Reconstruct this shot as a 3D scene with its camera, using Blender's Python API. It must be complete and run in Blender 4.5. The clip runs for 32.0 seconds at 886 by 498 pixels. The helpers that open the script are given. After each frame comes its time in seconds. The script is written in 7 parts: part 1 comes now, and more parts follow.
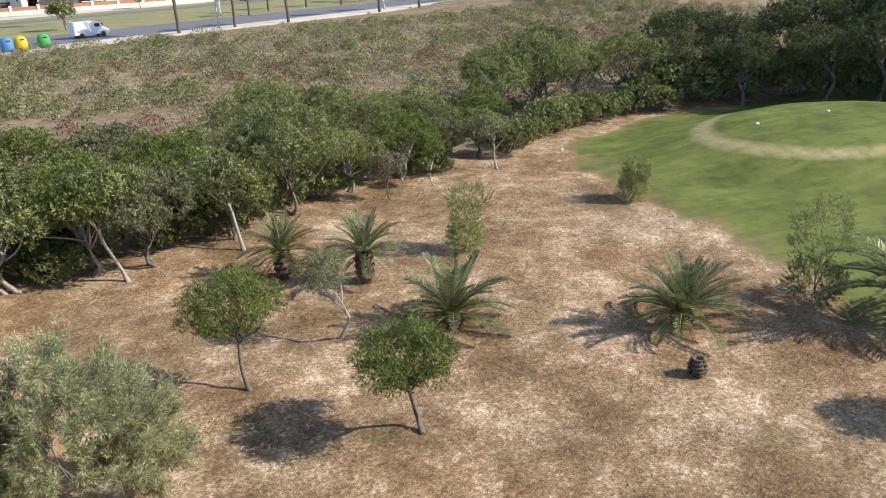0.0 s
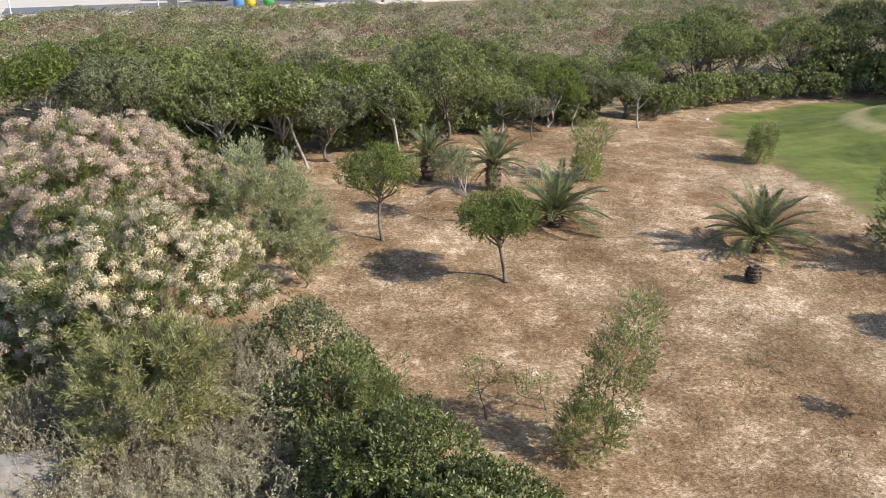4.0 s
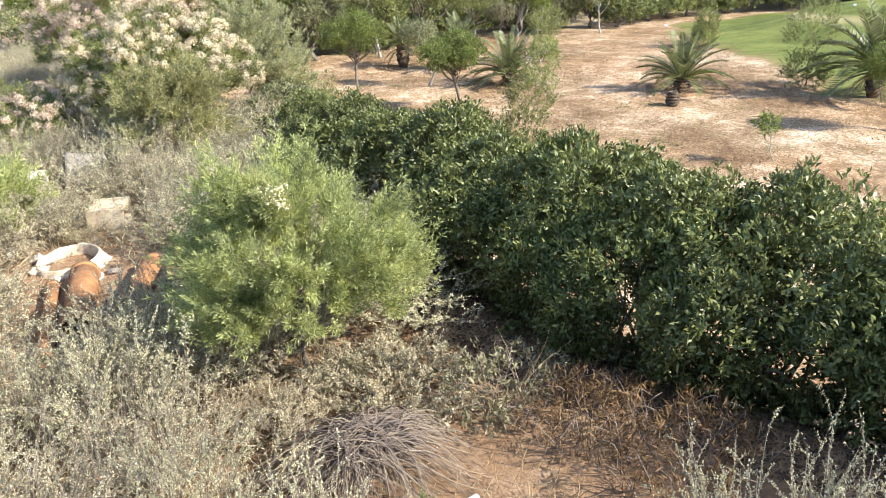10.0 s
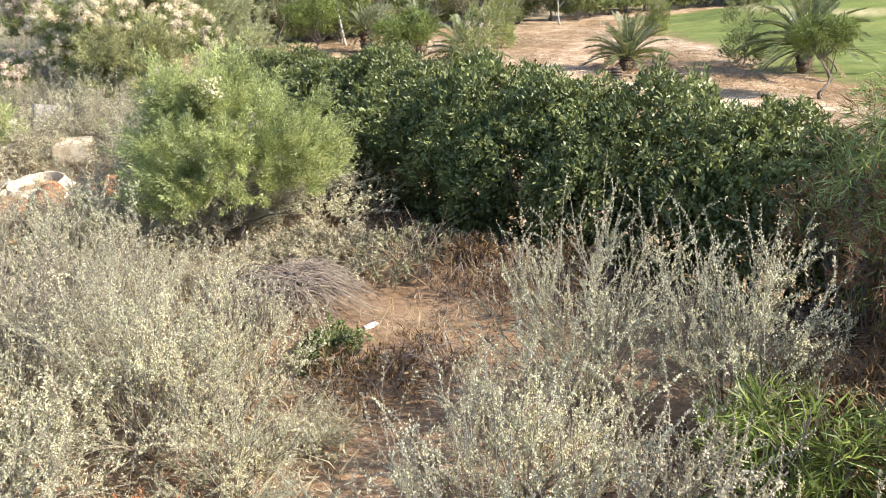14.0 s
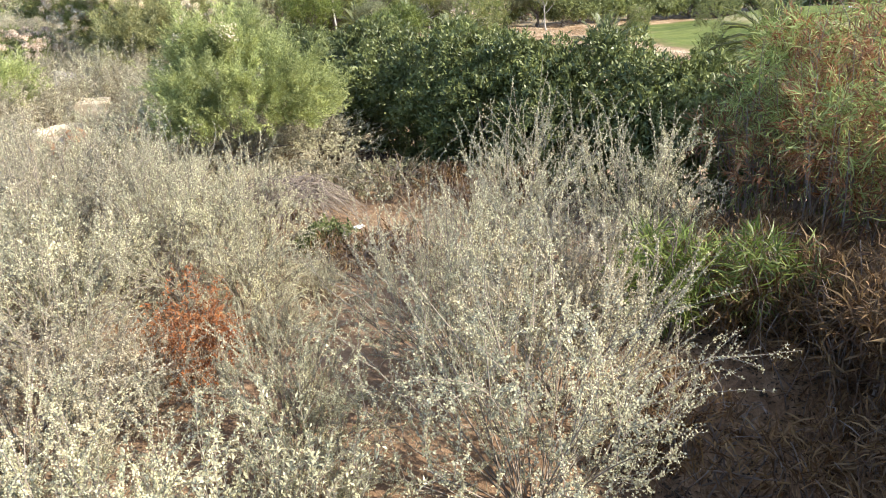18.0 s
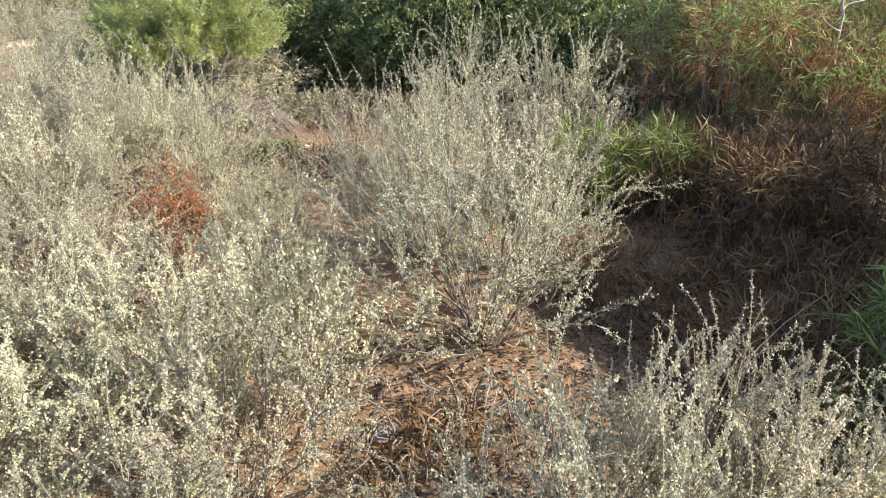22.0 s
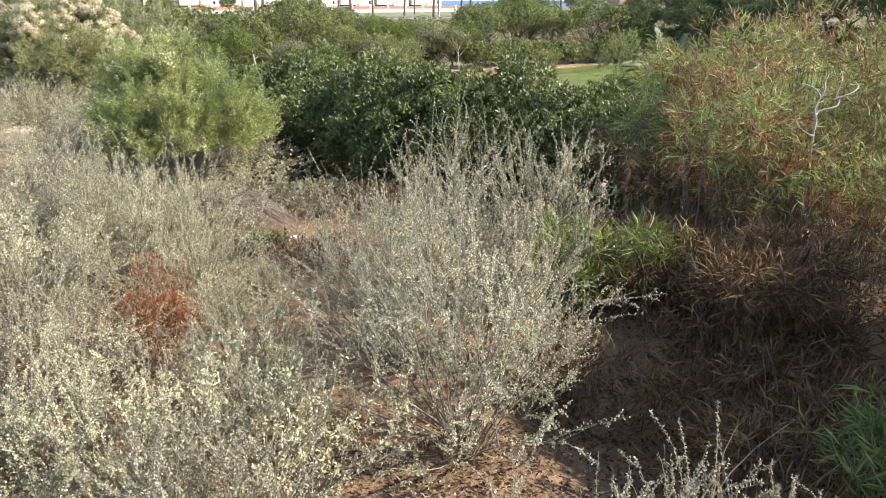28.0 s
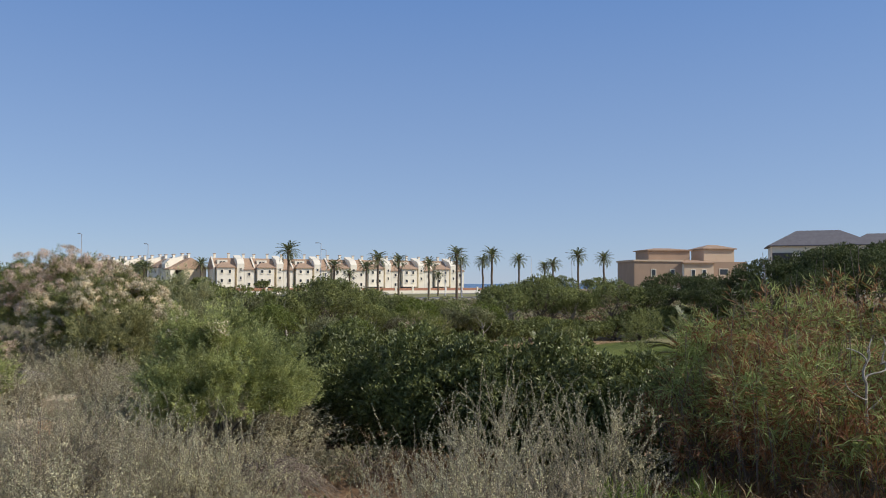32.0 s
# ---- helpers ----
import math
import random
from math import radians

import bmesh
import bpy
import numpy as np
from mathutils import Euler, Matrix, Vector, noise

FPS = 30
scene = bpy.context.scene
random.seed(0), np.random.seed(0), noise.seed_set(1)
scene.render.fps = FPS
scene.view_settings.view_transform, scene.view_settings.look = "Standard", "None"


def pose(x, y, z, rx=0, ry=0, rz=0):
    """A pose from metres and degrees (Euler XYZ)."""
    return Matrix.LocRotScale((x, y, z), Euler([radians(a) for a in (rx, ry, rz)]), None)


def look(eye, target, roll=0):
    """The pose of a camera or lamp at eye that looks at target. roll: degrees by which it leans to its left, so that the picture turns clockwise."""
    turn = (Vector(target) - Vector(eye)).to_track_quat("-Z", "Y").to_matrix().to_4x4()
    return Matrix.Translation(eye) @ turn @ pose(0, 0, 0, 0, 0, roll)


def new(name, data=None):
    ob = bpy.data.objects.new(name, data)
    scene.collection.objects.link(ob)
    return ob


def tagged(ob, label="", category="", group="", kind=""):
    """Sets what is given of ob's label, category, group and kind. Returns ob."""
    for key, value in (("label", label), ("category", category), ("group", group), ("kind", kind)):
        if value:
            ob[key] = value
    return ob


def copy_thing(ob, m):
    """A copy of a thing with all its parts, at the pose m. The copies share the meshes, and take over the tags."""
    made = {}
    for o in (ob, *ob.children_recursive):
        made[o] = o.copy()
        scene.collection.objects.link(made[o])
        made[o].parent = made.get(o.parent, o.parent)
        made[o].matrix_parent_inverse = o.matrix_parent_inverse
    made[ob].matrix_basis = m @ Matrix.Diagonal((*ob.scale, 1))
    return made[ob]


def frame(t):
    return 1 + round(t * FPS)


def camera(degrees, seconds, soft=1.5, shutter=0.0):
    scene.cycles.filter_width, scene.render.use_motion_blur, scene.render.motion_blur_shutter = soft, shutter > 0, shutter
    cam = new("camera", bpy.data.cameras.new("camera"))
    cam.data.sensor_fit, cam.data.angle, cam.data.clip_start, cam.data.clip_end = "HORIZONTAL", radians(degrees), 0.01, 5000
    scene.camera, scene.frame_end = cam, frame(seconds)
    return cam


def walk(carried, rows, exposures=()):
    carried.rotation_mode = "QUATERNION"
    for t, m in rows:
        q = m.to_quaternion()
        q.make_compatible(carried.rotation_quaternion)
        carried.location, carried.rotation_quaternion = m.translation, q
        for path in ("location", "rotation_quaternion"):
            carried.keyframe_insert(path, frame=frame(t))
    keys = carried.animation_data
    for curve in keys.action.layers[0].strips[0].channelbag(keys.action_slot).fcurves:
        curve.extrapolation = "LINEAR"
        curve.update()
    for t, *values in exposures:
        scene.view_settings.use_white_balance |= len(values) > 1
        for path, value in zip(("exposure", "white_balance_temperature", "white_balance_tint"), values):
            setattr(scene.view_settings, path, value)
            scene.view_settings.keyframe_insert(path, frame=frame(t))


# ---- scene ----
cam = camera(60.8, 32.0, soft=1.0)
PATH = [
    (0, (-5.339, 0.316, 9.714), (-4.545, 1.996, 8.976), -2.50),
    (0.5, (-5.236, -0.045, 9.501), (-4.433, 1.649, 8.804), -2.28),
    (1, (-5.184, -0.712, 9.280), (-4.366, 0.994, 8.631), -3.02),
    (1.5, (-5.189, -1.582, 9.134), (-4.431, 0.152, 8.486), -2.32),
    (2, (-5.075, -2.482, 9.013), (-4.413, -0.706, 8.377), 0.28),
    (2.5, (-5.129, -3.353, 8.956), (-4.512, -1.580, 8.268), 0.82),
    (3, (-5.206, -4.064, 8.865), (-4.655, -2.284, 8.139), 0.29),
    (3.5, (-5.344, -4.585, 8.791), (-4.879, -2.779, 8.067), 0.56),
    (4, (-5.479, -5.196, 8.593), (-5.110, -3.379, 7.844), 0.16),
    (4.5, (-5.791, -5.838, 8.401), (-5.479, -4.015, 7.641), -2.05),
    (6.5, (-6.189, -7.794, 7.445), (-5.980, -5.965, 6.665), -6.22),
    (7, (-6.007, -8.141, 7.243), (-5.758, -6.313, 6.471), -5.61),
    (7.5, (-5.765, -8.561, 6.936), (-5.470, -6.732, 6.183), -3.24),
    (8, (-5.616, -9.094, 6.621), (-5.293, -7.265, 5.878), -2.47),
    (8.5, (-5.565, -9.661, 6.266), (-5.245, -7.828, 5.533), -2.35),
    (9, (-5.491, -10.232, 5.868), (-5.161, -8.404, 5.129), -1.82),
    (9.5, (-5.448, -10.653, 5.660), (-5.104, -8.834, 4.904), -1.67),
    (10, (-5.377, -10.907, 5.529), (-5.036, -9.096, 4.750), -2.83),
    (10.5, (-5.247, -11.097, 5.420), (-4.909, -9.288, 4.635), -2.60),
    (11, (-5.096, -11.331, 5.365), (-4.750, -9.522, 4.585), -1.74),
    (11.5, (-4.979, -11.613, 5.379), (-4.637, -9.803, 4.601), -0.37),
    (12, (-4.902, -11.853, 5.391), (-4.565, -10.039, 4.619), 0.44),
    (12.5, (-4.923, -12.056, 5.221), (-4.588, -10.239, 4.454), 0.25),
    (13, (-5.052, -12.294, 5.073), (-4.706, -10.475, 4.318), -3.65),
    (13.5, (-5.090, -12.530, 4.929), (-4.720, -10.715, 4.173), -3.95),
    (14, (-5.025, -12.776, 4.694), (-4.630, -10.969, 3.934), -2.72),
    (14.5, (-4.926, -12.998, 4.578), (-4.526, -11.192, 3.817), -1.56),
    (15, (-4.862, -13.193, 4.408), (-4.468, -11.387, 3.643), -0.27),
    (15.5, (-4.865, -13.376, 4.301), (-4.497, -11.566, 3.532), -1.38),
    (17.5, (-5.191, -14.282, 4.267), (-4.757, -12.470, 3.540), -0.48),
    (18, (-5.313, -14.625, 4.175), (-4.886, -12.812, 3.448), -1.31),
    (18.5, (-5.370, -14.940, 4.044), (-4.947, -13.131, 3.303), -0.89),
    (19, (-5.386, -15.200, 3.956), (-4.950, -13.398, 3.206), -0.31),
    (19.5, (-5.437, -15.384, 3.906), (-4.892, -13.615, 3.150), -0.16),
    (20, (-5.553, -15.544, 3.890), (-4.949, -13.795, 3.131), -0.44),
    (20.5, (-5.650, -15.690, 3.878), (-5.031, -13.952, 3.105), -1.15),
    (21, (-5.691, -15.782, 3.864), (-5.079, -14.049, 3.073), 0.60),
    (21.5, (-5.728, -15.728, 3.850), (-5.120, -14.001, 3.044), 0.74),
    (22, (-5.817, -15.536, 3.847), (-5.204, -13.812, 3.041), -0.42),
    (22.5, (-5.865, -15.283, 3.849), (-5.226, -13.467, 3.306), -1.86),
    (23, (-5.808, -15.067, 3.885), (-5.146, -13.192, 3.668), -2.54),
    (23.5, (-5.645, -14.974, 3.922), (-4.973, -13.090, 3.897), -1.57),
    (24, (-5.460, -14.970, 3.976), (-4.786, -13.088, 4.030), -0.48),
    (24.5, (-5.317, -15.020, 4.031), (-4.649, -13.136, 4.115), 0.53),
    (26.5, (-5.421, -15.420, 4.155), (-4.754, -13.535, 4.150), 1.16),
    (27, (-5.513, -15.451, 4.149), (-4.841, -13.573, 4.004), 0.52),
    (27.5, (-5.609, -15.502, 4.127), (-4.944, -13.657, 3.738), 0.33),
    (28, (-5.698, -15.541, 4.082), (-5.052, -13.755, 3.455), -0.00),
    (28.5, (-5.770, -15.593, 4.048), (-5.148, -13.839, 3.318), -0.03),
    (29, (-5.830, -15.646, 4.017), (-5.207, -13.843, 3.416), 0.13),
    (29.5, (-5.917, -15.716, 4.006), (-5.286, -13.871, 3.560), -0.14),
    (30, (-5.998, -15.792, 3.999), (-5.364, -13.919, 3.697), -0.42),
    (30.5, (-6.038, -15.836, 3.994), (-5.408, -13.944, 3.836), 0.21),
    (31, (-6.064, -15.820, 3.997), (-5.441, -13.920, 3.964), -0.03),
    (31.5, (-6.059, -15.723, 3.980), (-5.437, -13.823, 4.029), 0.12),
    (32, (-6.025, -15.594, 3.959), (-5.398, -13.697, 4.048), 0.08),
]
EXPOSURES = [(0, 0.3), (4.0, 0.35), (7.0, 0.6), (9.0, 1.0), (11.0, 1.2), (12.0, 1.2), (15.0, 1.15), (19.0, 1.12), (22.0, 1.1), (22.5, 1.1), (23.0, 1.25), (23.5, 1.0), (24.0, 0.3), (24.5, -0.25), (26.5, -0.85), (27.0, -0.4),
             (27.5, 0.2), (28.0, 0.9), (28.5, 1.1), (29.0, 1.2), (29.5, 1.1), (30.0, 0.9), (30.5, 0.55), (31.0, 0.05), (31.5, -0.3), (32.0, -0.42)]
walk(cam, [(t, look(eye, target, roll)) for t, eye, target, roll in PATH], EXPOSURES)

# ---- light ----
SUN_ELEV, SUN_AZ = radians(35), radians(-30)       # the sun stands over +x, a little behind the walk
world = bpy.data.worlds.new("world")
scene.world = world
world.use_nodes = True
wn = world.node_tree
sky = wn.nodes.new("ShaderNodeTexSky")
sky.sky_type, sky.sun_disc = "NISHITA", False
sky.sun_elevation, sky.sun_rotation = SUN_ELEV, math.pi / 2 - SUN_AZ
sky.air_density, sky.dust_density, sky.ozone_density = 1.0, 0.1, 4.0
sky.altitude = 900
sky_way = wn.nodes.new("ShaderNodeTexCoord")
sky_up = wn.nodes.new("ShaderNodeSeparateXYZ")
sky_band = wn.nodes.new("ShaderNodeValToRGB")          # a clear, slightly hazy coastal sky
sky_mix = wn.nodes.new("ShaderNodeMix")
sky_mix.data_type = "RGBA"
sky_mix.inputs[0].default_value = 0.72
sky_band.color_ramp.elements.new(0.8)
for e, (at, c) in zip(sky_band.color_ramp.elements, ((0.0, (0.54, 0.72, 0.98, 1)), (0.36, (0.235, 0.45, 0.90, 1)), (0.8, (0.36, 0.42, 0.54, 1)))):
    e.position, e.color = at, c
sky_gain = wn.nodes.new("ShaderNodeMix")
sky_gain.data_type, sky_gain.blend_type = "RGBA", "MULTIPLY"
sky_gain.inputs[0].default_value = 1.0
sky_gain.inputs[7].default_value = (6.2, 6.2, 6.6, 1)
wn.links.new(sky_way.outputs["Generated"], sky_up.inputs[0])
wn.links.new(sky_up.outputs[2], sky_band.inputs[0])
wn.links.new(sky_band.outputs[0], sky_gain.inputs[6])
wn.links.new(sky.outputs[0], sky_mix.inputs[6])
wn.links.new(sky_gain.outputs[2], sky_mix.inputs[7])
wn.links.new(sky_mix.outputs[2], wn.nodes["Background"].inputs[0])
wn.nodes["Background"].inputs[1].default_value = 0.14
sun = new("sun", bpy.data.lights.new("sun", "SUN"))
sun.data.energy, sun.data.angle, sun.data.color = 5.0, radians(0.55), (1.0, 0.93, 0.83)
sun.matrix_world = look((40 * math.cos(SUN_AZ), 40 * math.sin(SUN_AZ), 40 * math.tan(SUN_ELEV)), (0, 0, 0))


# ---- materials ----
def nodes_of(name, rough=0.8, metal=0.0):
    m = bpy.data.materials.new(name)
    m.use_nodes = True
    b = m.node_tree.nodes["Principled BSDF"]
    b.inputs["Roughness"].default_value, b.inputs["Metallic"].default_value = rough, metal
    return m, m.node_tree, b


def put(nt, kind, **values):
    n = nt.nodes.new(kind)
    for k, v in values.items():
        n.inputs[k.replace("_", " ")].default_value = v
    return n


def ramp(nt, source, stops):
    r = nt.nodes.new("ShaderNodeValToRGB")
    while len(r.color_ramp.elements) < len(stops):
        r.color_ramp.elements.new(0.5)
    for e, (at, c) in zip(r.color_ramp.elements, stops):
        e.position, e.color = at, (*c, 1) if len(c) == 3 else c
    nt.links.new(source, r.inputs[0])
    return r.outputs[0]


def blend(nt, fac, a, b, mode="MIX"):
    m = nt.nodes.new("ShaderNodeMix")
    m.data_type, m.blend_type = "RGBA", mode
    for socket, v in ((m.inputs[0], fac), (m.inputs[6], a), (m.inputs[7], b)):
        if isinstance(v, bpy.types.NodeSocket):
            nt.links.new(v, socket)
        else:
            socket.default_value = v if isinstance(v, (int, float)) else (*v, 1)
    return m.outputs[2]


def noise_of(nt, scale, detail=4.0, rough=0.6, coord=None, stretch=None):
    n = put(nt, "ShaderNodeTexNoise", Scale=scale, Detail=detail, Roughness=rough)
    if coord is None:
        coord = nt.nodes.new("ShaderNodeNewGeometry").outputs["Position"]
    if stretch:
        mp = nt.nodes.new("ShaderNodeMapping")
        mp.inputs["Scale"].default_value = stretch
        nt.links.new(coord, mp.inputs[0])
        coord = mp.outputs[0]
    nt.links.new(coord, n.inputs["Vector"])
    return n.outputs[0]


def bump_of(nt, b, height, strength=0.4, distance=0.02):
    n = put(nt, "ShaderNodeBump", Strength=strength, Distance=distance)
    nt.links.new(height, n.inputs["Height"])
    nt.links.new(n.outputs[0], b.inputs["Normal"])


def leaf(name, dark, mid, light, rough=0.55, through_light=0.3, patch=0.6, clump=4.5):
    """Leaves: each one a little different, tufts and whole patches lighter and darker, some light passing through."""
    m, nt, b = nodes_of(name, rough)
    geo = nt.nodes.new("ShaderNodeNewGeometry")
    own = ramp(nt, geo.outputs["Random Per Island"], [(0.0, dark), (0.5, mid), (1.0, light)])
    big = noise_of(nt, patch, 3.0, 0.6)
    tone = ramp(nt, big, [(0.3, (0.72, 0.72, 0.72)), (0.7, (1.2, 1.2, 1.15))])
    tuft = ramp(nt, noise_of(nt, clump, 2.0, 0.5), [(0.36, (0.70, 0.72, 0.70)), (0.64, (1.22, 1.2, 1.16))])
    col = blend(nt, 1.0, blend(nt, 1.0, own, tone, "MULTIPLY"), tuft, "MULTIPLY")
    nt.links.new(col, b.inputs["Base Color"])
    t = nt.nodes.new("ShaderNodeBsdfTranslucent")
    nt.links.new(col, t.inputs[0])
    mix = nt.nodes.new("ShaderNodeMixShader")
    mix.inputs[0].default_value = through_light
    nt.links.new(b.outputs[0], mix.inputs[1])
    nt.links.new(t.outputs[0], mix.inputs[2])
    nt.links.new(mix.outputs[0], nt.nodes["Material Output"].inputs[0])
    return m


def plain(name, a, b_col, scale=6.0, rough=0.8, metal=0.0, bump=0.3, fine=60.0, spec=0.5):
    """A mineral or painted surface: two tones mottled at two scales, with fine relief."""
    m, nt, b = nodes_of(name, rough, metal)
    b.inputs["Specular IOR Level"].default_value = spec
    tc = nt.nodes.new("ShaderNodeTexCoord").outputs["Object"]
    n1, n2 = noise_of(nt, scale, 5.0, 0.65, tc), noise_of(nt, fine, 3.0, 0.6, tc)
    f = blend(nt, 0.35, n1, n2)
    nt.links.new(ramp(nt, f, [(0.32, a), (0.68, b_col)]), b.inputs["Base Color"])
    bump_of(nt, b, n2, bump, 0.01)
    return m


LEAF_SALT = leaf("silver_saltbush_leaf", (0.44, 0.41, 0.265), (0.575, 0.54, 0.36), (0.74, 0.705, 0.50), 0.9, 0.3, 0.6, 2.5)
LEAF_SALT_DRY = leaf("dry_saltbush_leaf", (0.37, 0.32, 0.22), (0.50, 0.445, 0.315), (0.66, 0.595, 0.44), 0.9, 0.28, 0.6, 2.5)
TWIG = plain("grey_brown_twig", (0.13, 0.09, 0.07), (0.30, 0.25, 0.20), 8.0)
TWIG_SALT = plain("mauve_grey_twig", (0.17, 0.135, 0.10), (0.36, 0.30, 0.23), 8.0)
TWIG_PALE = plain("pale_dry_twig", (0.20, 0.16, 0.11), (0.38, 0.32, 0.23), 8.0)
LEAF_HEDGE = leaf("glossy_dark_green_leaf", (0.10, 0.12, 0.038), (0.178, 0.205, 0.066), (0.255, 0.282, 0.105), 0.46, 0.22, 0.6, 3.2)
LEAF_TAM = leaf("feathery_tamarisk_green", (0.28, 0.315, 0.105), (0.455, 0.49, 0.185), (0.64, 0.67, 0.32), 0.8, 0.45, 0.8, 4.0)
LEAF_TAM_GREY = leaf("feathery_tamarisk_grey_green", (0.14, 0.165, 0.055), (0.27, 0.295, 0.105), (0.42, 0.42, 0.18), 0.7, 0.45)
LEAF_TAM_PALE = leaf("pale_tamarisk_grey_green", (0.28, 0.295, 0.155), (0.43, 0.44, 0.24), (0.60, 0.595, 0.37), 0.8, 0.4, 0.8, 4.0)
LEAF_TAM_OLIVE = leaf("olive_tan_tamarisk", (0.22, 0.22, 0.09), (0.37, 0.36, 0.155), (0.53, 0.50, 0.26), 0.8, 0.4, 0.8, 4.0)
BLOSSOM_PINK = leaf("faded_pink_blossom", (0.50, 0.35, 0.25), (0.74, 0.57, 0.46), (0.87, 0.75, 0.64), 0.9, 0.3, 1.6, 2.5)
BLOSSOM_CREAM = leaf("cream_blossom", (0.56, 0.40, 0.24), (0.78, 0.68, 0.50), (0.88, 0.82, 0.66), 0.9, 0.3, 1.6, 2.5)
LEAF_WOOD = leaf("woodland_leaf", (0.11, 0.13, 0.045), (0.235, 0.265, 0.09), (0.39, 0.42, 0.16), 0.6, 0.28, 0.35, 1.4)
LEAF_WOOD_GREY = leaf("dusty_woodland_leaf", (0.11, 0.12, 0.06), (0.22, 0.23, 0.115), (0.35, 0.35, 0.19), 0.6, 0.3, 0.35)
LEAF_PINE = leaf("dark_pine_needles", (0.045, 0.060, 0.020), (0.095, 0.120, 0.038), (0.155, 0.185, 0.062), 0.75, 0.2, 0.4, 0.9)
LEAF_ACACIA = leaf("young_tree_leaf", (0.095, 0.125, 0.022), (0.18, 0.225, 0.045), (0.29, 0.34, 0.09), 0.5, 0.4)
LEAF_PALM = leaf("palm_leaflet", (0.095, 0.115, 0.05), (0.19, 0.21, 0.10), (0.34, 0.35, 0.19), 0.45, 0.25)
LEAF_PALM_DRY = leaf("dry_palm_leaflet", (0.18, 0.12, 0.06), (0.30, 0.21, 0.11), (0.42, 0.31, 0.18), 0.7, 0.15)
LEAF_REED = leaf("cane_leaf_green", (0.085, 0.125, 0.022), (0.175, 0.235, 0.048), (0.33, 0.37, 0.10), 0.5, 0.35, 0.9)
# dry cane in a darker brown that also carries the hollow's shade
LEAF_REED_DRY_DARK = leaf("cane_leaf_dark_rusty_brown", (0.075, 0.036, 0.016), (0.17, 0.095, 0.04), (0.33, 0.21, 0.09), 0.7, 0.25, 0.9)
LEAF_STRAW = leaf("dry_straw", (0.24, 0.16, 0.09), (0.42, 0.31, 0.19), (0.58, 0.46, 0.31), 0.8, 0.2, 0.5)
# litter colour sunk towards black so the ground reads as shaded
LITTER_SHADE = leaf("shade_dark_leaf_litter", (0.03, 0.02, 0.012), (0.065, 0.042, 0.026), (0.13, 0.085, 0.05), 0.85, 0.0, 0.8)
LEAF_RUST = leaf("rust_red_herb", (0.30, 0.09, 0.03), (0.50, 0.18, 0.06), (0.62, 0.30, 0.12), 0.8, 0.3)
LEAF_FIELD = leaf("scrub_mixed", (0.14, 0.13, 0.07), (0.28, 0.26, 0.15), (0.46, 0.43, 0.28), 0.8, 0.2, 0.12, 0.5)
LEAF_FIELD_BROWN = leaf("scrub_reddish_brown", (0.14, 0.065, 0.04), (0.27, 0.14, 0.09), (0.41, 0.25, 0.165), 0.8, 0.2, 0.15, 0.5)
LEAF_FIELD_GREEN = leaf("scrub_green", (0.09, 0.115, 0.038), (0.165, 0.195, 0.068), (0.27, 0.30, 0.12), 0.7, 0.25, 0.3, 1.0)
BARK = plain("grey_bark", (0.09, 0.07, 0.05), (0.24, 0.20, 0.16), 10.0, 0.9, 0, 0.6)
BARK_PALE = plain("pale_bark", (0.28, 0.25, 0.20), (0.50, 0.46, 0.40), 10.0, 0.9, 0, 0.5)
PALM_TRUNK = plain("palm_trunk_boots", (0.07, 0.05, 0.035), (0.25, 0.19, 0.13), 14.0, 0.95, 0, 0.7)
CONCRETE = plain("bleached_concrete", (0.55, 0.50, 0.42), (0.80, 0.75, 0.65), 5.0, 0.9, 0, 0.5)
CONCRETE_RUST = plain("rust_stained_concrete", (0.42, 0.32, 0.20), (0.72, 0.64, 0.50), 4.0, 0.9, 0, 0.5)
CONCRETE_GREY = plain("weathered_grey_concrete", (0.20, 0.18, 0.16), (0.40, 0.37, 0.33), 5.0, 0.9, 0, 0.6)
RUST = plain("rusty_iron", (0.16, 0.07, 0.03), (0.50, 0.26, 0.11), 5.0, 0.85, 0.1, 0.6)
ROCK = plain("grey_rock", (0.17, 0.14, 0.12), (0.42, 0.38, 0.33), 5.0, 0.9, 0, 0.6)
PAVING = plain("pale_paving", (0.50, 0.44, 0.37), (0.64, 0.58, 0.50), 0.8, 0.9, 0, 0.2, 20.0)
ASPHALT = plain("sun_bleached_asphalt", (0.13, 0.13, 0.14), (0.19, 0.19, 0.20), 0.5, 0.9, 0, 0.3, 30.0)
LAWN = plain("watered_lawn_strip", (0.17, 0.18, 0.055), (0.34, 0.30, 0.14), 0.35, 0.9, 0, 0.3, 8.0)
WHITE_WALL = plain("white_render", (0.84, 0.77, 0.62), (0.91, 0.85, 0.71), 0.6, 0.85, 0, 0.1, 8.0)
# cream render; on the row houses it is the shaded tone of recessed walls
CREAM_SHADE_WALL = plain("cream_and_shade_render", (0.66, 0.53, 0.34), (0.76, 0.63, 0.44), 0.6, 0.85, 0, 0.1, 8.0)
# the villa's walls in two tones: brown as in shade, peach as in sun
VILLA_SHADE_WALL = plain("villa_shade_brown", (0.40, 0.275, 0.185), (0.48, 0.335, 0.23), 0.6, 0.85, 0, 0.1, 8.0)
VILLA_LIT_WALL = plain("villa_lit_peach", (0.66, 0.49, 0.33), (0.74, 0.57, 0.40), 0.6, 0.85, 0, 0.1, 8.0)
DARK_WALL = plain("slate_grey_render", (0.075, 0.075, 0.085), (0.11, 0.11, 0.12), 0.6, 0.8, 0, 0.1, 8.0)
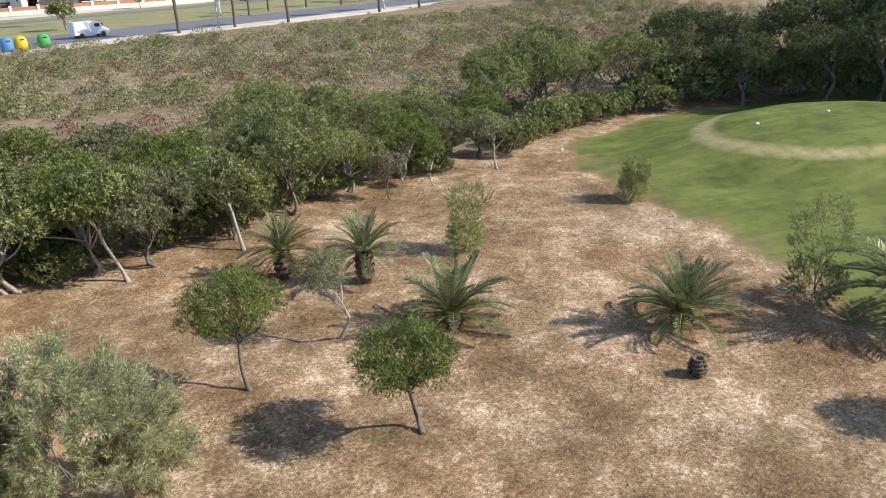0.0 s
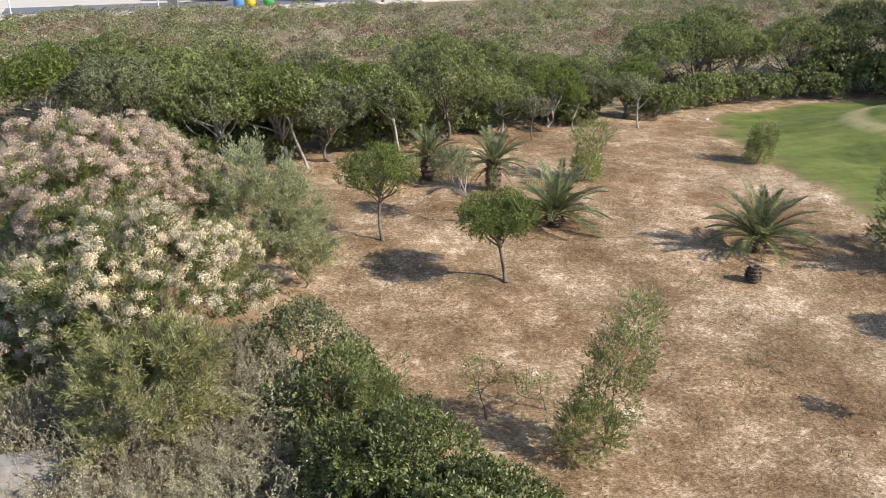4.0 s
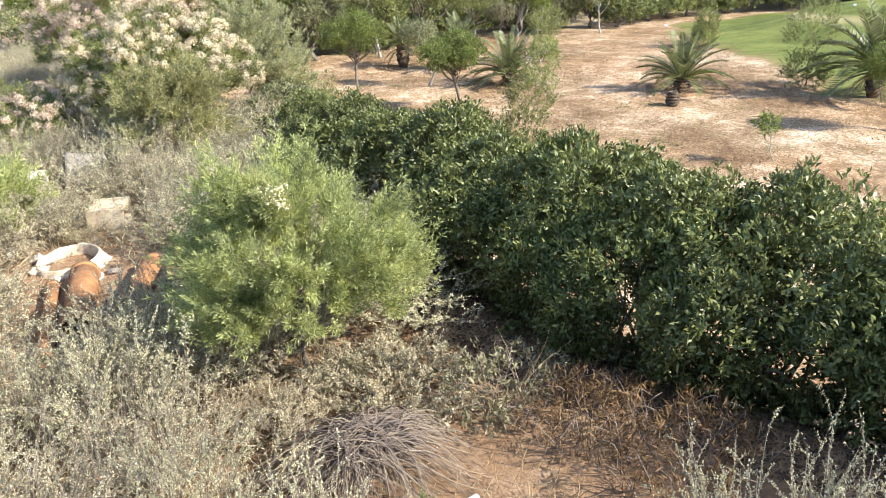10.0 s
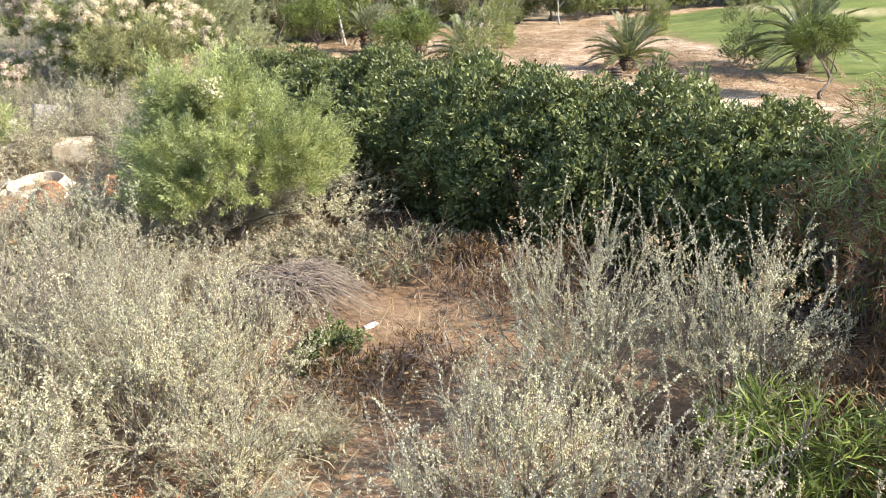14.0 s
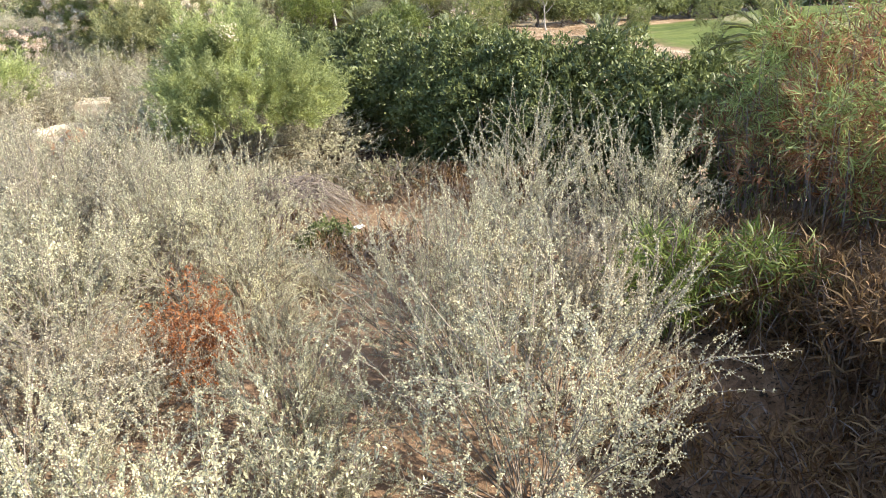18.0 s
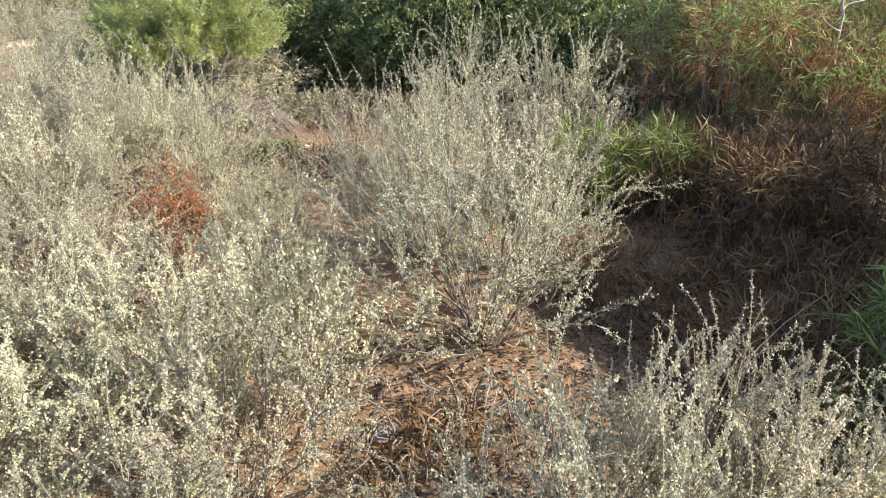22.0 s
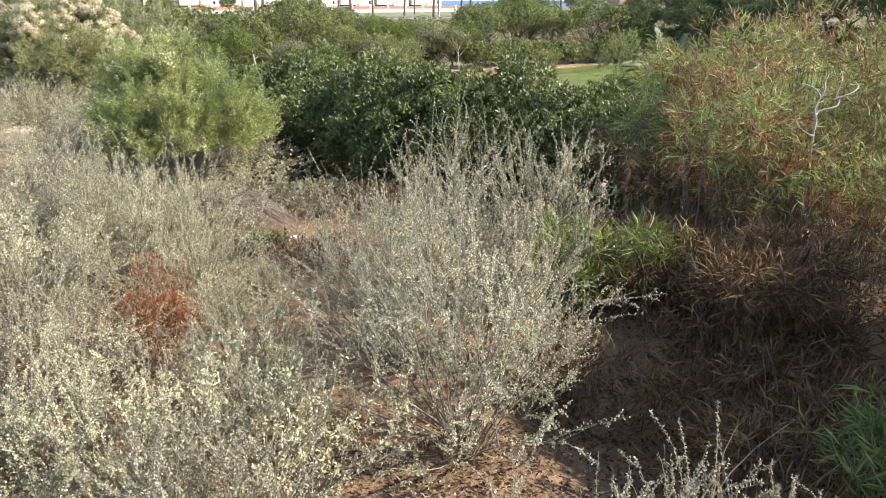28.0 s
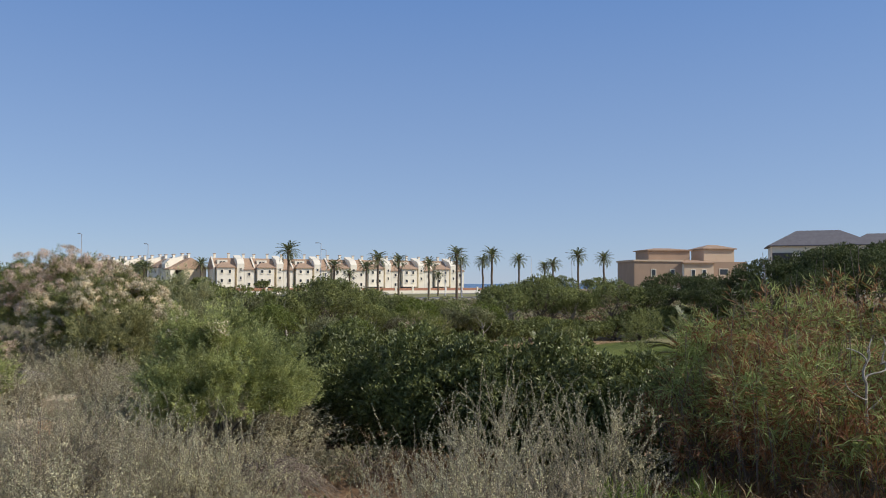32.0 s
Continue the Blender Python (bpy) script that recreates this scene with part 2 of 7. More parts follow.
TERRACOTTA = plain("terracotta_tiles", (0.36, 0.235, 0.155), (0.50, 0.35, 0.24), 1.2, 0.85, 0, 0.4, 12.0)
GREY_ROOF = plain("grey_roof_tiles", (0.13, 0.12, 0.13), (0.20, 0.19, 0.20), 1.2, 0.8, 0, 0.4, 12.0)
BRICK_FENCE = plain("terracotta_brick_fence", (0.40, 0.18, 0.11), (0.52, 0.27, 0.17), 2.0, 0.9, 0, 0.3, 15.0)
PANE = plain("dark_window_pane", (0.03, 0.035, 0.04), (0.06, 0.065, 0.075), 2.0, 0.12, 0, 0.0)
POLE = plain("galvanised_pole", (0.42, 0.42, 0.42), (0.55, 0.55, 0.55), 3.0, 0.5, 0.6, 0.1)
WHITE_PAINT = plain("white_van_paint", (0.78, 0.78, 0.78), (0.84, 0.84, 0.84), 1.0, 0.3, 0, 0.0)
RUBBER = plain("black_rubber", (0.02, 0.02, 0.02), (0.035, 0.035, 0.035), 5.0, 0.9)
YELLOW = plain("yellow_container_plastic", (0.65, 0.42, 0.02), (0.75, 0.50, 0.04), 2.0, 0.5)
GREEN_P = plain("green_container_plastic", (0.05, 0.33, 0.07), (0.08, 0.42, 0.10), 2.0, 0.5)
BLUE_P = plain("blue_container_plastic", (0.08, 0.22, 0.45), (0.12, 0.28, 0.52), 2.0, 0.5)
CAR_PAINT = plain("dark_car_paint", (0.03, 0.03, 0.04), (0.06, 0.06, 0.07), 1.0, 0.3)
LITTER = plain("white_plastic_litter", (0.72, 0.72, 0.74), (0.84, 0.83, 0.82), 9.0, 0.5)


def cane_material(name, share):
    """Cane blades, some still green and some dried to rust and straw, in patches within a thicket."""
    m, nt, b = nodes_of(name, 0.6)
    own = nt.nodes.new("ShaderNodeNewGeometry").outputs["Random Per Island"]
    dry = ramp(nt, own, [(0.0, (0.15, 0.052, 0.022)), (0.45, (0.40, 0.18, 0.075)), (0.75, (0.52, 0.30, 0.14)), (1.0, (0.62, 0.46, 0.27))])
    fresh = ramp(nt, own, [(0.0, (0.12, 0.165, 0.035)), (0.5, (0.28, 0.35, 0.09)), (1.0, (0.47, 0.52, 0.19))])
    patch = blend(nt, 0.22, noise_of(nt, 1.7, 3.0, 0.6), own)
    col = blend(nt, ramp(nt, patch, [(0.57 - 0.16 * share, (0, 0, 0)), (0.60 - 0.16 * share, (1, 1, 1))]), dry, fresh)
    nt.links.new(col, b.inputs["Base Color"])
    t = nt.nodes.new("ShaderNodeBsdfTranslucent")
    nt.links.new(col, t.inputs[0])
    mix = nt.nodes.new("ShaderNodeMixShader")
    mix.inputs[0].default_value = 0.35
    nt.links.new(b.outputs[0], mix.inputs[1])
    nt.links.new(t.outputs[0], mix.inputs[2])
    nt.links.new(mix.outputs[0], nt.nodes["Material Output"].inputs[0])
    return m


LEAF_CANE = cane_material("mixed_cane_blades", 0.62)
LEAF_CANE_DRY = cane_material("drying_cane_blades", 0.3)


def ground_material():
    """Dry meadow, mown turf, sandy bank and scrub soil, mixed by what grows where."""
    m, nt, b = nodes_of("ground", 0.95)
    b.inputs["Specular IOR Level"].default_value = 0.15

    def area(name):
        n = nt.nodes.new("ShaderNodeAttribute")
        n.attribute_name = name
        return n.outputs["Fac"]
    big, mid, fine = noise_of(nt, 0.22, 5, 0.65), noise_of(nt, 1.3, 6, 0.7), noise_of(nt, 9.0, 6, 0.75)
    grit = noise_of(nt, 45.0, 3, 0.7)
    blades = noise_of(nt, 16.0, 4, 0.7, None, (1.0, 2.2, 1.0))
    f1 = blend(nt, 0.5, big, mid)
    f1 = blend(nt, 0.42, f1, fine)
    straw = ramp(nt, f1, [(0.38, (0.13, 0.09, 0.055)), (0.45, (0.235, 0.165, 0.10)), (0.505, (0.335, 0.25, 0.155)), (0.547, (0.50, 0.40, 0.295)), (0.615, (0.80, 0.70, 0.58))])
    warm = ramp(nt, noise_of(nt, 0.16, 4, 0.6), [(0.42, (1.02, 0.98, 0.95)), (0.66, (1.06, 0.93, 0.84))])
    straw = blend(nt, 1.0, straw, warm, "MULTIPLY")
    broad = ramp(nt, noise_of(nt, 0.42, 4, 0.65), [(0.40, (0.74, 0.68, 0.62)), (0.52, (1.0, 0.98, 0.95)), (0.62, (1.22, 1.2, 1.18))])
    straw = blend(nt, 0.85, straw, broad, "MULTIPLY")
    weed = ramp(nt, noise_of(nt, 0.5, 5, 0.7), [(0.58, (0, 0, 0)), (0.68, (0.5, 0.5, 0.5))])
    straw = blend(nt, weed, straw, (0.17, 0.16, 0.075))
    straw = blend(nt, 0.7, straw, ramp(nt, blades, [(0.38, (0.36, 0.35, 0.30)), (0.6, (1.42, 1.42, 1.4))]), "MULTIPLY")
    straw = blend(nt, 0.35, straw, ramp(nt, grit, [(0.3, (0.4, 0.4, 0.4)), (0.65, (1.4, 1.4, 1.4))]), "MULTIPLY")
    turf = ramp(nt, blend(nt, 0.5, mid, noise_of(nt, 0.35, 4, 0.6)), [(0.38, (0.092, 0.118, 0.029)), (0.5, (0.142, 0.169, 0.044)), (0.62, (0.185, 0.205, 0.06)), (0.7, (0.23, 0.21, 0.085))])
    rim = ramp(nt, area("turf"), [(0.45, (1, 1, 1)), (0.93, (0, 0, 0))])
    turf = blend(nt, blend(nt, 0.75, (0, 0, 0), rim), turf, ramp(nt, f1, [(0.4, (0.17, 0.125, 0.06)), (0.6, (0.30, 0.225, 0.12))]))
    bands = noise_of(nt, 1.0, 2, 0.5, None, (0.25, 1.5, 1.0))
    turf = blend(nt, 0.7, turf, ramp(nt, bands, [(0.4, (0.82, 0.84, 0.8)), (0.6, (1.15, 1.14, 1.1))]), "MULTIPLY")
    turf = blend(nt, 0.4, turf, ramp(nt, grit, [(0.3, (0.6, 0.6, 0.6)), (0.65, (1.3, 1.3, 1.3))]), "MULTIPLY")
    bank = ramp(nt, f1, [(0.36, (0.14, 0.085, 0.05)), (0.5, (0.30, 0.19, 0.11)), (0.62, (0.47, 0.34, 0.22))])
    bank = blend(nt, 0.5, bank, ramp(nt, grit, [(0.3, (0.45, 0.45, 0.45)), (0.65, (1.3, 1.3, 1.3))]), "MULTIPLY")
    field = ramp(nt, blend(nt, 0.5, noise_of(nt, 0.09, 5, 0.7), mid), [(0.36, (0.13, 0.10, 0.055)), (0.47, (0.22, 0.165, 0.095)), (0.58, (0.33, 0.26, 0.165)), (0.70, (0.58, 0.48, 0.37))])

    def mask(name):
        s = nt.nodes.new("ShaderNodeMath")
        s.operation = "ADD"
        nt.links.new(area(name), s.inputs[0])
        nt.links.new(blend(nt, 0.5, fine, mid), s.inputs[1])
        return ramp(nt, s.outputs[0], [(0.85, (0, 0, 0)), (1.12, (1, 1, 1))])
    col = blend(nt, mask("bank"), straw, bank)
    col = blend(nt, mask("field"), col, field)
    col = blend(nt, mask("turf"), col, turf)
    worn = ramp(nt, area("worn"), [(0.35, (0, 0, 0)), (0.9, (1, 1, 1))])
    col = blend(nt, worn, col, ramp(nt, mid, [(0.35, (0.27, 0.24, 0.10)), (0.65, (0.42, 0.36, 0.19))]))
    nt.links.new(col, b.inputs["Base Color"])
    bump_of(nt, b, blend(nt, 0.5, fine, grit), 0.7, 0.05)
    return m


GROUND = ground_material()
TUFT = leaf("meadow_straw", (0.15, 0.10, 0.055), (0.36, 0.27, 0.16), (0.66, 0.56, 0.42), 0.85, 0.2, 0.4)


def sea_material():
    m, nt, b = nodes_of("sea", 0.25)
    nt.links.new(ramp(nt, noise_of(nt, 0.01, 3, 0.5), [(0.3, (0.02, 0.08, 0.19)), (0.7, (0.035, 0.11, 0.24))]), b.inputs["Base Color"])
    bump_of(nt, b, noise_of(nt, 0.2, 3, 0.6), 0.5, 0.3)
    return m


SEA = sea_material()

# ---- mesh helpers ----
rng = np.random.default_rng(7)


def unit(v):
    return v / np.maximum(np.linalg.norm(v, axis=-1, keepdims=True), 1e-9)


def data_of(name, verts, faces, mats, index=None, smooth=False):
    """Mesh data from arrays: verts (n, 3), faces (m, 3 or 4)."""
    me = bpy.data.meshes.new(name)
    verts, faces = np.asarray(verts, np.float32).reshape(-1, 3), np.asarray(faces, np.int32)
    k = faces.shape[1]
    me.vertices.add(len(verts))
    me.vertices.foreach_set("co", verts.ravel())
    me.loops.add(faces.size)
    me.loops.foreach_set("vertex_index", faces.ravel())
    me.polygons.add(len(faces))
    me.polygons.foreach_set("loop_start", np.arange(0, faces.size, k, dtype=np.int32))
    me.polygons.foreach_set("loop_total", np.full(len(faces), k, np.int32))
    if index is not None:
        me.polygons.foreach_set("material_index", np.asarray(index, np.int32))
    if smooth:
        me.polygons.foreach_set("use_smooth", np.ones(len(faces), bool))
    for mat in mats:
        me.materials.append(mat)
    me.update(calc_edges=True)
    me.validate()
    return me


def leaf_data(name, at, axis, facing, length, width, mat, fold=0.15):
    """Leaves as folded rhombs from their foot along an axis."""
    n = len(at)
    axis = unit(axis)
    side = unit(np.cross(axis, facing))
    up = np.cross(side, axis)
    length, width = np.broadcast_to(length, n)[:, None], np.broadcast_to(width, n)[:, None]
    mid = at + axis * length * 0.45 + up * length * fold
    v = np.stack([at, mid + side * width / 2, at + axis * length, mid - side * width / 2], 1)
    return data_of(name, v, np.arange(4 * n).reshape(n, 4), [mat])


def tube_data(name, lines, radii, mat, sides=4):
    """Stems: lines (n, k, 3) with radii (n, k)."""
    lines, radii = np.asarray(lines, float), np.asarray(radii, float)
    n, k, _ = lines.shape
    d = unit(np.gradient(lines, axis=1))
    ref = np.where(np.abs(d[..., 2:3]) > 0.9, np.array([1.0, 0, 0]), np.array([0, 0, 1.0]))
    a = unit(np.cross(d, ref))
    b = np.cross(d, a)
    ang = np.arange(sides) * 2 * np.pi / sides
    ring = lines[:, :, None] + radii[:, :, None, None] * (a[:, :, None] * np.cos(ang)[:, None] + b[:, :, None] * np.sin(ang)[:, None])
    idx = np.arange(n * k * sides).reshape(n, k, sides)
    nxt = np.roll(idx, -1, axis=2)
    f = np.stack([idx[:, :-1], nxt[:, :-1], nxt[:, 1:], idx[:, 1:]], -1).reshape(-1, 4)
    return data_of(name, ring, f, [mat], smooth=True)


def part(name, data, parent, label=""):
    if isinstance(data, bmesh.types.BMesh):
        me = bpy.data.meshes.new(name)
        data.to_mesh(me)
        data.free()
        data = me
    ob = new(name, data)
    ob.parent = parent
    if name in ("twig_mass", "foliage", "spray_mass", "blossom", "blade_mass", "cane_mass", "stalk_mass", "crown", "branchwork", "midrib_mass", "frond_crown"):
        tagged(ob, kind="stuff")
    if label:
        tagged(ob, label)
    return ob


def thing(name, label, category, group="", kind="", at=None):
    ob = tagged(new(name), label, category, group, kind)
    if at is not None:
        ob.matrix_basis = at
    return ob


def boxes(name, items, mat, bevel=0.0):
    """One mesh of boxes: (cx, cy, cz, sx, sy, sz) each."""
    bm = bmesh.new()
    for x, y, z, sx, sy, sz in items:
        bmesh.ops.create_cube(bm, size=1, matrix=Matrix.Translation((x, y, z)) @ Matrix.Diagonal((sx, sy, sz, 1)))
    if bevel:
        bmesh.ops.bevel(bm, geom=bm.edges[:], offset=bevel, segments=2, affect="EDGES")
    me = bpy.data.meshes.new(name)
    bm.to_mesh(me)
    bm.free()
    me.materials.append(mat)
    return me


def lathe(name, profile, mat, sides=20, smooth=True):
    """A turned shape: profile of (radius, z)."""
    p = np.array(profile, float)
    a = np.arange(sides) * 2 * np.pi / sides
    v = np.stack([p[:, :1] * np.cos(a), p[:, :1] * np.sin(a), np.repeat(p[:, 1:], sides, 1)], -1)
    idx = np.arange(len(p) * sides).reshape(len(p), sides)
    nx = np.roll(idx, -1, 1)
    f = np.stack([idx[:-1], nx[:-1], nx[1:], idx[1:]], -1).reshape(-1, 4)
    return data_of(name, v, f, [mat], smooth=smooth)


# ---- ground ----
def step(a, b, v):
    t = np.clip((v - a) / (b - a), 0, 1)
    return t * t * (3 - 2 * t)


def wave(x, y, s):
    return np.sin(x * s + 1.3 * np.sin(y * s * 0.7)) * np.cos(y * s * 0.9 + np.sin(x * s * 0.6))


def bank_edge(y):
    """The x at which the bank drops to the meadow."""
    return np.interp(y, [-30, -16, -10, -6.5, -4, -1, 4, 10, 25, 40], [16, 10.0, 5.0, 0.4, -1.7, -3.0, -4.4, -6.2, -10, -13])


def turf_amount(x, y):
    x = x + 0.7 * wave(x, y, 1.1) + 0.5 * wave(x, y, 2.7)
    edge = np.interp(y, [-20, 0, 8, 12.7, 16, 21.6, 25, 31, 34, 37], [22, 17.5, 14.6, 13.4, 14.7, 15.1, 15.6, 17.0, 18.6, 26])
    return step(-2.4, 2.6, x - edge) * step(38.5, 36.5, y)


def height(x, y):
    x, y = np.asarray(x, float), np.asarray(y, float)
    meadow = -0.05 - 0.028 * np.clip(x, -10, 26) + 0.05 * wave(x, y, 0.7)
    plateau = 1.12 + 0.055 * np.clip(-7 - y, 0, 9) + 0.10 * wave(x, y, 0.5)
    gully = step(-3.9, -2.2, x) * step(0.5, -1.0, x) * step(-10.0, -11.5, y) * step(-17, -14, y) * 0.6
    k = step(1.5, -1.5, x - bank_edge(y)) * step(60, 30, y)
    z = meadow * (1 - k) + (plateau - gully) * k
    d = np.sqrt(((x - 31) / 12.5) ** 2 + ((y - 27.5) / 8.5) ** 2)
    z = z + 1.25 * step(1.05, 0.35, d)
    far = step(40, 105, y)
    z = z * (1 - far) + far * (0.72 + 0.06 * wave(x, y, 0.12))
    right = step(40, 75, x) * step(20, 60, y)
    z = z + right * 1.2 * step(135, 120, y)
    return z - 4.5 * step(330, 700, y)


def land(x, y):
    return float(height(x, y))


def ground_sheet():
    def axis(stops):
        out = [stops[0][0]]
        for (a, s0), (b, _) in zip(stops, stops[1:]):
            n = max(1, round((b - a) / s0))
            out += list(a + (b - a) * np.arange(1, n + 1) / n)
        return np.array(out)
    xs = axis([(-3600, 400), (-400, 40), (-120, 8), (-40, 1.5), (-16, 0.3), (20, 0.7), (48, 2.5), (120, 10), (400, 300), (4600, 1)])
    ys = axis([(-160, 25), (-40, 4), (-20, 0.3), (36, 0.7), (60, 2.5), (150, 10), (330, 40), (720, 1)])
    X, Y = np.meshgrid(xs, ys)
    Z = height(X, Y)
    near = (X > -16) & (X < 22) & (Y > -20) & (Y < 38)
    Z = Z + np.where(near, rng.normal(0, 0.012, X.shape), 0)
    ny, nx = X.shape
    idx = np.arange(nx * ny).reshape(ny, nx)
    f = np.stack([idx[:-1, :-1], idx[:-1, 1:], idx[1:, 1:], idx[1:, :-1]], -1).reshape(-1, 4)
    me = data_of("ground", np.stack([X, Y, Z], -1), f, [GROUND], smooth=True)
    k = step(2.0, -0.6, X - bank_edge(Y)) * step(60, 30, Y)
    field_line = np.interp(X, [-60, -8, -1, 8, 12, 17, 26, 60], [27, 27, 29.5, 33, 34, 38, 41, 41])
    masks = {"bank": k, "field": step(-1, 2, Y - field_line) * (1 - k), "turf": turf_amount(X, Y)}
    d = np.sqrt(((X - 31) / 12.5) ** 2 + ((Y - 27.5) / 8.5) ** 2)
    masks["worn"] = np.exp(-((d - 0.62) / 0.07) ** 2) * turf_amount(X, Y)
    for name, v in masks.items():
        a = me.attributes.new(name, "FLOAT", "POINT")
        a.data.foreach_set("value", v.ravel().astype(np.float32))
    return tagged(new("ground", me), "dry straw-coloured meadow with mown golf turf and a sandy bank", "ground", kind="structure")


ground_sheet()
sea = new("water", data_of("water", [(-4000, 700, -3.6), (4900, 700, -3.6), (4900, 4900, -3.6), (-4000, 4900, -3.6)], [(0, 1, 2, 3)], [SEA]))
tagged(sea, "blue sea along the horizon behind the houses", "sea", kind="structure")


# ---- plants ----
def spread(n, r):
    """Random unit directions over the sphere."""
    return unit(r.normal(size=(n, 3)))


def blob_points(blobs, n, r, shell=0.55, low=-0.5):
    """Points in the outer shells of ellipsoids (cx, cy, cz, rx, ry, rz), with outward directions; none deep inside another."""
    blobs = np.array(blobs, float)
    weight = np.prod(blobs[:, 3:], axis=1) ** (2 / 3)
    pts, outs = [], []
    while sum(map(len, pts)) < n:
        pick = r.choice(len(blobs), n, p=weight / weight.sum())
        d = spread(n, r)
        keep = d[:, 2] > low
        rad = shell + (1 - shell) * r.random(n) ** 0.6
        bl = blobs[pick]
        p = bl[:, :3] + d * bl[:, 3:] * rad[:, None]
        k = 5.2 / blobs[0, 3]
        lump = np.sin(p[:, 0] * k + 1.7) * np.sin(p[:, 1] * k + 0.4) + np.sin(p[:, 2] * k * 1.3 + p[:, 0] * k * 0.6) * 0.6 + np.sin(p @ np.array([2.3, -1.9, 2.9]) * k) * 0.5
        keep &= lump + r.normal(0, 0.35, n) > -0.75
        p = p + d * bl[:, 3:] * (lump * 0.13)[:, None]
        for b in blobs:
            q = ((p - b[:3]) / b[3:])
            keep &= (q * q).sum(1) > (shell * 0.9) ** 2
        o = unit(d / bl[:, 3:])
        pts.append(p[keep])
        outs.append(o[keep])
    return np.concatenate(pts)[:n], np.concatenate(outs)[:n]


def curve(a, b, bend, k, r):
    """Bent lines from a to b (n, 3), as (n, k, 3)."""
    t = np.linspace(0, 1, k)[None, :, None]
    off = r.normal(size=(len(a), 1, 3)) * bend
    off2 = r.normal(size=(len(a), 1, 3)) * bend * 0.5
    return a[:, None] * (1 - t) + b[:, None] * t + off * np.sin(np.pi * t) + off2 * np.sin(2 * np.pi * t)


def saltbush(seed, radius, tall, mains, kids, grand, leaves, size, mat, slim=0.5, reach=0.27, bark=None, wands=10, nodes=0):
    """A silvery shrub: arching stems from one foot fork into curved wands, and these into twiglets, both set thickly with tiny leaves."""
    r = np.random.default_rng(seed)
    ang, q = np.arange(mains) * 2.39996 + r.normal(0, 0.35, mains), np.sqrt((np.arange(mains) + 0.5) / mains)
    round_h = np.stack([np.cos(ang), np.sin(ang), 0 * ang], 1)
    lump = 1 + 0.17 * np.sin(3 * ang + seed) + 0.12 * np.sin(5 * ang + 2 * seed)
    tip = round_h * (q * radius * lump * 0.88)[:, None]
    tip[:, 2] = tall * np.sqrt(np.maximum(1 - 0.82 * q ** 2.2, 0.05)) * r.uniform(0.62, 0.92, mains)
    t = np.linspace(0, 1, 8)[None, :, None]
    foot = round_h * radius * 0.13 * r.random((mains, 1))
    main = foot[:, None] * (1 - t) + tip[:, None] * np.concatenate([t, t, t ** 0.85], 2) + r.normal(size=(mains, 1, 3)) * 0.05 * tall * np.sin(np.pi * t)

    def fork(lines, count, low, straight, up, length, curl):
        n, k, _ = lines.shape
        who = np.repeat(np.arange(n), count)
        at = r.uniform(low, 0.999, len(who)) * (k - 1)
        i = np.minimum(at.astype(int), k - 2)
        f = (at - i)[:, None]
        p = lines[who, i] * (1 - f) + lines[who, i + 1] * f
        d = unit(unit(lines[who, i + 1] - lines[who, i]) * straight + spread(len(who), r) * 0.8 + unit(p * (1, 1, 0)) * 0.25 + np.array([0, 0, up]))
        L = r.uniform(*length, (len(who), 1)) * tall
        u = np.linspace(0, 1, 5)[None, :, None]
        side = spread(len(who), r) * curl
        return p[:, None] + d[:, None] * L[:, None] * u + side[:, None] * L[:, None] * u * u + np.array([0, 0, 0.22])[None, None] * L[:, None] * u * (1 - u) * np.sign(r.normal(size=(len(who), 1, 1)))
    kid = fork(main, kids, 0.22, 0.75, 0.5, (reach * 0.5, reach * 1.45), 0.32)
    twig = fork(kid, grand, 0.1, 0.7, 0.25, (reach * 0.16, reach * 0.5), 0.3)

    def leafed(lines, count, low):
        n, k, _ = lines.shape
        row = np.repeat(np.arange(n), count)
        at = low + (1 - low) * r.random(len(row))
        if nodes:
            at = np.clip(np.round(at * nodes) / nodes + r.normal(0, 0.12 / nodes, len(row)), 0, 0.999)
        at = at * (k - 1)
        i = np.minimum(at.astype(int), k - 2)
        f = (at - i)[:, None]
        return lines[row, i] * (1 - f) + lines[row, i + 1] * f, unit(lines[row, i + 1] - lines[row, i])
    # long wands that stand out of the crown, their tips nodding
    pick = r.integers(0, mains, wands)
    u = np.linspace(0, 1, 7)[None, :, None]
    d = unit(round_h[pick] * r.uniform(0.0, 0.55, (wands, 1)) + spread(wands, r) * 0.25 + np.array([0, 0, 1.0]))
    L = tall * r.uniform(0.32, 0.62, (wands, 1, 1))
    nod = unit(spread(wands, r) * (1, 1, 0.2))[:, None]
    wand = (main[pick, -2])[:, None] + d[:, None] * L * u + (nod * 0.34 + np.array([0, 0, -0.22])) * L * np.clip(u - 0.45, 0, 1) ** 1.6 * 2.0
    sets = [leafed(wand, leaves * 2, 0.15), leafed(kid, leaves, 0.1), leafed(twig, max(5, int(leaves * 0.42)), 0.0), leafed(main, leaves // 2, 0.72)]
    p, run = np.concatenate([a for a, _ in sets]), np.concatenate([b for _, b in sets])
    out = spread(len(p), r)
    k = size * r.uniform(0.65, 1.2, len(p))
    stems = [(main[:, ::1], 0.0075, 0.003), (kid[:, ::2], 0.0034, 0.0014), (twig[:, ::4], 0.0016, 0.001), (wand, 0.004, 0.0016)]
    me = []
    for lines, a, b in stems:
        m = lines.shape[1]
        me.append((lines, np.linspace(a, b, m)[None] * r.uniform(0.6, 1.2, (len(lines), 1))))
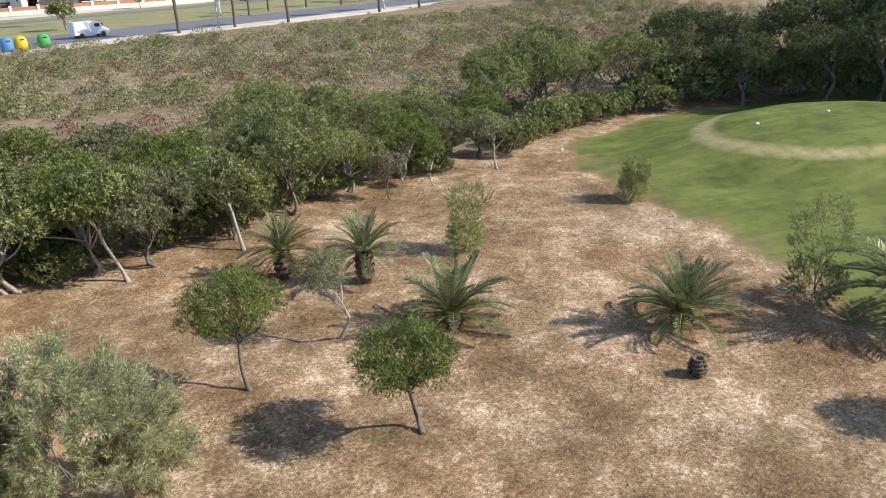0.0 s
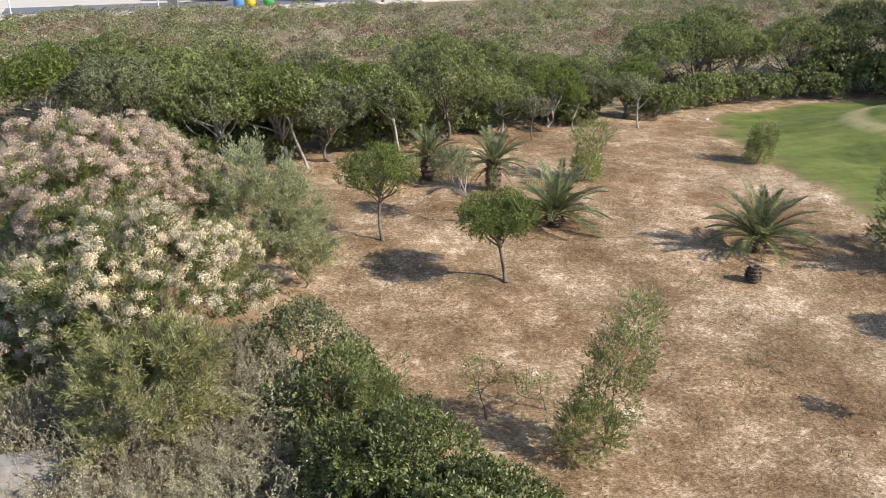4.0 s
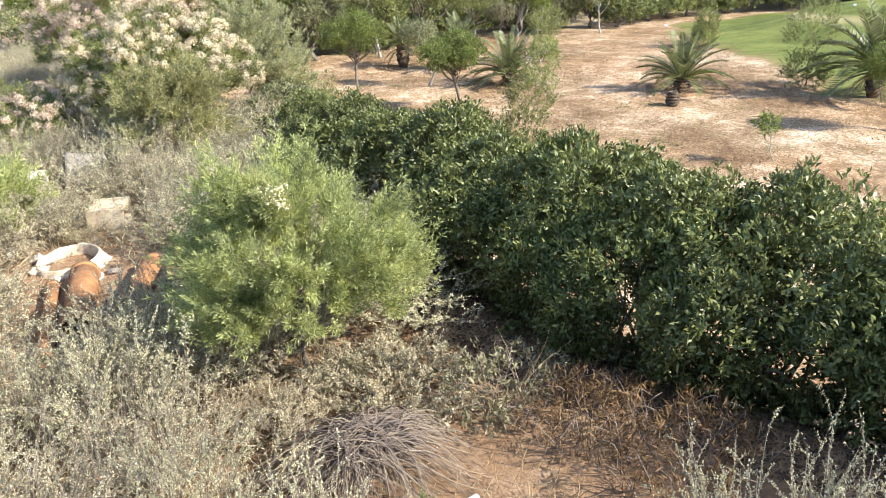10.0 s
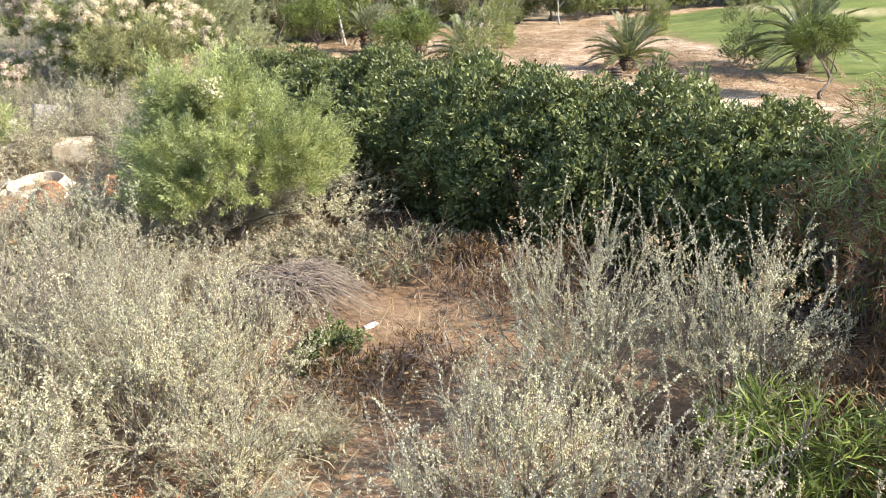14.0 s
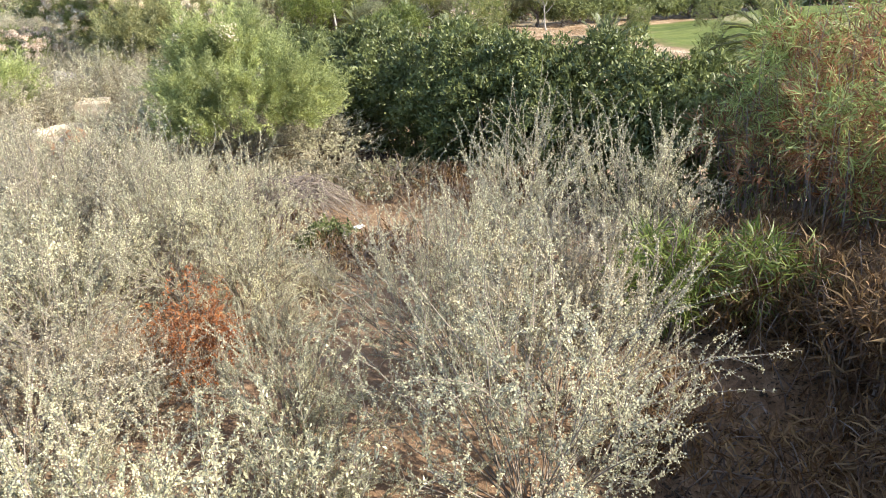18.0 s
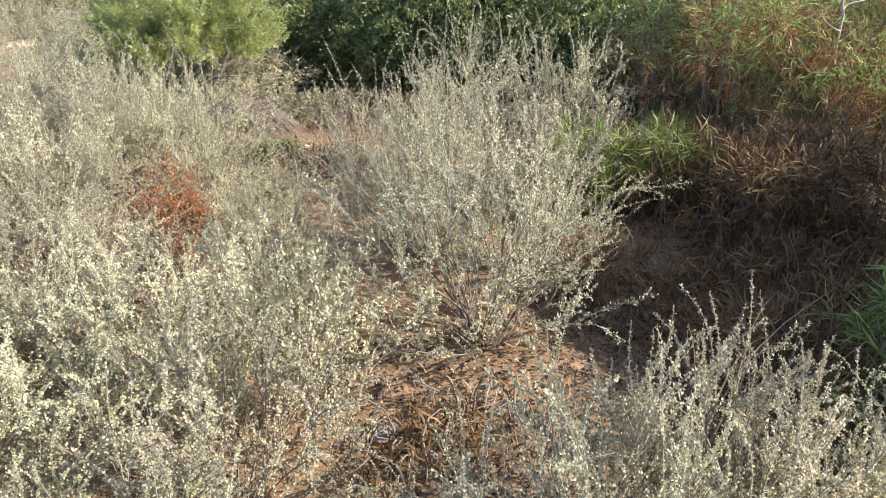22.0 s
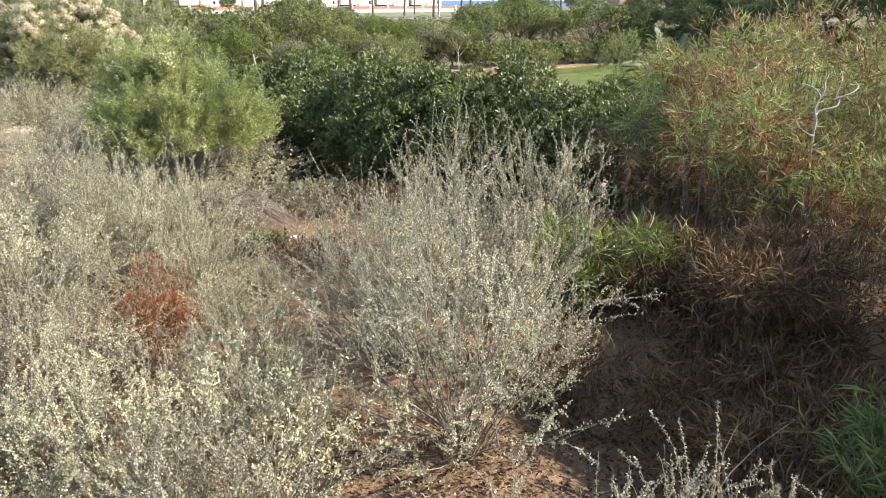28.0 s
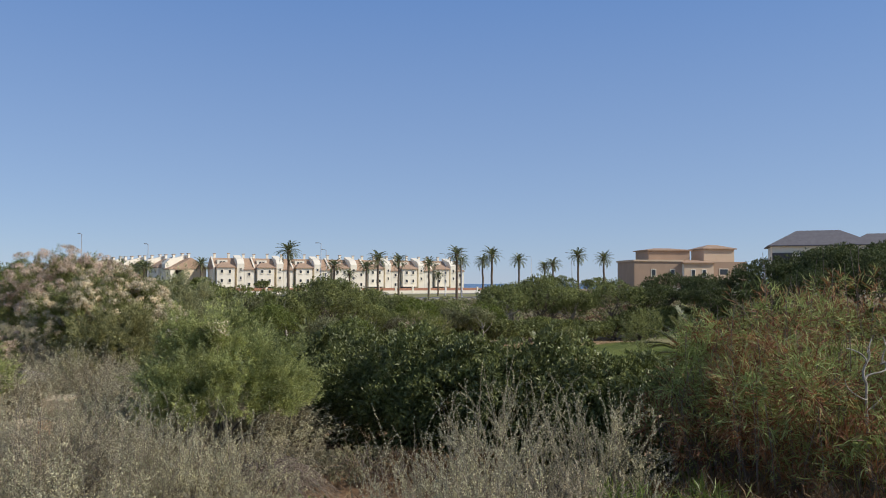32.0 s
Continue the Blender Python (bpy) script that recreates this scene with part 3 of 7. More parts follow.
    return (joined_tubes("twig_mass", me, bark or TWIG_SALT, 3),
            leaf_data("foliage", p + out * 0.003, run * 0.6 + out, unit(p - np.array([0, 0, 0.2 * tall])) + spread(len(p), r) * 0.75 + np.array([0, 0, 0.3]), k, k * slim * r.uniform(0.8, 1.3, len(p)), mat))


def joined_tubes(name, sets, mat, sides):
    """Stems of several orders in one mesh: a list of (lines, radii)."""
    verts, faces, base = [], [], 0
    for lines, radii in sets:
        n, k, _ = lines.shape
        d = unit(lines[:, -1:] - lines[:, :1] + 0 * lines)
        ref = np.where(np.abs(d[..., 2:3]) > 0.9, np.array([1.0, 0, 0]), np.array([0, 0, 1.0]))
        a = unit(np.cross(d, ref))
        b = np.cross(d, a)
        ang = np.arange(sides) * 2 * np.pi / sides
        ring = lines[:, :, None] + radii[:, :, None, None] * (a[:, :, None] * np.cos(ang)[:, None] + b[:, :, None] * np.sin(ang)[:, None])
        idx = base + np.arange(n * k * sides).reshape(n, k, sides)
        nxt = np.roll(idx, -1, axis=2)
        faces.append(np.stack([idx[:, :-1], nxt[:, :-1], nxt[:, 1:], idx[:, 1:]], -1).reshape(-1, 4))
        verts.append(ring.reshape(-1, 3))
        base += n * k * sides
    return data_of(name, np.concatenate(verts), np.concatenate(faces), [mat], smooth=True)


def herb(seed, radius, tall, twigs, per, size, mat, slim=0.42, wands=0.16, sides=3, step=2):
    """A small herb: wand-like twigs from one foot, forked and set with small leaves all along, some reaching out and nodding."""
    r = np.random.default_rng(seed)
    ang, q = r.random(twigs) * 2 * np.pi, np.sqrt(r.random(twigs))
    foot = np.stack([np.cos(ang) * q * radius * 0.4, np.sin(ang) * q * radius * 0.4, np.zeros(twigs)], 1)
    lump = 1 + 0.16 * np.sin(3 * ang + seed) + 0.1 * np.sin(5 * ang + 2 * seed)
    wand = r.random(twigs) < wands
    stick = np.where(wand, r.uniform(1.12, 1.38, twigs), r.uniform(0.7, 1.02, twigs))
    tip = np.stack([np.cos(ang) * q * radius * lump, np.sin(ang) * q * radius * lump, tall * np.sqrt(np.maximum(1 - 0.75 * q ** 2.2, 0.04)) * stick], 1)
    tip += r.normal(0, 0.05, tip.shape)
    main = curve(foot, tip, 0.11 * tall, 7, r)
    nod = spread(twigs, r) * (1, 1, 0.3) * 0.13 * tall
    main[:, 6] += np.where(wand[:, None], nod - np.array([0, 0, 0.05 * tall]), 0)
    main[:, 5] += np.where(wand[:, None], nod * 0.35 + np.array([0, 0, 0.02 * tall]), 0)
    who = np.repeat(np.arange(twigs), sides)
    where = r.integers(3, 6, len(who))
    a0 = main[who, where]
    d0 = unit(unit(main[who, where + 1] - a0) * 0.8 + spread(len(who), r) * 1.0 + np.array([0, 0, 0.2]))
    side = curve(a0, a0 + d0 * tall * r.uniform(0.13, 0.36, (len(who), 1)), 0.035, 7, r)
    count = twigs * (1 + sides)
    rad = np.linspace(0.005, 0.0014, 7)[None] * r.uniform(0.5, 1.1, (count, 1))
    rad[twigs:] *= 0.6
    lines = np.concatenate([main, side])
    m = np.r_[np.full(twigs, per * 2), np.full(len(side), per)]
    row = np.repeat(np.arange(count), m)
    t = r.random(len(row))
    t = np.where(row < twigs, 0.30 + 0.70 * t ** 0.85, 0.05 + 0.95 * t)
    seg = np.minimum((t * 6).astype(int), 5)
    fr = (t * 6 - seg)[:, None]
    p = lines[row, seg] * (1 - fr) + lines[row, seg + 1] * fr
    along = unit(lines[row, seg + 1] - lines[row, seg])
    out = spread(len(p), r)
    k = size * r.uniform(0.6, 1.3, len(p)) * np.where(t > 0.93, 0.7, 1.0)
    return (tube_data("twig_mass", lines[:, ::step], rad[:, ::step], TWIG_PALE, 3),
            leaf_data("foliage", p + out * 0.003, along * 0.8 + out, spread(len(p), r), k, k * slim * r.uniform(0.8, 1.3, len(p)), mat))


def clump_leaves(blobs, n, per, size, width, mat, seed, shell=0.6, droop=0.0, low=-0.6, spread_r=0.06, name="leaves"):
    """Leaves in small rosettes over the shells of blobs."""
    r = np.random.default_rng(seed)
    c, o = blob_points(blobs, n, r, shell, low)
    c, o = np.repeat(c, per, 0), np.repeat(o, per, 0)
    m = len(c)
    axis = o * 0.7 + spread(m, r) * 0.9 + np.array([0, 0, 0.25 - droop])
    p = c + spread(m, r) * spread_r * r.random((m, 1))
    return leaf_data(name, p, axis, o + spread(m, r) * 0.5, size * r.uniform(0.65, 1.25, m), width * r.uniform(0.7, 1.2, m), mat)


def feather(blobs, n, per, length, mat, seed, name="spray_mass", shell=0.5, thin=0.012, low=-0.5, upward=0.5):
    """Feathery sprays: a bent axis with fine scale-leaved twiglets along it."""
    r = np.random.default_rng(seed)
    c, o = blob_points(blobs, n, r, shell, low)
    axis = unit(o * 0.8 + np.array([0, 0, upward]) + spread(n, r) * 0.45)
    L = length * r.uniform(0.6, 1.3, n)
    t = r.uniform(0.05, 1.0, (n, per))
    bend = spread(n, r) * 0.18
    p = c[:, None] + axis[:, None] * (L[:, None] * t)[..., None] + bend[:, None] * (L[:, None] * t * t)[..., None]
    d = axis[:, None] * 0.9 + spread(n * per, r).reshape(n, per, 3) * 0.75
    ll = (0.42 * L[:, None] * (1.05 - 0.6 * t)).ravel()
    return leaf_data(name, p.reshape(-1, 3), d.reshape(-1, 3), spread(n * per, r), ll, thin * r.uniform(0.7, 1.4, n * per), mat, 0.05)


def plumes(crown, boughs, subs, per, length, mat, seed, tips=None, tip_share=0.5, leaf_len=0.12, thin=0.011, size=0.34):
    """A feathery crown (rx, ry, base, top): boughs that end in ragged plume bunches with gaps between; some bunches capped with blossom."""
    r = np.random.default_rng(seed)
    rx, ry, base, top = crown
    d = spread(boughs, r)
    d[:, 2] = np.abs(d[:, 2]) * 1.15 - 0.3
    d = unit(d)
    mid, half = (base + top) / 2, (top - base) / 2
    heart = d * np.array([rx, ry, half]) * r.uniform(0.5, 1.08, (boughs, 1)) + np.array([0, 0, mid])
    lean = unit(d * np.array([1, 1, 0.6]) + np.array([0, 0, 0.62]))
    big = size * r.uniform(0.7, 1.3, boughs)
    n = boughs * subs
    who = np.repeat(np.arange(boughs), subs)
    o = unit(spread(n, r) + lean[who] * 0.9)
    foot = heart[who] + o * big[who, None] * r.uniform(-0.1, 0.45, (n, 1))
    axis = unit(o * 0.6 + lean[who] * 0.75 + r.normal(0, 0.16, (n, 3)))
    L = length * r.uniform(0.5, 1.3, n) * (0.6 + 0.5 * np.maximum((o * lean[who]).sum(1), 0))
    bow = np.array([0, 0, 0.08]) + r.normal(0, 0.14, (n, 3))
    s = r.random((n, per)) ** 0.85
    rad = unit(r.normal(size=(n, per, 3)))
    w = L[:, None] * 0.24 * np.interp(s, [0, 0.2, 0.65, 1], [0.3, 1.0, 0.55, 0.03]) * r.random((n, per)) ** 0.5
    p = foot[:, None] + axis[:, None] * (L[:, None] * s)[..., None] + bow[:, None] * (L[:, None] * s * s)[..., None] + rad * w[..., None]
    ax = axis[:, None] + bow[:, None] * s[..., None] + rad * 1.0 + r.normal(0, 0.35, (n, per, 3))
    m = n * per
    out = leaf_data("spray_mass", p.reshape(-1, 3), ax.reshape(-1, 3), spread(m, r), leaf_len * r.uniform(0.6, 1.25, m), thin * r.uniform(0.7, 1.4, m), mat, 0.05)
    if tips is None:
        return out, None
    pick = np.argsort(-(d[:, 2] + r.normal(0, 0.5, boughs)))[:max(1, int(boughs * tip_share))]
    heads = 9
    f = len(pick) * heads * tips[1]
    b = np.repeat(pick, heads)
    ho = unit(spread(len(b), r) + lean[b] * 1.0)
    hc = heart[b] + ho * (big[b] * r.uniform(0.9, 1.25, len(b)))[:, None] + lean[b] * 0.1
    hc, ho = np.repeat(hc, tips[1], 0), np.repeat(ho, tips[1], 0)
    fo = unit(spread(f, r) + ho * 0.7)
    q = hc + fo * (size * 0.34) * (r.random((f, 1)) ** 0.35) * np.array([1, 1, 0.8])
    fl = leaf_data("blossom", q, np.cross(fo, spread(f, r)) + fo * 0.3, fo + r.normal(0, 0.25, q.shape), tips[2] * r.uniform(0.6, 1.3, f), tips[2] * 0.7, tips[0])
    return out, fl


def blossom(blobs, n, per, size, mat, seed, low=-0.25, name="blossom"):
    r = np.random.default_rng(seed)
    c, o = blob_points(blobs, n, r, 0.93, low)
    c, o = np.repeat(c, per, 0), np.repeat(o, per, 0)
    m = len(c)
    p = c + o * r.uniform(-0.03, 0.10, (m, 1)) + spread(m, r) * 0.10 * r.random((m, 1))
    return leaf_data(name, p, o + spread(m, r) * 0.9 + np.array([0, 0, 0.35]), spread(m, r), size * r.uniform(0.6, 1.3, m), size * 0.42, mat)


def lumpy(cx, cy, cz, rx, ry, rz, count, seed, small=0.5):
    """A crown of one core and smaller lumps round it."""
    r = np.random.default_rng(seed)
    out = [(cx, cy, cz, rx * 0.78, ry * 0.78, rz * 0.78)]
    for _ in range(count):
        d = spread(1, r)[0]
        d[2] = abs(d[2]) * 0.9 - 0.25
        s = small * r.uniform(0.55, 1.25)
        out.append((cx + d[0] * rx * (1 - s * 0.6), cy + d[1] * ry * (1 - s * 0.6), cz + d[2] * rz * (1.05 - s * 0.5), rx * s, ry * s, rz * s * 0.85))
    return out


def add_limbs(parent, base, top, targets, thick, mat, seed, sides=6, bend=0.12):
    """A trunk and its limbs, each a part."""
    r = np.random.default_rng(seed)
    base, top = np.array(base, float), np.array(top, float)
    tall = np.linalg.norm(top - base)
    trunk = curve(base[None], top[None], bend * tall, 9, r)
    trunk[:, 0] = base
    part("trunk", tube_data("trunk", trunk, (np.linspace(thick, thick * 0.6, 9) * np.r_[1.35, 1.1, np.ones(7)])[None], mat, sides), parent)
    for target in targets:
        s = trunk[0][r.integers(5, 9)]
        li = curve(s[None], np.array(target, float)[None], 0.10 * np.linalg.norm(target - s), 9, r)
        part("limb", tube_data("limb", li, np.linspace(thick * 0.5, thick * 0.12, 9)[None], mat, sides - 1), parent)


def tree(name, label, x, y, tall, crown_z, rx, rz, lean, seed, leaves, size, width, mat, bark, thick=0.05, lumps=7, droop=0.0, group="", shell=0.5, small=0.5, stems=1, category="tree", per=5):
    """A tree with tapered trunk, limbs and an uneven leafy crown."""
    z = land(x, y)
    t = thing(name, label, category, group, at=pose(x, y, z - 0.03))
    blobs = lumpy(lean[0], lean[1], crown_z, rx, rx, rz, lumps, seed, small)
    r = np.random.default_rng(seed + 5)
    for s in range(stems):
        foot = (0, 0, 0) if s == 0 else (*r.normal(0, 0.18, 2), 0)
        targets = [np.array(b[:3]) + r.normal(0, 0.1, 3) for b in (blobs[1:] if stems == 1 else blobs[1 + s::stems])]
        add_limbs(t, foot, (lean[0] * 0.75 + 0.1 * s, lean[1] * 0.75, crown_z - rz * 0.75), targets, thick, bark, seed + s)
    part("crown", clump_leaves(blobs, leaves, per, size, width, mat, seed + 1, shell, droop, -0.85, 0.11, "crown"), t)
    return t


def frond_set(name, count, length, seed, mat, low, high, droop, pairs=34, leaflet=0.34, wide=0.026, base_z=0.0, base_r=0.08):
    """Feather fronds round one heart: bent midribs and leaflets in a V on both sides."""
    r = np.random.default_rng(seed)
    ribs, at, ax, fc, ln = [], [], [], [], []
    for i in range(count):
        az = i * 2.399 + r.uniform(-0.2, 0.2)
        el = low + (high - low) * ((i + 0.5) / count) ** 0.8 + r.normal(0, 0.06)
        L = length * r.uniform(0.85, 1.08)
        h = np.array([math.cos(az), math.sin(az), 0])
        t = np.linspace(0, 1, 9)
        e = el - droop * t * r.uniform(0.8, 1.2)
        d = np.cos(e)[:, None] * h + np.sin(e)[:, None] * np.array([0, 0, 1.0])
        pts = np.vstack([[0, 0, 0], np.cumsum(d[1:] * (L / 8), 0)]) + h * base_r + np.array([0, 0, base_z])
        ribs.append(pts)
        s = np.linspace(0.12, 0.99, pairs)
        q = np.minimum((s * 8).astype(int), 7)
        fr = (s * 8 - q)[:, None]
        p = pts[q] * (1 - fr) + pts[q + 1] * fr
        along = unit(pts[q + 1] - pts[q])
        side = unit(np.cross(along, np.array([0, 0, 1.0])) + 1e-6)
        up = np.cross(side, along)
        prof = np.interp(s, [0.1, 0.35, 0.7, 1.0], [0.55, 1.0, 0.85, 0.35]) * leaflet
        for sg in (-1, 1):
            at.append(p)
            ax.append(side * sg * 0.75 + along * 0.62 + up * 0.30 + r.normal(0, 0.09, p.shape))
            fc.append(up)
            ln.append(prof * r.uniform(0.85, 1.1, pairs))
    at, ax, fc, ln = map(np.concatenate, (at, ax, fc, ln))
    rad = np.linspace(0.016, 0.004, 9)[None] * np.ones((count, 1))
    return tube_data("midribs", np.array(ribs), rad, LEAF_STRAW if mat is LEAF_PALM_DRY else LEAF_REED, 4), leaf_data(name, at, ax, fc, ln, wide, mat, 0.03)


def boots(radius, tall, rings, seed, top=0.8):
    """A young palm's stem clad in cut leaf bases."""
    r = np.random.default_rng(seed)
    v, f = [], []
    core = [(radius * 0.75, 0), (radius * 0.9, tall * 0.35), (radius * top * 0.85, tall)]
    for ring in range(rings):
        z = tall * (ring + 0.3) / rings
        rr = np.interp(z / tall, [0, 0.4, 1], [radius, radius * 1.08, radius * top])
        n = 11
        for k in range(n):
            a = (k + 0.5 * (ring % 2)) * 2 * np.pi / n + r.normal(0, 0.06)
            w, hh, out = rr * 0.34, tall / rings * 1.5, rr * r.uniform(0.25, 0.42)
            c, s = math.cos(a), math.sin(a)
            i = len(v)
            for du, dz, do in ((-w, 0, -0.06), (w, 0, -0.06), (w * 0.7, hh, out), (-w * 0.7, hh, out), (-w * 0.7, hh, out - 0.05), (w * 0.7, hh, out - 0.05)):
                rad = rr * 0.85 + do
                v.append((c * rad - s * du, s * rad + c * du, z + dz))
            f += [(i, i + 1, i + 2, i + 3), (i + 3, i + 2, i + 5, i + 4), (i + 4, i + 5, i + 1, i), (i, i + 3, i + 4, i), (i + 1, i + 5, i + 2, i + 1)]
    quads = [q for q in f if len(set(q)) == 4]
    me = data_of("stem", v, quads, [PALM_TRUNK])
    return me, lathe("stem_core", [(0.001, 0)] + core + [(0.001, tall)], PALM_TRUNK, 14)


def frond_data(length, elev, droop, seed, mat, rib_mat, pairs=40, leaflet=0.36, wide=0.03):
    """One feather frond along +x: a bent midrib with leaflets in a V."""
    r = np.random.default_rng(seed)
    t = np.linspace(0, 1, 9)
    e = elev - droop * t
    d = np.stack([np.cos(e), 0 * e, np.sin(e)], 1)
    pts = np.vstack([[0, 0, 0], np.cumsum(d[1:] * (length / 8), 0)])
    pts[:, 1] = 0.08 * length * t * t * r.normal()
    s = np.linspace(0.14, 0.99, pairs)
    q = np.minimum((s * 8).astype(int), 7)
    fr = (s * 8 - q)[:, None]
    p = pts[q] * (1 - fr) + pts[q + 1] * fr
    run = unit(pts[q + 1] - pts[q])
    side = np.array([[0, 1.0, 0]]) * np.ones((pairs, 1))
    up = np.cross(run, side)
    prof = np.interp(s, [0.1, 0.3, 0.7, 1.0], [0.6, 1.0, 0.85, 0.35]) * leaflet
    at, ax = np.concatenate([p, p]), np.concatenate([side * 0.72 + run * 0.62 + up * 0.32, -side * 0.72 + run * 0.62 + up * 0.32])
    ax = unit(ax + r.normal(0, 0.07, ax.shape))
    fc, ln = np.concatenate([up, up]), np.concatenate([prof, prof]) * r.uniform(0.85, 1.1, 2 * pairs)
    sd = unit(np.cross(ax, fc))
    mid = at + ax * ln[:, None] * 0.4
    v = np.stack([at, mid + sd * wide / 2, at + ax * ln[:, None] - np.array([0, 0, 0.02]), mid - sd * wide / 2], 1).reshape(-1, 3)
    ang = np.arange(4) * np.pi / 2
    rad = np.linspace(0.02, 0.005, 9)
    ring = pts[:, None] + rad[:, None, None] * (np.cos(ang)[None, :, None] * np.array([0, 1.0, 0]) + np.sin(ang)[None, :, None] * np.array([0, 0, 1.0]))
    n = len(v)
    idx = n + np.arange(36).reshape(9, 4)
    nx = np.roll(idx, -1, 1)
    f = np.concatenate([np.arange(n).reshape(-1, 4), np.stack([idx[:-1], nx[:-1], nx[1:], idx[1:]], -1).reshape(-1, 4)])
    return data_of("frond", np.concatenate([v, ring.reshape(-1, 3)]), f, [mat, rib_mat], [0] * (n // 4) + [1] * 32)


GREEN_FRONDS = [frond_data(1.0, el, dr, 500 + i, LEAF_PALM, LEAF_REED, 40, 0.21, 0.019) for i, (el, dr) in enumerate(((0.15, 0.75), (0.4, 0.95), (0.62, 1.1), (0.82, 1.1), (1.0, 1.0), (1.18, 0.9), (1.34, 0.7), (1.5, 0.45)))]
DRY_FRONDS = [frond_data(1.0, el, 0.8, 520 + i, LEAF_PALM_DRY, LEAF_STRAW, 26, 0.18, 0.016) for i, el in enumerate((-0.15, -0.45))]


def young_palm(x, y, length, stem_h, seed, label, dry=6, count=34):
    p = thing("young_palm", label, "palm", "young palms on the meadow", at=pose(x, y, land(x, y) - 0.03, rz=seed * 37))
    cladding, core = boots(0.26, stem_h, 5, seed)
    part("stem_cladding", cladding, p, "cut brown leaf bases")
    part("stem", core, p)
    r = random.Random(seed)
    for i in range(count + dry):
        withered = i >= count
        k = int(8 * ((i + 0.5) / count) ** 0.85) if not withered else 0
        o = part("dry_frond" if withered else "frond", DRY_FRONDS[i % 2] if withered else GREEN_FRONDS[min(k, 7)], p, "withered brown frond" if withered else "")
        s = length * r.uniform(0.85, 1.1) * (0.75 if withered else 1.0)
        a = i * 2.399 + r.uniform(-0.25, 0.25)
        lift = stem_h * (0.8 if withered else 0.92)
        o.matrix_basis = Matrix.Translation((0.10 * math.cos(a), 0.10 * math.sin(a), lift)) @ Matrix.Rotation(a, 4, "Z") @ Matrix.Diagonal((s, s, s, 1))
    return p


# ---- the meadow ----
def meadow():
    young_palm(2.87, 17.25, 1.75, 0.50, 1, "young date palm with arching grey-green fronds on dry grass")
    young_palm(8.45, 14.32, 1.75, 0.55, 2, "young date palm with arching fronds beside a bare stump")
    young_palm(1.85, 21.4, 1.35, 1.15, 3, "young date palm on a short stubby stem below the wood", 8, 30)
    young_palm(-0.37, 23.0, 1.30, 1.05, 4, "dark young date palm on a short stem in the wood's shade", 8, 28)
    young_palm(14.0, 11.4, 2.35, 1.1, 5, "larger young date palm with dark fronds at the turf's edge", 8, 40)
    s = thing("palm_stump", "low dark palm stump with cut leaf bases on dry grass", "stump", at=pose(6.98, 12.15, land(6.98, 12.15) - 0.05))
    a, b = boots(0.2, 0.46, 5, 9, 0.6)
    part("stump_cladding", a, s)
    part("stump_core", b, s)

    G = "young trees on the meadow"
    tree("young_tree", "young tree with a bushy green crown on a thin leaning trunk", -2.97, 16.5, 3.2, 2.2, 1.2, 1.0, (-0.15, 0.25), 11, 2600, 0.10, 0.022, LEAF_ACACIA, BARK, 0.055, 18, 0.35, G, small=0.34)
    tree("young_tree", "young tree with a flat bright green crown on a crooked trunk", 0.0, 13.05, 2.9, 1.95, 1.12, 0.8, (-0.25, 0.25), 12, 2300, 0.12, 0.024, LEAF_ACACIA, BARK, 0.06, 18, 0.35, G, small=0.34)
    tree("young_tree", "thin young tree with a sparse grey-green crown", -0.15, 18.1, 2.7, 1.85, 0.72, 0.75, (-0.25, 0.35), 13, 800, 0.11, 0.024, LEAF_WOOD_GREY, BARK_PALE, 0.05, 6, 0.2, G)
    tree("young_tree", "young tree with a round bright green crown at the turf's edge", 11.6, 7.4, 2.5, 1.85, 1.0, 0.8, (-0.2, 0.1), 14, 1900, 0.12, 0.024, LEAF_ACACIA, BARK, 0.055, 12, 0.35, G, small=0.42)
    tree("sapling", "yellow-green sapling with a bare thin stem", 6.2, 5.3, 1.3, 0.95, 0.34, 0.33, (-0.2, 0.1), 15, 130, 0.09, 0.03, LEAF_REED, BARK_PALE, 0.014, 3, 0.1, G)
    tree("sapling", "small thin sapling with sparse grey-green leaves", -2.2, 6.7, 1.5, 1.05, 0.5, 0.42, (-0.1, 0), 16, 240, 0.07, 0.014, LEAF_TAM_GREY, BARK, 0.022, 4, 0.1, G)
    tree("sapling", "low sprawling sapling with sparse leaves", -0.9, 6.9, 0.9, 0.62, 0.5, 0.3, (-0.3, 0), 17, 200, 0.07, 0.014, LEAF_TAM_GREY, BARK, 0.02, 4, 0.1, G)

    def tamarisk_on_meadow(x, y, parts, label, seed, pink=0):
        t = thing("meadow_tamarisk", label, "shrub", at=pose(x, y, land(x, y) - 0.03))
        add_limbs(t, (0, 0, 0), (0.05, 0, parts[0][2] * 0.6), [np.array(b[:3]) for b in parts], 0.035, BARK, seed)
        part("spray_mass", feather(parts, 560 if seed != 25 else 700, 15, 0.30, LEAF_TAM_GREY, seed + 1, thin=0.015, low=-0.8, upward=0.8), t)
        low = [b for b in parts if b[2] < 0.9]
        if low:
            part("lower_spray_mass", feather(low, 380 if seed != 25 else 120, 15, 0.28, LEAF_TAM if seed != 24 else LEAF_FIELD_GREEN, seed + 2, thin=0.018, low=-0.8), t, "bright green lower sprays")
        if pink:
            part("blossom", blossom(parts[-2:], pink, 7, 0.05, BLOSSOM_PINK if seed % 2 else BLOSSOM_CREAM, seed + 3), t, "faded blossom")
        return t
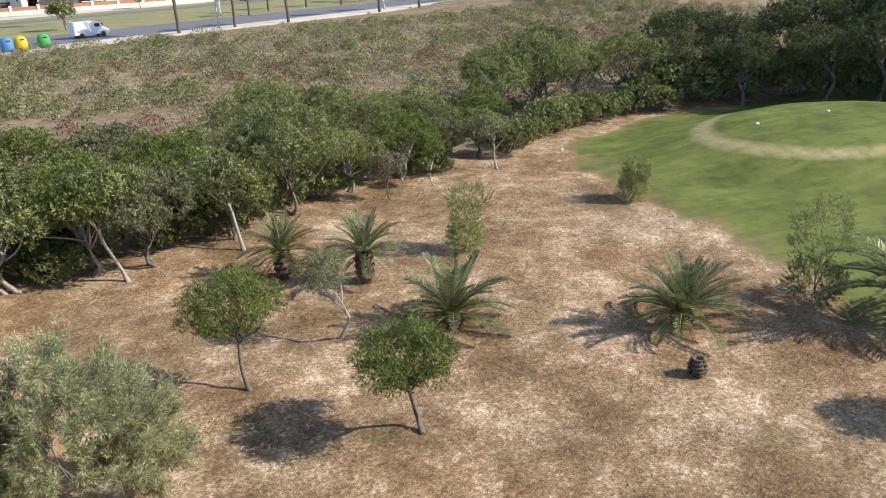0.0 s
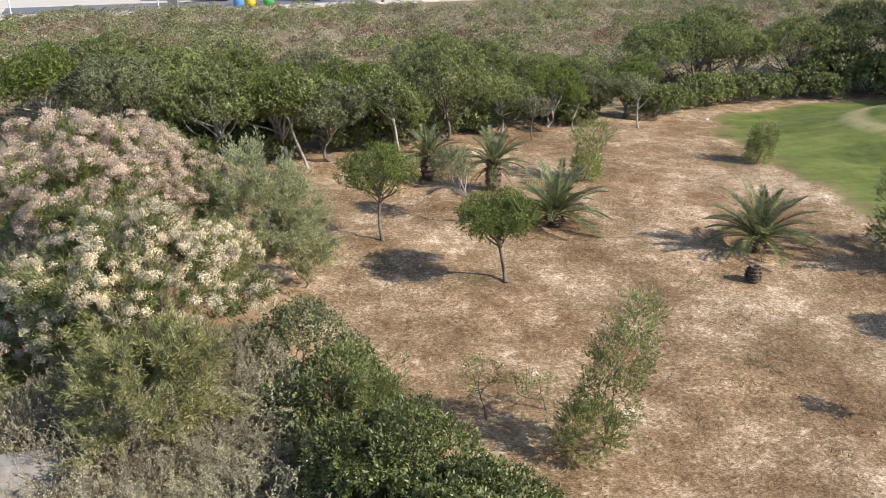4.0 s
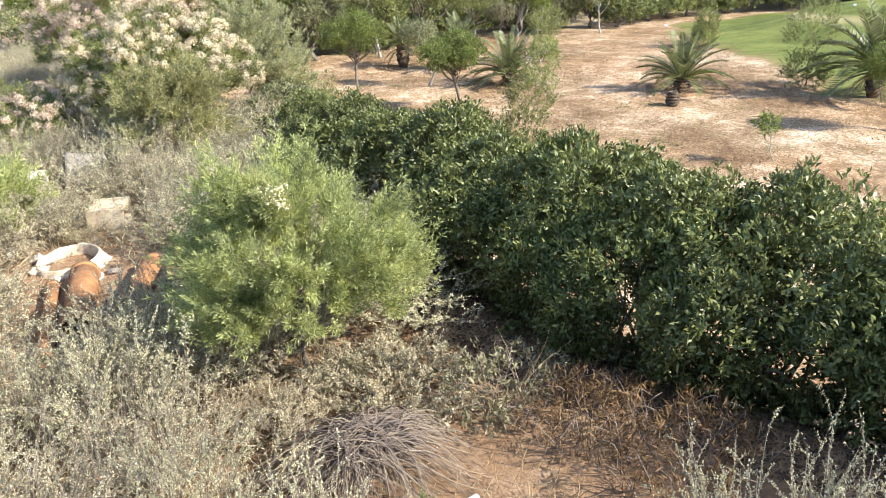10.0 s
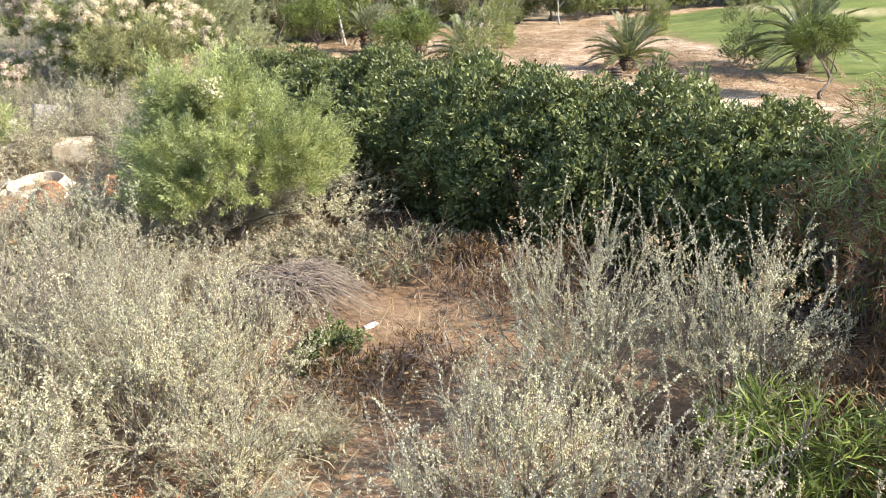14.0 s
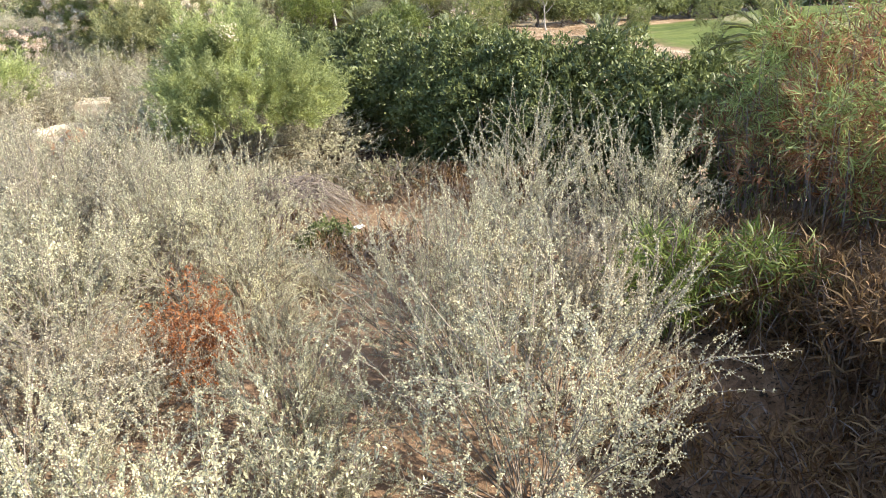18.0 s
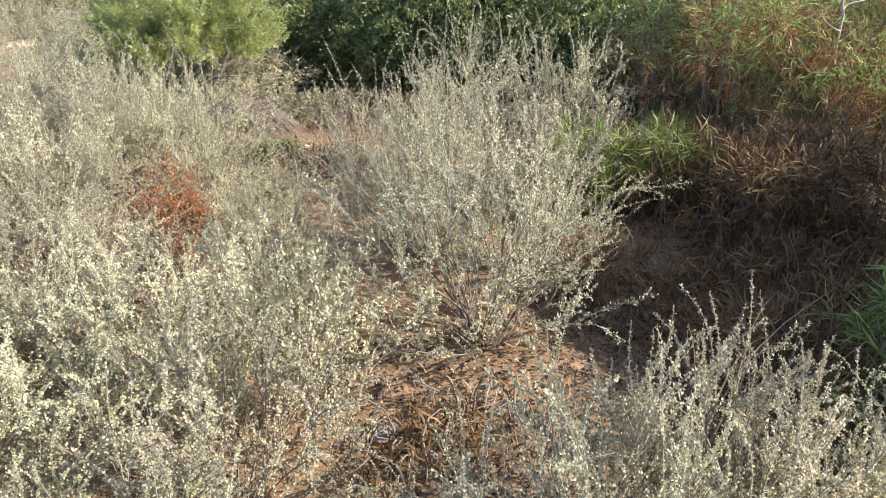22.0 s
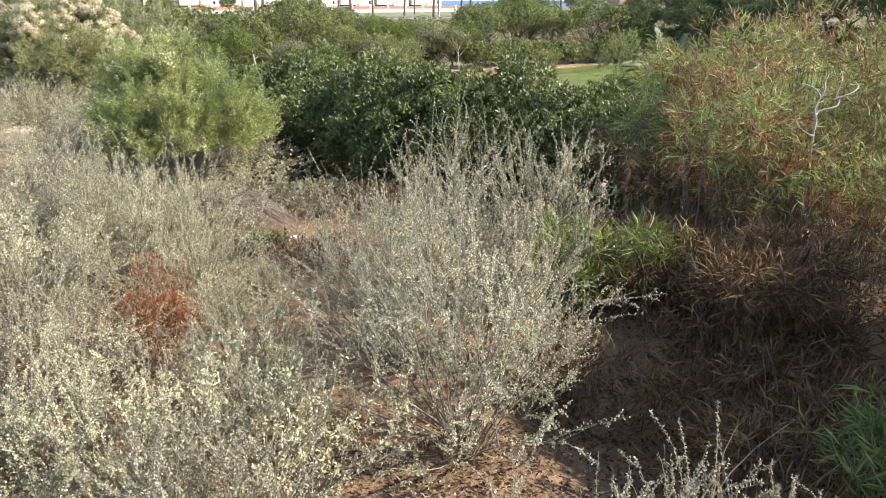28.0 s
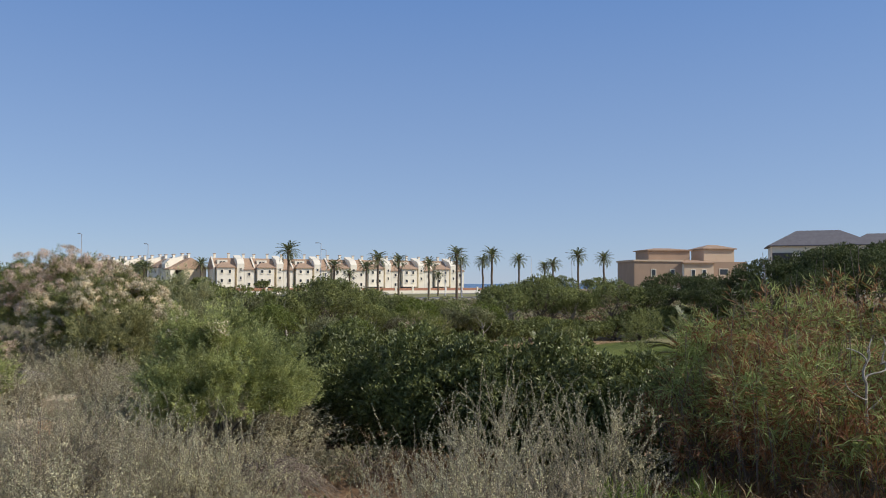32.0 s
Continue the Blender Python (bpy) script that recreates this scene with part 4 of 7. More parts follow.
    tamarisk_on_meadow(6.0, 22.5, [(0, 0, 0.5, 0.5, 0.5, 0.55), (0.1, 0, 1.2, 0.5, 0.5, 0.5), (0.2, 0, 1.8, 0.75, 0.7, 0.5)], "tamarisk shrub with a cream-flowering top on the meadow", 22, 60)
    tamarisk_on_meadow(14.9, 24.3, [(0, 0, 0.5, 0.5, 0.5, 0.6), (0.2, 0, 1.1, 0.55, 0.5, 0.5), (0.1, 0, 1.4, 0.4, 0.4, 0.35)], "small tamarisk with tan tips at the turf's edge", 23, 26)
    tamarisk_on_meadow(13.2, 13.95, [(0, 0, 0.6, 0.75, 0.75, 0.6), (0, 0, 2.2, 0.75, 0.75, 0.75), (0.3, 0, 2.5, 0.6, 0.55, 0.55), (-0.35, 0, 1.7, 0.55, 0.5, 0.5)], "grey tamarisk tree over a dense green skirt", 24, 0)
    tamarisk_on_meadow(-0.4, 5.4, [(-0.2, 0, 0.55, 0.55, 0.5, 0.5), (0.05, 0, 1.25, 0.5, 0.45, 0.55), (0.3, 0, 2.0, 0.5, 0.45, 0.55), (0.5, 0, 2.7, 0.3, 0.3, 0.4)], "slender tamarisk with faded pink tips", 25, 110)

    # dry tufts: too many to count
    r = np.random.default_rng(31)
    n = 150000
    x, y = r.uniform(-7, 16, n), r.uniform(-4, 34, n)
    keep = (x > bank_edge(y) + 0.8) & (turf_amount(x, y) < 0.4) & (wave(x, y, 0.9) + 0.6 * wave(x, y, 2.3) + r.normal(0, 0.5, n) > -0.15)
    x, y = x[keep], y[keep]
    p = np.stack([x, y, height(x, y) - 0.015], 1)
    ax = spread(len(p), r) * np.array([1, 1, 0.3]) + np.array([0, 0, 0.55])
    tuft = new("dry_grass", leaf_data("dry_grass", p, ax, spread(len(p), r), r.uniform(0.04, 0.12, len(p)), r.uniform(0.008, 0.022, len(p)), TUFT))
    tagged(tuft, "short dry straw grass over the meadow", "grass", kind="stuff")
    n = 700
    x, y = r.uniform(-4, 9, n), r.uniform(5, 19, n)
    keep = wave(x, y, 0.75) + 0.5 * wave(x, y, 1.9) > 0.8
    x, y = np.repeat(x[keep], 60) + r.normal(0, 0.16, 60 * keep.sum()), np.repeat(y[keep], 60) + r.normal(0, 0.16, 60 * keep.sum())
    p = np.stack([x, y, height(x, y) - 0.01], 1)
    ax = spread(len(p), r) * np.array([1, 1, 0.2]) + np.array([0, 0, 0.4])
    weeds = new("green_weeds", leaf_data("green_weeds", p, ax, spread(len(p), r), r.uniform(0.03, 0.08, len(p)), r.uniform(0.01, 0.025, len(p)), LEAF_FIELD_GREEN))
    tagged(weeds, "low green weeds between the dry grass", "weeds", kind="stuff")

    for x, y in ((26.6, 28.5), (32.1, 28.6), (17.3, 32.9)):
        m = thing("tee_marker", "small pale tee marker on the turf", "tee marker", "tee markers", at=pose(x, y, land(x, y)))
        part("block", boxes("block", [(0, 0, 0.05, 0.22, 0.14, 0.1)], WHITE_PAINT, 0.03), m)


meadow()


# ---- the wood behind the meadow ----
def wood():
    r = np.random.default_rng(41)
    kinds = []
    for k, (mat, rx, tall) in enumerate(((LEAF_WOOD, 2.0, 4.0), (LEAF_WOOD_GREY, 1.8, 3.7), (LEAF_WOOD, 2.3, 4.3), (LEAF_ACACIA, 1.9, 3.9), (LEAF_WOOD, 1.6, 3.2))):
        t = tree("wood_tree", "dense evergreen tree with a rounded crown and grey forked trunk", 200 + 10 * k, -150, tall, tall * 0.66, rx, tall * 0.36, (0.2, 0.0), 60 + k, 1500, 0.115, 0.042, mat, BARK_PALE if k in (0, 3) else BARK, 0.075, 15, 0.1, "trees of the wood", 0.55, 0.4, 2, per=10)
        kinds.append(t)
    line = [(-8.6, 25.9), (-6.2, 26.6), (-3.6, 26.4), (-0.9, 27.6), (1.8, 29.3), (4.6, 31.2), (7.4, 32.2), (10.2, 32.9), (12.9, 33.4), (-9.8, 28.7), (-6.6, 29.4), (-3.4, 29.8), (0.2, 31.2), (3.6, 34.2), (7.2, 35.3), (10.8, 35.9), (14.2, 36.6), (-11.6, 25.2), (-12.6, 28.8), (-13, 32), (-10, 33), (-7, 33.3), (-4, 34), (-1, 35), (2.5, 37.2), (6, 38.5), (-15, 27.5), (-15.5, 31), (9.5, 39)]
    first = set()
    for i, (x, y) in enumerate(line):
        k = (i * 3) % 5
        s = r.uniform(0.88, 1.08) * (0.8 if 5 <= i <= 8 or 13 <= i <= 16 else 1.0)
        m = pose(x + r.normal(0, 0.3), y + r.normal(0, 0.3), land(x, y) - 0.05, rz=r.uniform(0, 360))
        if k not in first:
            first.add(k)
            kinds[k].matrix_basis = m
            kinds[k].scale = (s, s, s)
        else:
            c = copy_thing(kinds[k], m)
            c.scale = (s, s, s)
    # big bushes behind the turf
    for i, (x, y, s) in enumerate(((17.4, 40.2, 1.15), (21.2, 41.2, 1.25), (24.6, 41.8, 1.1), (28.2, 41.5, 1.2), (19.4, 43.5, 1.2), (24, 45, 1.3))):
        c = copy_thing(kinds[(i * 2) % 4], pose(x, y, land(x, y) - 0.05, rz=i * 77))
        c.scale = (s, s, s)
    # leafy skirt along the foot of the wood
    skirt = []
    for k in range(3):
        t = thing("skirt_shrub", "dark leafy shrub at the foot of the wood", "shrub", "shrubs at the wood's foot", at=pose(250 + 5 * k, -150, 0))
        part("branchwork", tube_data("branchwork", curve(np.zeros((10, 3)), np.random.default_rng(k).normal(0, 0.5, (10, 3)) * (1, 1, 0) + (0, 0, 1.0), 0.1, 6, np.random.default_rng(k)), np.tile(np.linspace(0.02, 0.006, 6), (10, 1)), BARK, 4), t)
        part("foliage", clump_leaves(lumpy(0, 0, 0.75, 1.3, 1.1, 0.85, 7, 80 + k), 800, 6, 0.14, 0.055, LEAF_HEDGE if k == 0 else LEAF_WOOD, 90 + k, 0.6), t)
        skirt.append(t)
    spots = [(-9.5, 25.0), (-7.2, 26.4), (3.4, 31.2), (9.3, 32.6), (14.6, 33.9), (16.2, 35.4), (17.8, 36.3), (19.6, 37.3), (21.4, 38.1), (23.2, 38.6), (25.0, 39.0), (-10.8, 24.2), (27.0, 39.2), (29.0, 38.6)]
    for i, (x, y) in enumerate(spots):
        k = i % 3
        m = pose(x, y, land(x, y) - 0.05, rz=i * 61)
        s = 0.85 + 0.3 * ((i * 7) % 5) / 5 + (0.25 if x > 14 else 0)
        if i < 3:
            skirt[k].matrix_basis = m
            skirt[k].scale = (s, s, s)
        else:
            copy_thing(skirt[k], m).scale = (s, s, s)
    # shaded undergrowth behind the trunks
    for i, (x, y) in enumerate(((-8.2, 27.6), (-5.6, 28.1), (-3.0, 28.3), (-0.4, 29.5), (2.2, 31.3), (5.0, 33.0), (7.8, 34.0), (10.6, 34.6), (-10.4, 27.0), (-6.8, 28.4), (-1.6, 28.9), (0.9, 30.4))):
        copy_thing(skirt[0], pose(x, y, land(x, y) - 0.05, rz=i * 53)).scale = (1.15, 1.15, 1.2)
    G = "small trees before the wood"
    tree("wood_edge_tree", "small pale-stemmed tree at the wood's edge", 12.45, 31.4, 3.0, 2.2, 0.95, 0.7, (-0.2, 0.1), 71, 420, 0.13, 0.045, LEAF_WOOD_GREY, BARK_PALE, 0.05, 6, 0.1, G)
    tree("wood_edge_tree", "thin small tree with a flat bright crown at the wood's edge", 8.5, 30.2, 2.1, 1.75, 0.6, 0.35, (0.1, 0), 72, 260, 0.12, 0.04, LEAF_ACACIA, BARK_PALE, 0.035, 5, 0.1, G)
    tree("wood_edge_tree", "small tree with a brownish grey crown at the wood's edge", 6.0, 29.3, 2.3, 1.65, 0.75, 0.6, (0.1, 0), 73, 360, 0.12, 0.04, LEAF_FIELD, BARK, 0.04, 6, 0.1, G)
    tree("wood_edge_tree", "leaning pale-limbed tree at the wood's edge", -1.0, 26.2, 4.0, 2.9, 1.3, 0.9, (-0.6, 0.5), 74, 700, 0.15, 0.05, LEAF_WOOD, BARK_PALE, 0.07, 8, 0.1, G)
    tree("wood_edge_tree", "forked pale-limbed tree at the wood's edge", -4.95, 25.2, 4.1, 3.1, 1.4, 0.85, (-0.4, 0.4), 75, 750, 0.15, 0.05, LEAF_WOOD, BARK_PALE, 0.065, 8, 0.1, G)
    # pines behind the turf
    pines = []
    for k in range(3):
        t = tree("pine_tree", "dark umbrella pine with a bare forked trunk", 300 + 10 * k, -150, 7.0, 4.7, 2.9, 1.9, (0.4, 0.2), 100 + k, 2600, 0.19, 0.055, LEAF_PINE, BARK, 0.15, 12, 0.0, "pines behind the turf", 0.6, 0.45, 1, per=6)
        pines.append(t)
    spots = [(34.2, 36.6, 0.78), (38.0, 33.6, 0.86), (41.0, 32.0, 1.02), (36.5, 40.5, 0.92), (31.5, 41.5, 0.82), (41.5, 37.5, 1.2), (46.0, 33.0, 1.3), (46.5, 38.0, 1.35), (51.0, 34.5, 1.4), (52.0, 40.0, 1.4), (57.0, 36.0, 1.5), (44.5, 28.5, 1.15), (49.5, 28.0, 1.25), (55.0, 30.0, 1.4), (37.0, 45.0, 1.0), (62.0, 34.0, 1.3), (60.0, 42.0, 1.3)]
    for i, (x, y, s) in enumerate(spots):
        m = pose(x, y, land(x, y) - 0.05, rz=i * 83)
        if i < 3:
            pines[i].matrix_basis = m
            pines[i].scale = (s, s, s * 0.92)
        else:
            copy_thing(pines[i % 3], m).scale = (s, s, s * 0.92)
    under = [(30, 40.2), (33, 39.6), (36, 38.6), (39, 36.6), (42, 34.8), (45, 31.6), (48, 31), (51, 31.5), (54, 33), (33.5, 43), (38, 42), (43, 40), (47, 36)]
    for i, (x, y) in enumerate(under):
        copy_thing(skirt[i % 2], pose(x, y, land(x, y) - 0.05, rz=i * 47)).scale = (1.9, 1.9, 1.9)


wood()


# ---- scrub between the wood and the road ----
def scrub():
    r = np.random.default_rng(51)

    def strew(name, label, n, mat, tall, size, keep_fn, per=38):
        x, y = r.uniform(-36, 72, n), 28 + 74 * r.random(n) ** 1.0
        line = np.interp(x, [-60, -8, -1, 8, 12, 17, 26, 60], [28, 30, 32, 36, 37, 42, 46, 48])
        kerb = 100.5 + (x + 14) * 0.385
        k = (y > line) & (y < kerb) & keep_fn(x, y) & (x > -20.5 - (y - 27) * 0.24)
        x, y = x[k], y[k]
        h = tall * r.uniform(0.5, 1.3, len(x))
        cx, cy, hh = (np.repeat(v, per) for v in (x, y, h))
        d = spread(len(cx), r)
        d[:, 2] = np.abs(d[:, 2])
        p = np.stack([cx + d[:, 0] * hh * 0.9, cy + d[:, 1] * hh * 0.9, height(cx, cy) + d[:, 2] * hh * 0.85], 1)
        ob = new(name, leaf_data(name, p, np.cross(d, spread(len(p), r)) + d * 0.35, d + spread(len(p), r) * 0.45, size * r.uniform(0.6, 1.3, len(p)) * (0.5 + hh), size * 0.45 * (0.5 + hh), mat))
        return tagged(ob, label, "scrub", kind="stuff")
    patch = lambda x, y: wave(x, y, 0.16) + 0.6 * wave(x, y, 0.43)
    strew("grey_scrub", "low grey-green scrub over sandy ground", 3200, LEAF_FIELD, 0.95, 0.13, lambda x, y: patch(x, y) + r.normal(0, 0.5, len(x)) > -0.3, 130)
    strew("brown_scrub", "reddish brown dry scrub over sandy ground", 2600, LEAF_FIELD_BROWN, 0.8, 0.13, lambda x, y: (patch(x + 17, y - 9) + r.normal(0, 0.35, len(x)) > 0.12) & (y < 84), 110)
    strew("pale_scrub", "pale silvery scrub over sandy ground", 1900, LEAF_SALT_DRY, 0.8, 0.12, lambda x, y: patch(x - 31, y + 12) > 0.0, 100)
    strew("green_scrub", "scattered dark green bushes in the scrub", 620, LEAF_WOOD, 1.15, 0.12, lambda x, y: wave(x, y, 0.21) > -0.35, 260)
    strew("olive_scrub", "olive-green tussocks in the scrub", 2600, LEAF_FIELD_GREEN, 0.8, 0.15, lambda x, y: patch(x + 41, y + 23) > 0.0)


scrub()


# ---- the bank ----
def bank():
    # dark glossy hedge along the foot of the bank
    kinds = []
    for k in range(3):
        t = thing("hedge_shrub", "dense dark green glossy-leaved hedge shrub with bare lower stems", "hedge", "hedge along the bank", at=pose(0, 0, 0))
        r = np.random.default_rng(110 + k)
        blobs = lumpy(0, 0, 1.45, 1.42, 1.35, 1.42, 24, 120 + k, 0.36)
        foot = np.stack([r.normal(0, 0.22, 16), r.normal(0, 0.22, 16), np.zeros(16)], 1)
        tips = np.stack([r.normal(0, 0.6, 16), r.normal(0, 0.6, 16), r.uniform(1.0, 2.0, 16)], 1)
        part("branchwork", tube_data("branchwork", curve(foot, tips, 0.12, 8, r), np.linspace(0.032, 0.008, 8)[None] * r.uniform(0.6, 1.2, (16, 1)), BARK, 5), t)
        part("foliage", clump_leaves(blobs, 2700, 11, 0.078, 0.030, LEAF_HEDGE, 130 + k, 0.62, 0.0, -0.8, 0.085), t)
        kinds.append(t)
    row = [(-4.2, 3.1, 0.95), (-3.75, 1.7, 1.0), (-3.0, 0.3, 1.0), (-2.65, -1.3, 1.02), (-2.0, -2.6, 1.0), (-1.55, -3.9, 1.0), (-0.75, -4.9, 1.0), (0.35, -5.8, 1.0), (1.6, -6.6, 1.0), (3.0, -7.4, 1.0)]
    for i, (x, y, s) in enumerate(row):
        z = 0.45 * land(x, y) + 0.1
        m = pose(x, y, min(z, land(x, y)) - 0.05, rz=i * 97)
        t = kinds[i] if i < 3 else copy_thing(kinds[i % 3], m)
        t.matrix_basis = m
        t.scale = (s, s, s * (1.0, 0.93, 1.06, 1.0, 1.12, 1.04, 1.12, 1.03, 0.96, 0.88)[i])

    for i, (x, y) in enumerate(((-4.1, 0.6), (-3.9, 1.6), (-3.3, -1.6), (-2.9, -3.0), (-2.4, -4.1), (-1.6, -5.0), (-0.8, -5.9))):
        m = pose(x, y, land(x, y) * 0.8 - 0.25, rz=i * 131)
        copy_thing(bpy.data.objects["skirt_shrub"], m).scale = (0.6, 0.6, 0.5)

    # mixed dark bush further along
    for i, (x, y, s) in enumerate(((-5.1, 5.4, 0.95), (-5.6, 7.6, 0.95), (-5.0, 3.6, 0.8))):
        t = thing("bank_shrub", "dark olive-green shrub with small leaves on the bank's edge", "shrub", at=pose(x, y, land(x, y) - 0.4))
        blobs = lumpy(0, 0, 1.25, 1.25 * s, 1.2 * s, 1.1 * s, 9, 140 + i, 0.42)
        add_limbs(t, (0, 0, 0), (0, 0, 0.7), [np.array(b[:3]) for b in blobs[1:]], 0.03, BARK, 141 + i)
        part("foliage", clump_leaves(blobs, 2400, 6, 0.07, 0.03, LEAF_WOOD if i != 1 else LEAF_WOOD_GREY, 150 + i, 0.6), t)

    # bright feathery tamarisk
    t = thing("tamarisk", "bright green feathery tamarisk with a few cream blossoms on the bank", "shrub", "tamarisks on the bank", at=pose(-5.52, -3.45, land(-5.52, -3.45) - 0.05))
    blobs = [(0, 0, 0.9, 1, 1, 1), (-0.8, 0.1, 1.1, 1, 1, 1), (0.1, 0.1, 1.4, 1, 1, 1), (0.8, -0.1, 1.1, 1, 1, 1), (-0.3, -0.6, 0.9, 1, 1, 1), (0.6, -0.5, 0.7, 1, 1, 1)]
    add_limbs(t, (0, 0, 0), (0, 0, 0.5), [np.array(b[:3]) for b in blobs], 0.035, BARK, 160)
    sprays, tufts = plumes((1.04, 1.0, 0.05, 2.3), 115, 14, 80, 0.40, LEAF_TAM, 161, (BLOSSOM_CREAM, 20, 0.03), 0.03, 0.062, 0.0085, 0.25)
    part("spray_mass", sprays, t)
    part("blossom", tufts, t, "cream blossom tufts")

    def flowering(x, y, crown, seed, mat, label, count, share, size=0.36):
        t = thing("flowering_tamarisk", label, "shrub", "tamarisks on the bank", at=pose(x, y, land(x, y) - 0.1))
        r = np.random.default_rng(seed)
        ends = [np.array([math.cos(a) * crown[0] * 0.6, math.sin(a) * crown[1] * 0.6, crown[3] * r.uniform(0.45, 0.8)]) for a in np.arange(9) * 0.7]
        add_limbs(t, (0, 0, 0), (0, 0, crown[3] * 0.3), ends, 0.06, BARK, seed)
        sprays, tufts = plumes(crown, count, 9, 46, 0.5, LEAF_TAM_GREY, seed + 1, (mat, 160, 0.032), share, 0.12, 0.018, size)
        part("spray_mass", sprays, t)
        part("blossom", tufts, t, "faded blossom over the crown")
        return t
    flowering(-8.3, 8.0, (1.75, 1.6, 0.2, 2.9), 172, BLOSSOM_CREAM, "large tamarisk covered in cream and pale orange blossom", 115, 0.64, 0.36)
    flowering(-9.7, 13.0, (2.4, 2.1, 0.4, 3.45), 175, BLOSSOM_PINK, "large tamarisk covered in faded pink blossom", 150, 0.64, 0.46)
    flowering(-12.6, 9.6, (1.2, 1.0, 0.1, 1.3), 178, BLOSSOM_PINK, "low tamarisk with faded pink blossom among saltbush", 26, 0.3)
    flowering(-11.2, 7.2, (0.9, 0.9, 0.1, 1.2), 179, BLOSSOM_PINK, "low tamarisk with a little pink blossom among saltbush", 20, 0.2)

    def green_tamarisk(x, y, rad, h, seed, n, mat, label):
        t = thing("tamarisk", label, "shrub", "tamarisks on the bank", at=pose(x, y, land(x, y) - 0.1))
        ends = [np.array([math.cos(a) * rad * 0.6, math.sin(a) * rad * 0.6, h * 0.6]) for a in np.arange(6) * 1.05]
        add_limbs(t, (0, 0, 0), (0, 0, h * 0.3), ends, 0.035, BARK, seed + 1)
        sprays, _ = plumes((rad * 0.95, rad * 0.95, 0.0, h * 0.93), max(16, n // 2), 10, 60, 0.48, mat, seed + 2, None, 0, 0.10, 0.014, 0.3)
        part("spray_mass", sprays, t)
    green_tamarisk(-6.5, 12.5, 1.35, 3.7, 181, 210, LEAF_TAM_PALE, "grey-green feathery tamarisk at the meadow's edge")
    green_tamarisk(-7.9, 5.4, 1.1, 2.1, 184, 120, LEAF_TAM_OLIVE, "olive-green feathery tamarisk below the flowering ones")
    green_tamarisk(-5.5, 13.4, 0.85, 2.2, 187, 90, LEAF_TAM_PALE, "small grey-green feathery tamarisk at the meadow's edge")
    green_tamarisk(-4.75, 5.0, 0.55, 1.9, 193, 40, LEAF_TAM_GREY, "feathery green tamarisk shoots beside the dark shrub")
    green_tamarisk(-10.6, 1.4, 1.0, 1.25, 190, 100, LEAF_TAM, "low bright green shrub beside the dumped concrete")

    # saltbush: detailed where the path passes low, simpler behind
    near, mid, closest, large = [], [], [], []
    for k in range(4):
        t = thing("saltbush", "silvery saltbush with pale upright twigs on the sandy bank", "shrub", "saltbushes on the bank", at=pose(0, 0, 0))
        s, l = saltbush(200 + k, 0.85, 1.12, 34, 7, 4, 34, 0.017, LEAF_SALT if k != 2 else LEAF_SALT_DRY)
        part("twig_mass", s, t)
        part("foliage", l, t)
        near.append([t, 0])
        t = thing("saltbush", "silvery saltbush with long nodding leafy wands", "shrub", "saltbushes on the bank", at=pose(0, 0, 0))
        s, l = saltbush(205 + k, 0.85, 1.12, 28, 7, 3, 72, 0.0150, LEAF_SALT if k != 1 else LEAF_SALT_DRY, 0.62, 0.31, None, 36, 26)
        part("twig_mass", s, t)
        part("foliage", l, t)
        closest.append([t, 0])
        t = thing("saltbush", "wide silvery saltbush dome with bare lower twigs", "shrub", "saltbushes on the bank", at=pose(0, 0, 0))
        s, l = saltbush(215 + k, 1.2, 1.5, 44, 8, 3, 44, 0.0150, LEAF_SALT if k != 3 else LEAF_SALT_DRY, 0.58, 0.21, None, 30, 20)
        part("twig_mass", s, t)
        part("foliage", l, t)
        large.append([t, 0])
        t = thing("saltbush", "dense grey saltbush on the sandy bank", "shrub", "saltbushes on the bank", at=pose(0, 0, 0))
        s, l = saltbush(210 + k, 0.95, 1.15, 28, 7, 3, 18, 0.030, LEAF_SALT if k % 2 else LEAF_SALT_DRY, 0.4, 0.27, TWIG_PALE, 10)
        part("twig_mass", s, t)
        part("foliage", l, t)
        mid.append([t, 0])

    def set_bush(pool, k, x, y, sx, sz, turn, drop=0.03):
        t, used = pool[k]
        m = pose(x, y, land(x, y) - drop, rz=turn)
        if used:
            t = copy_thing(t, m)
        pool[k][1] = 1
        t.matrix_basis = m
        t.scale = (sx, sx, sz * 1.1)
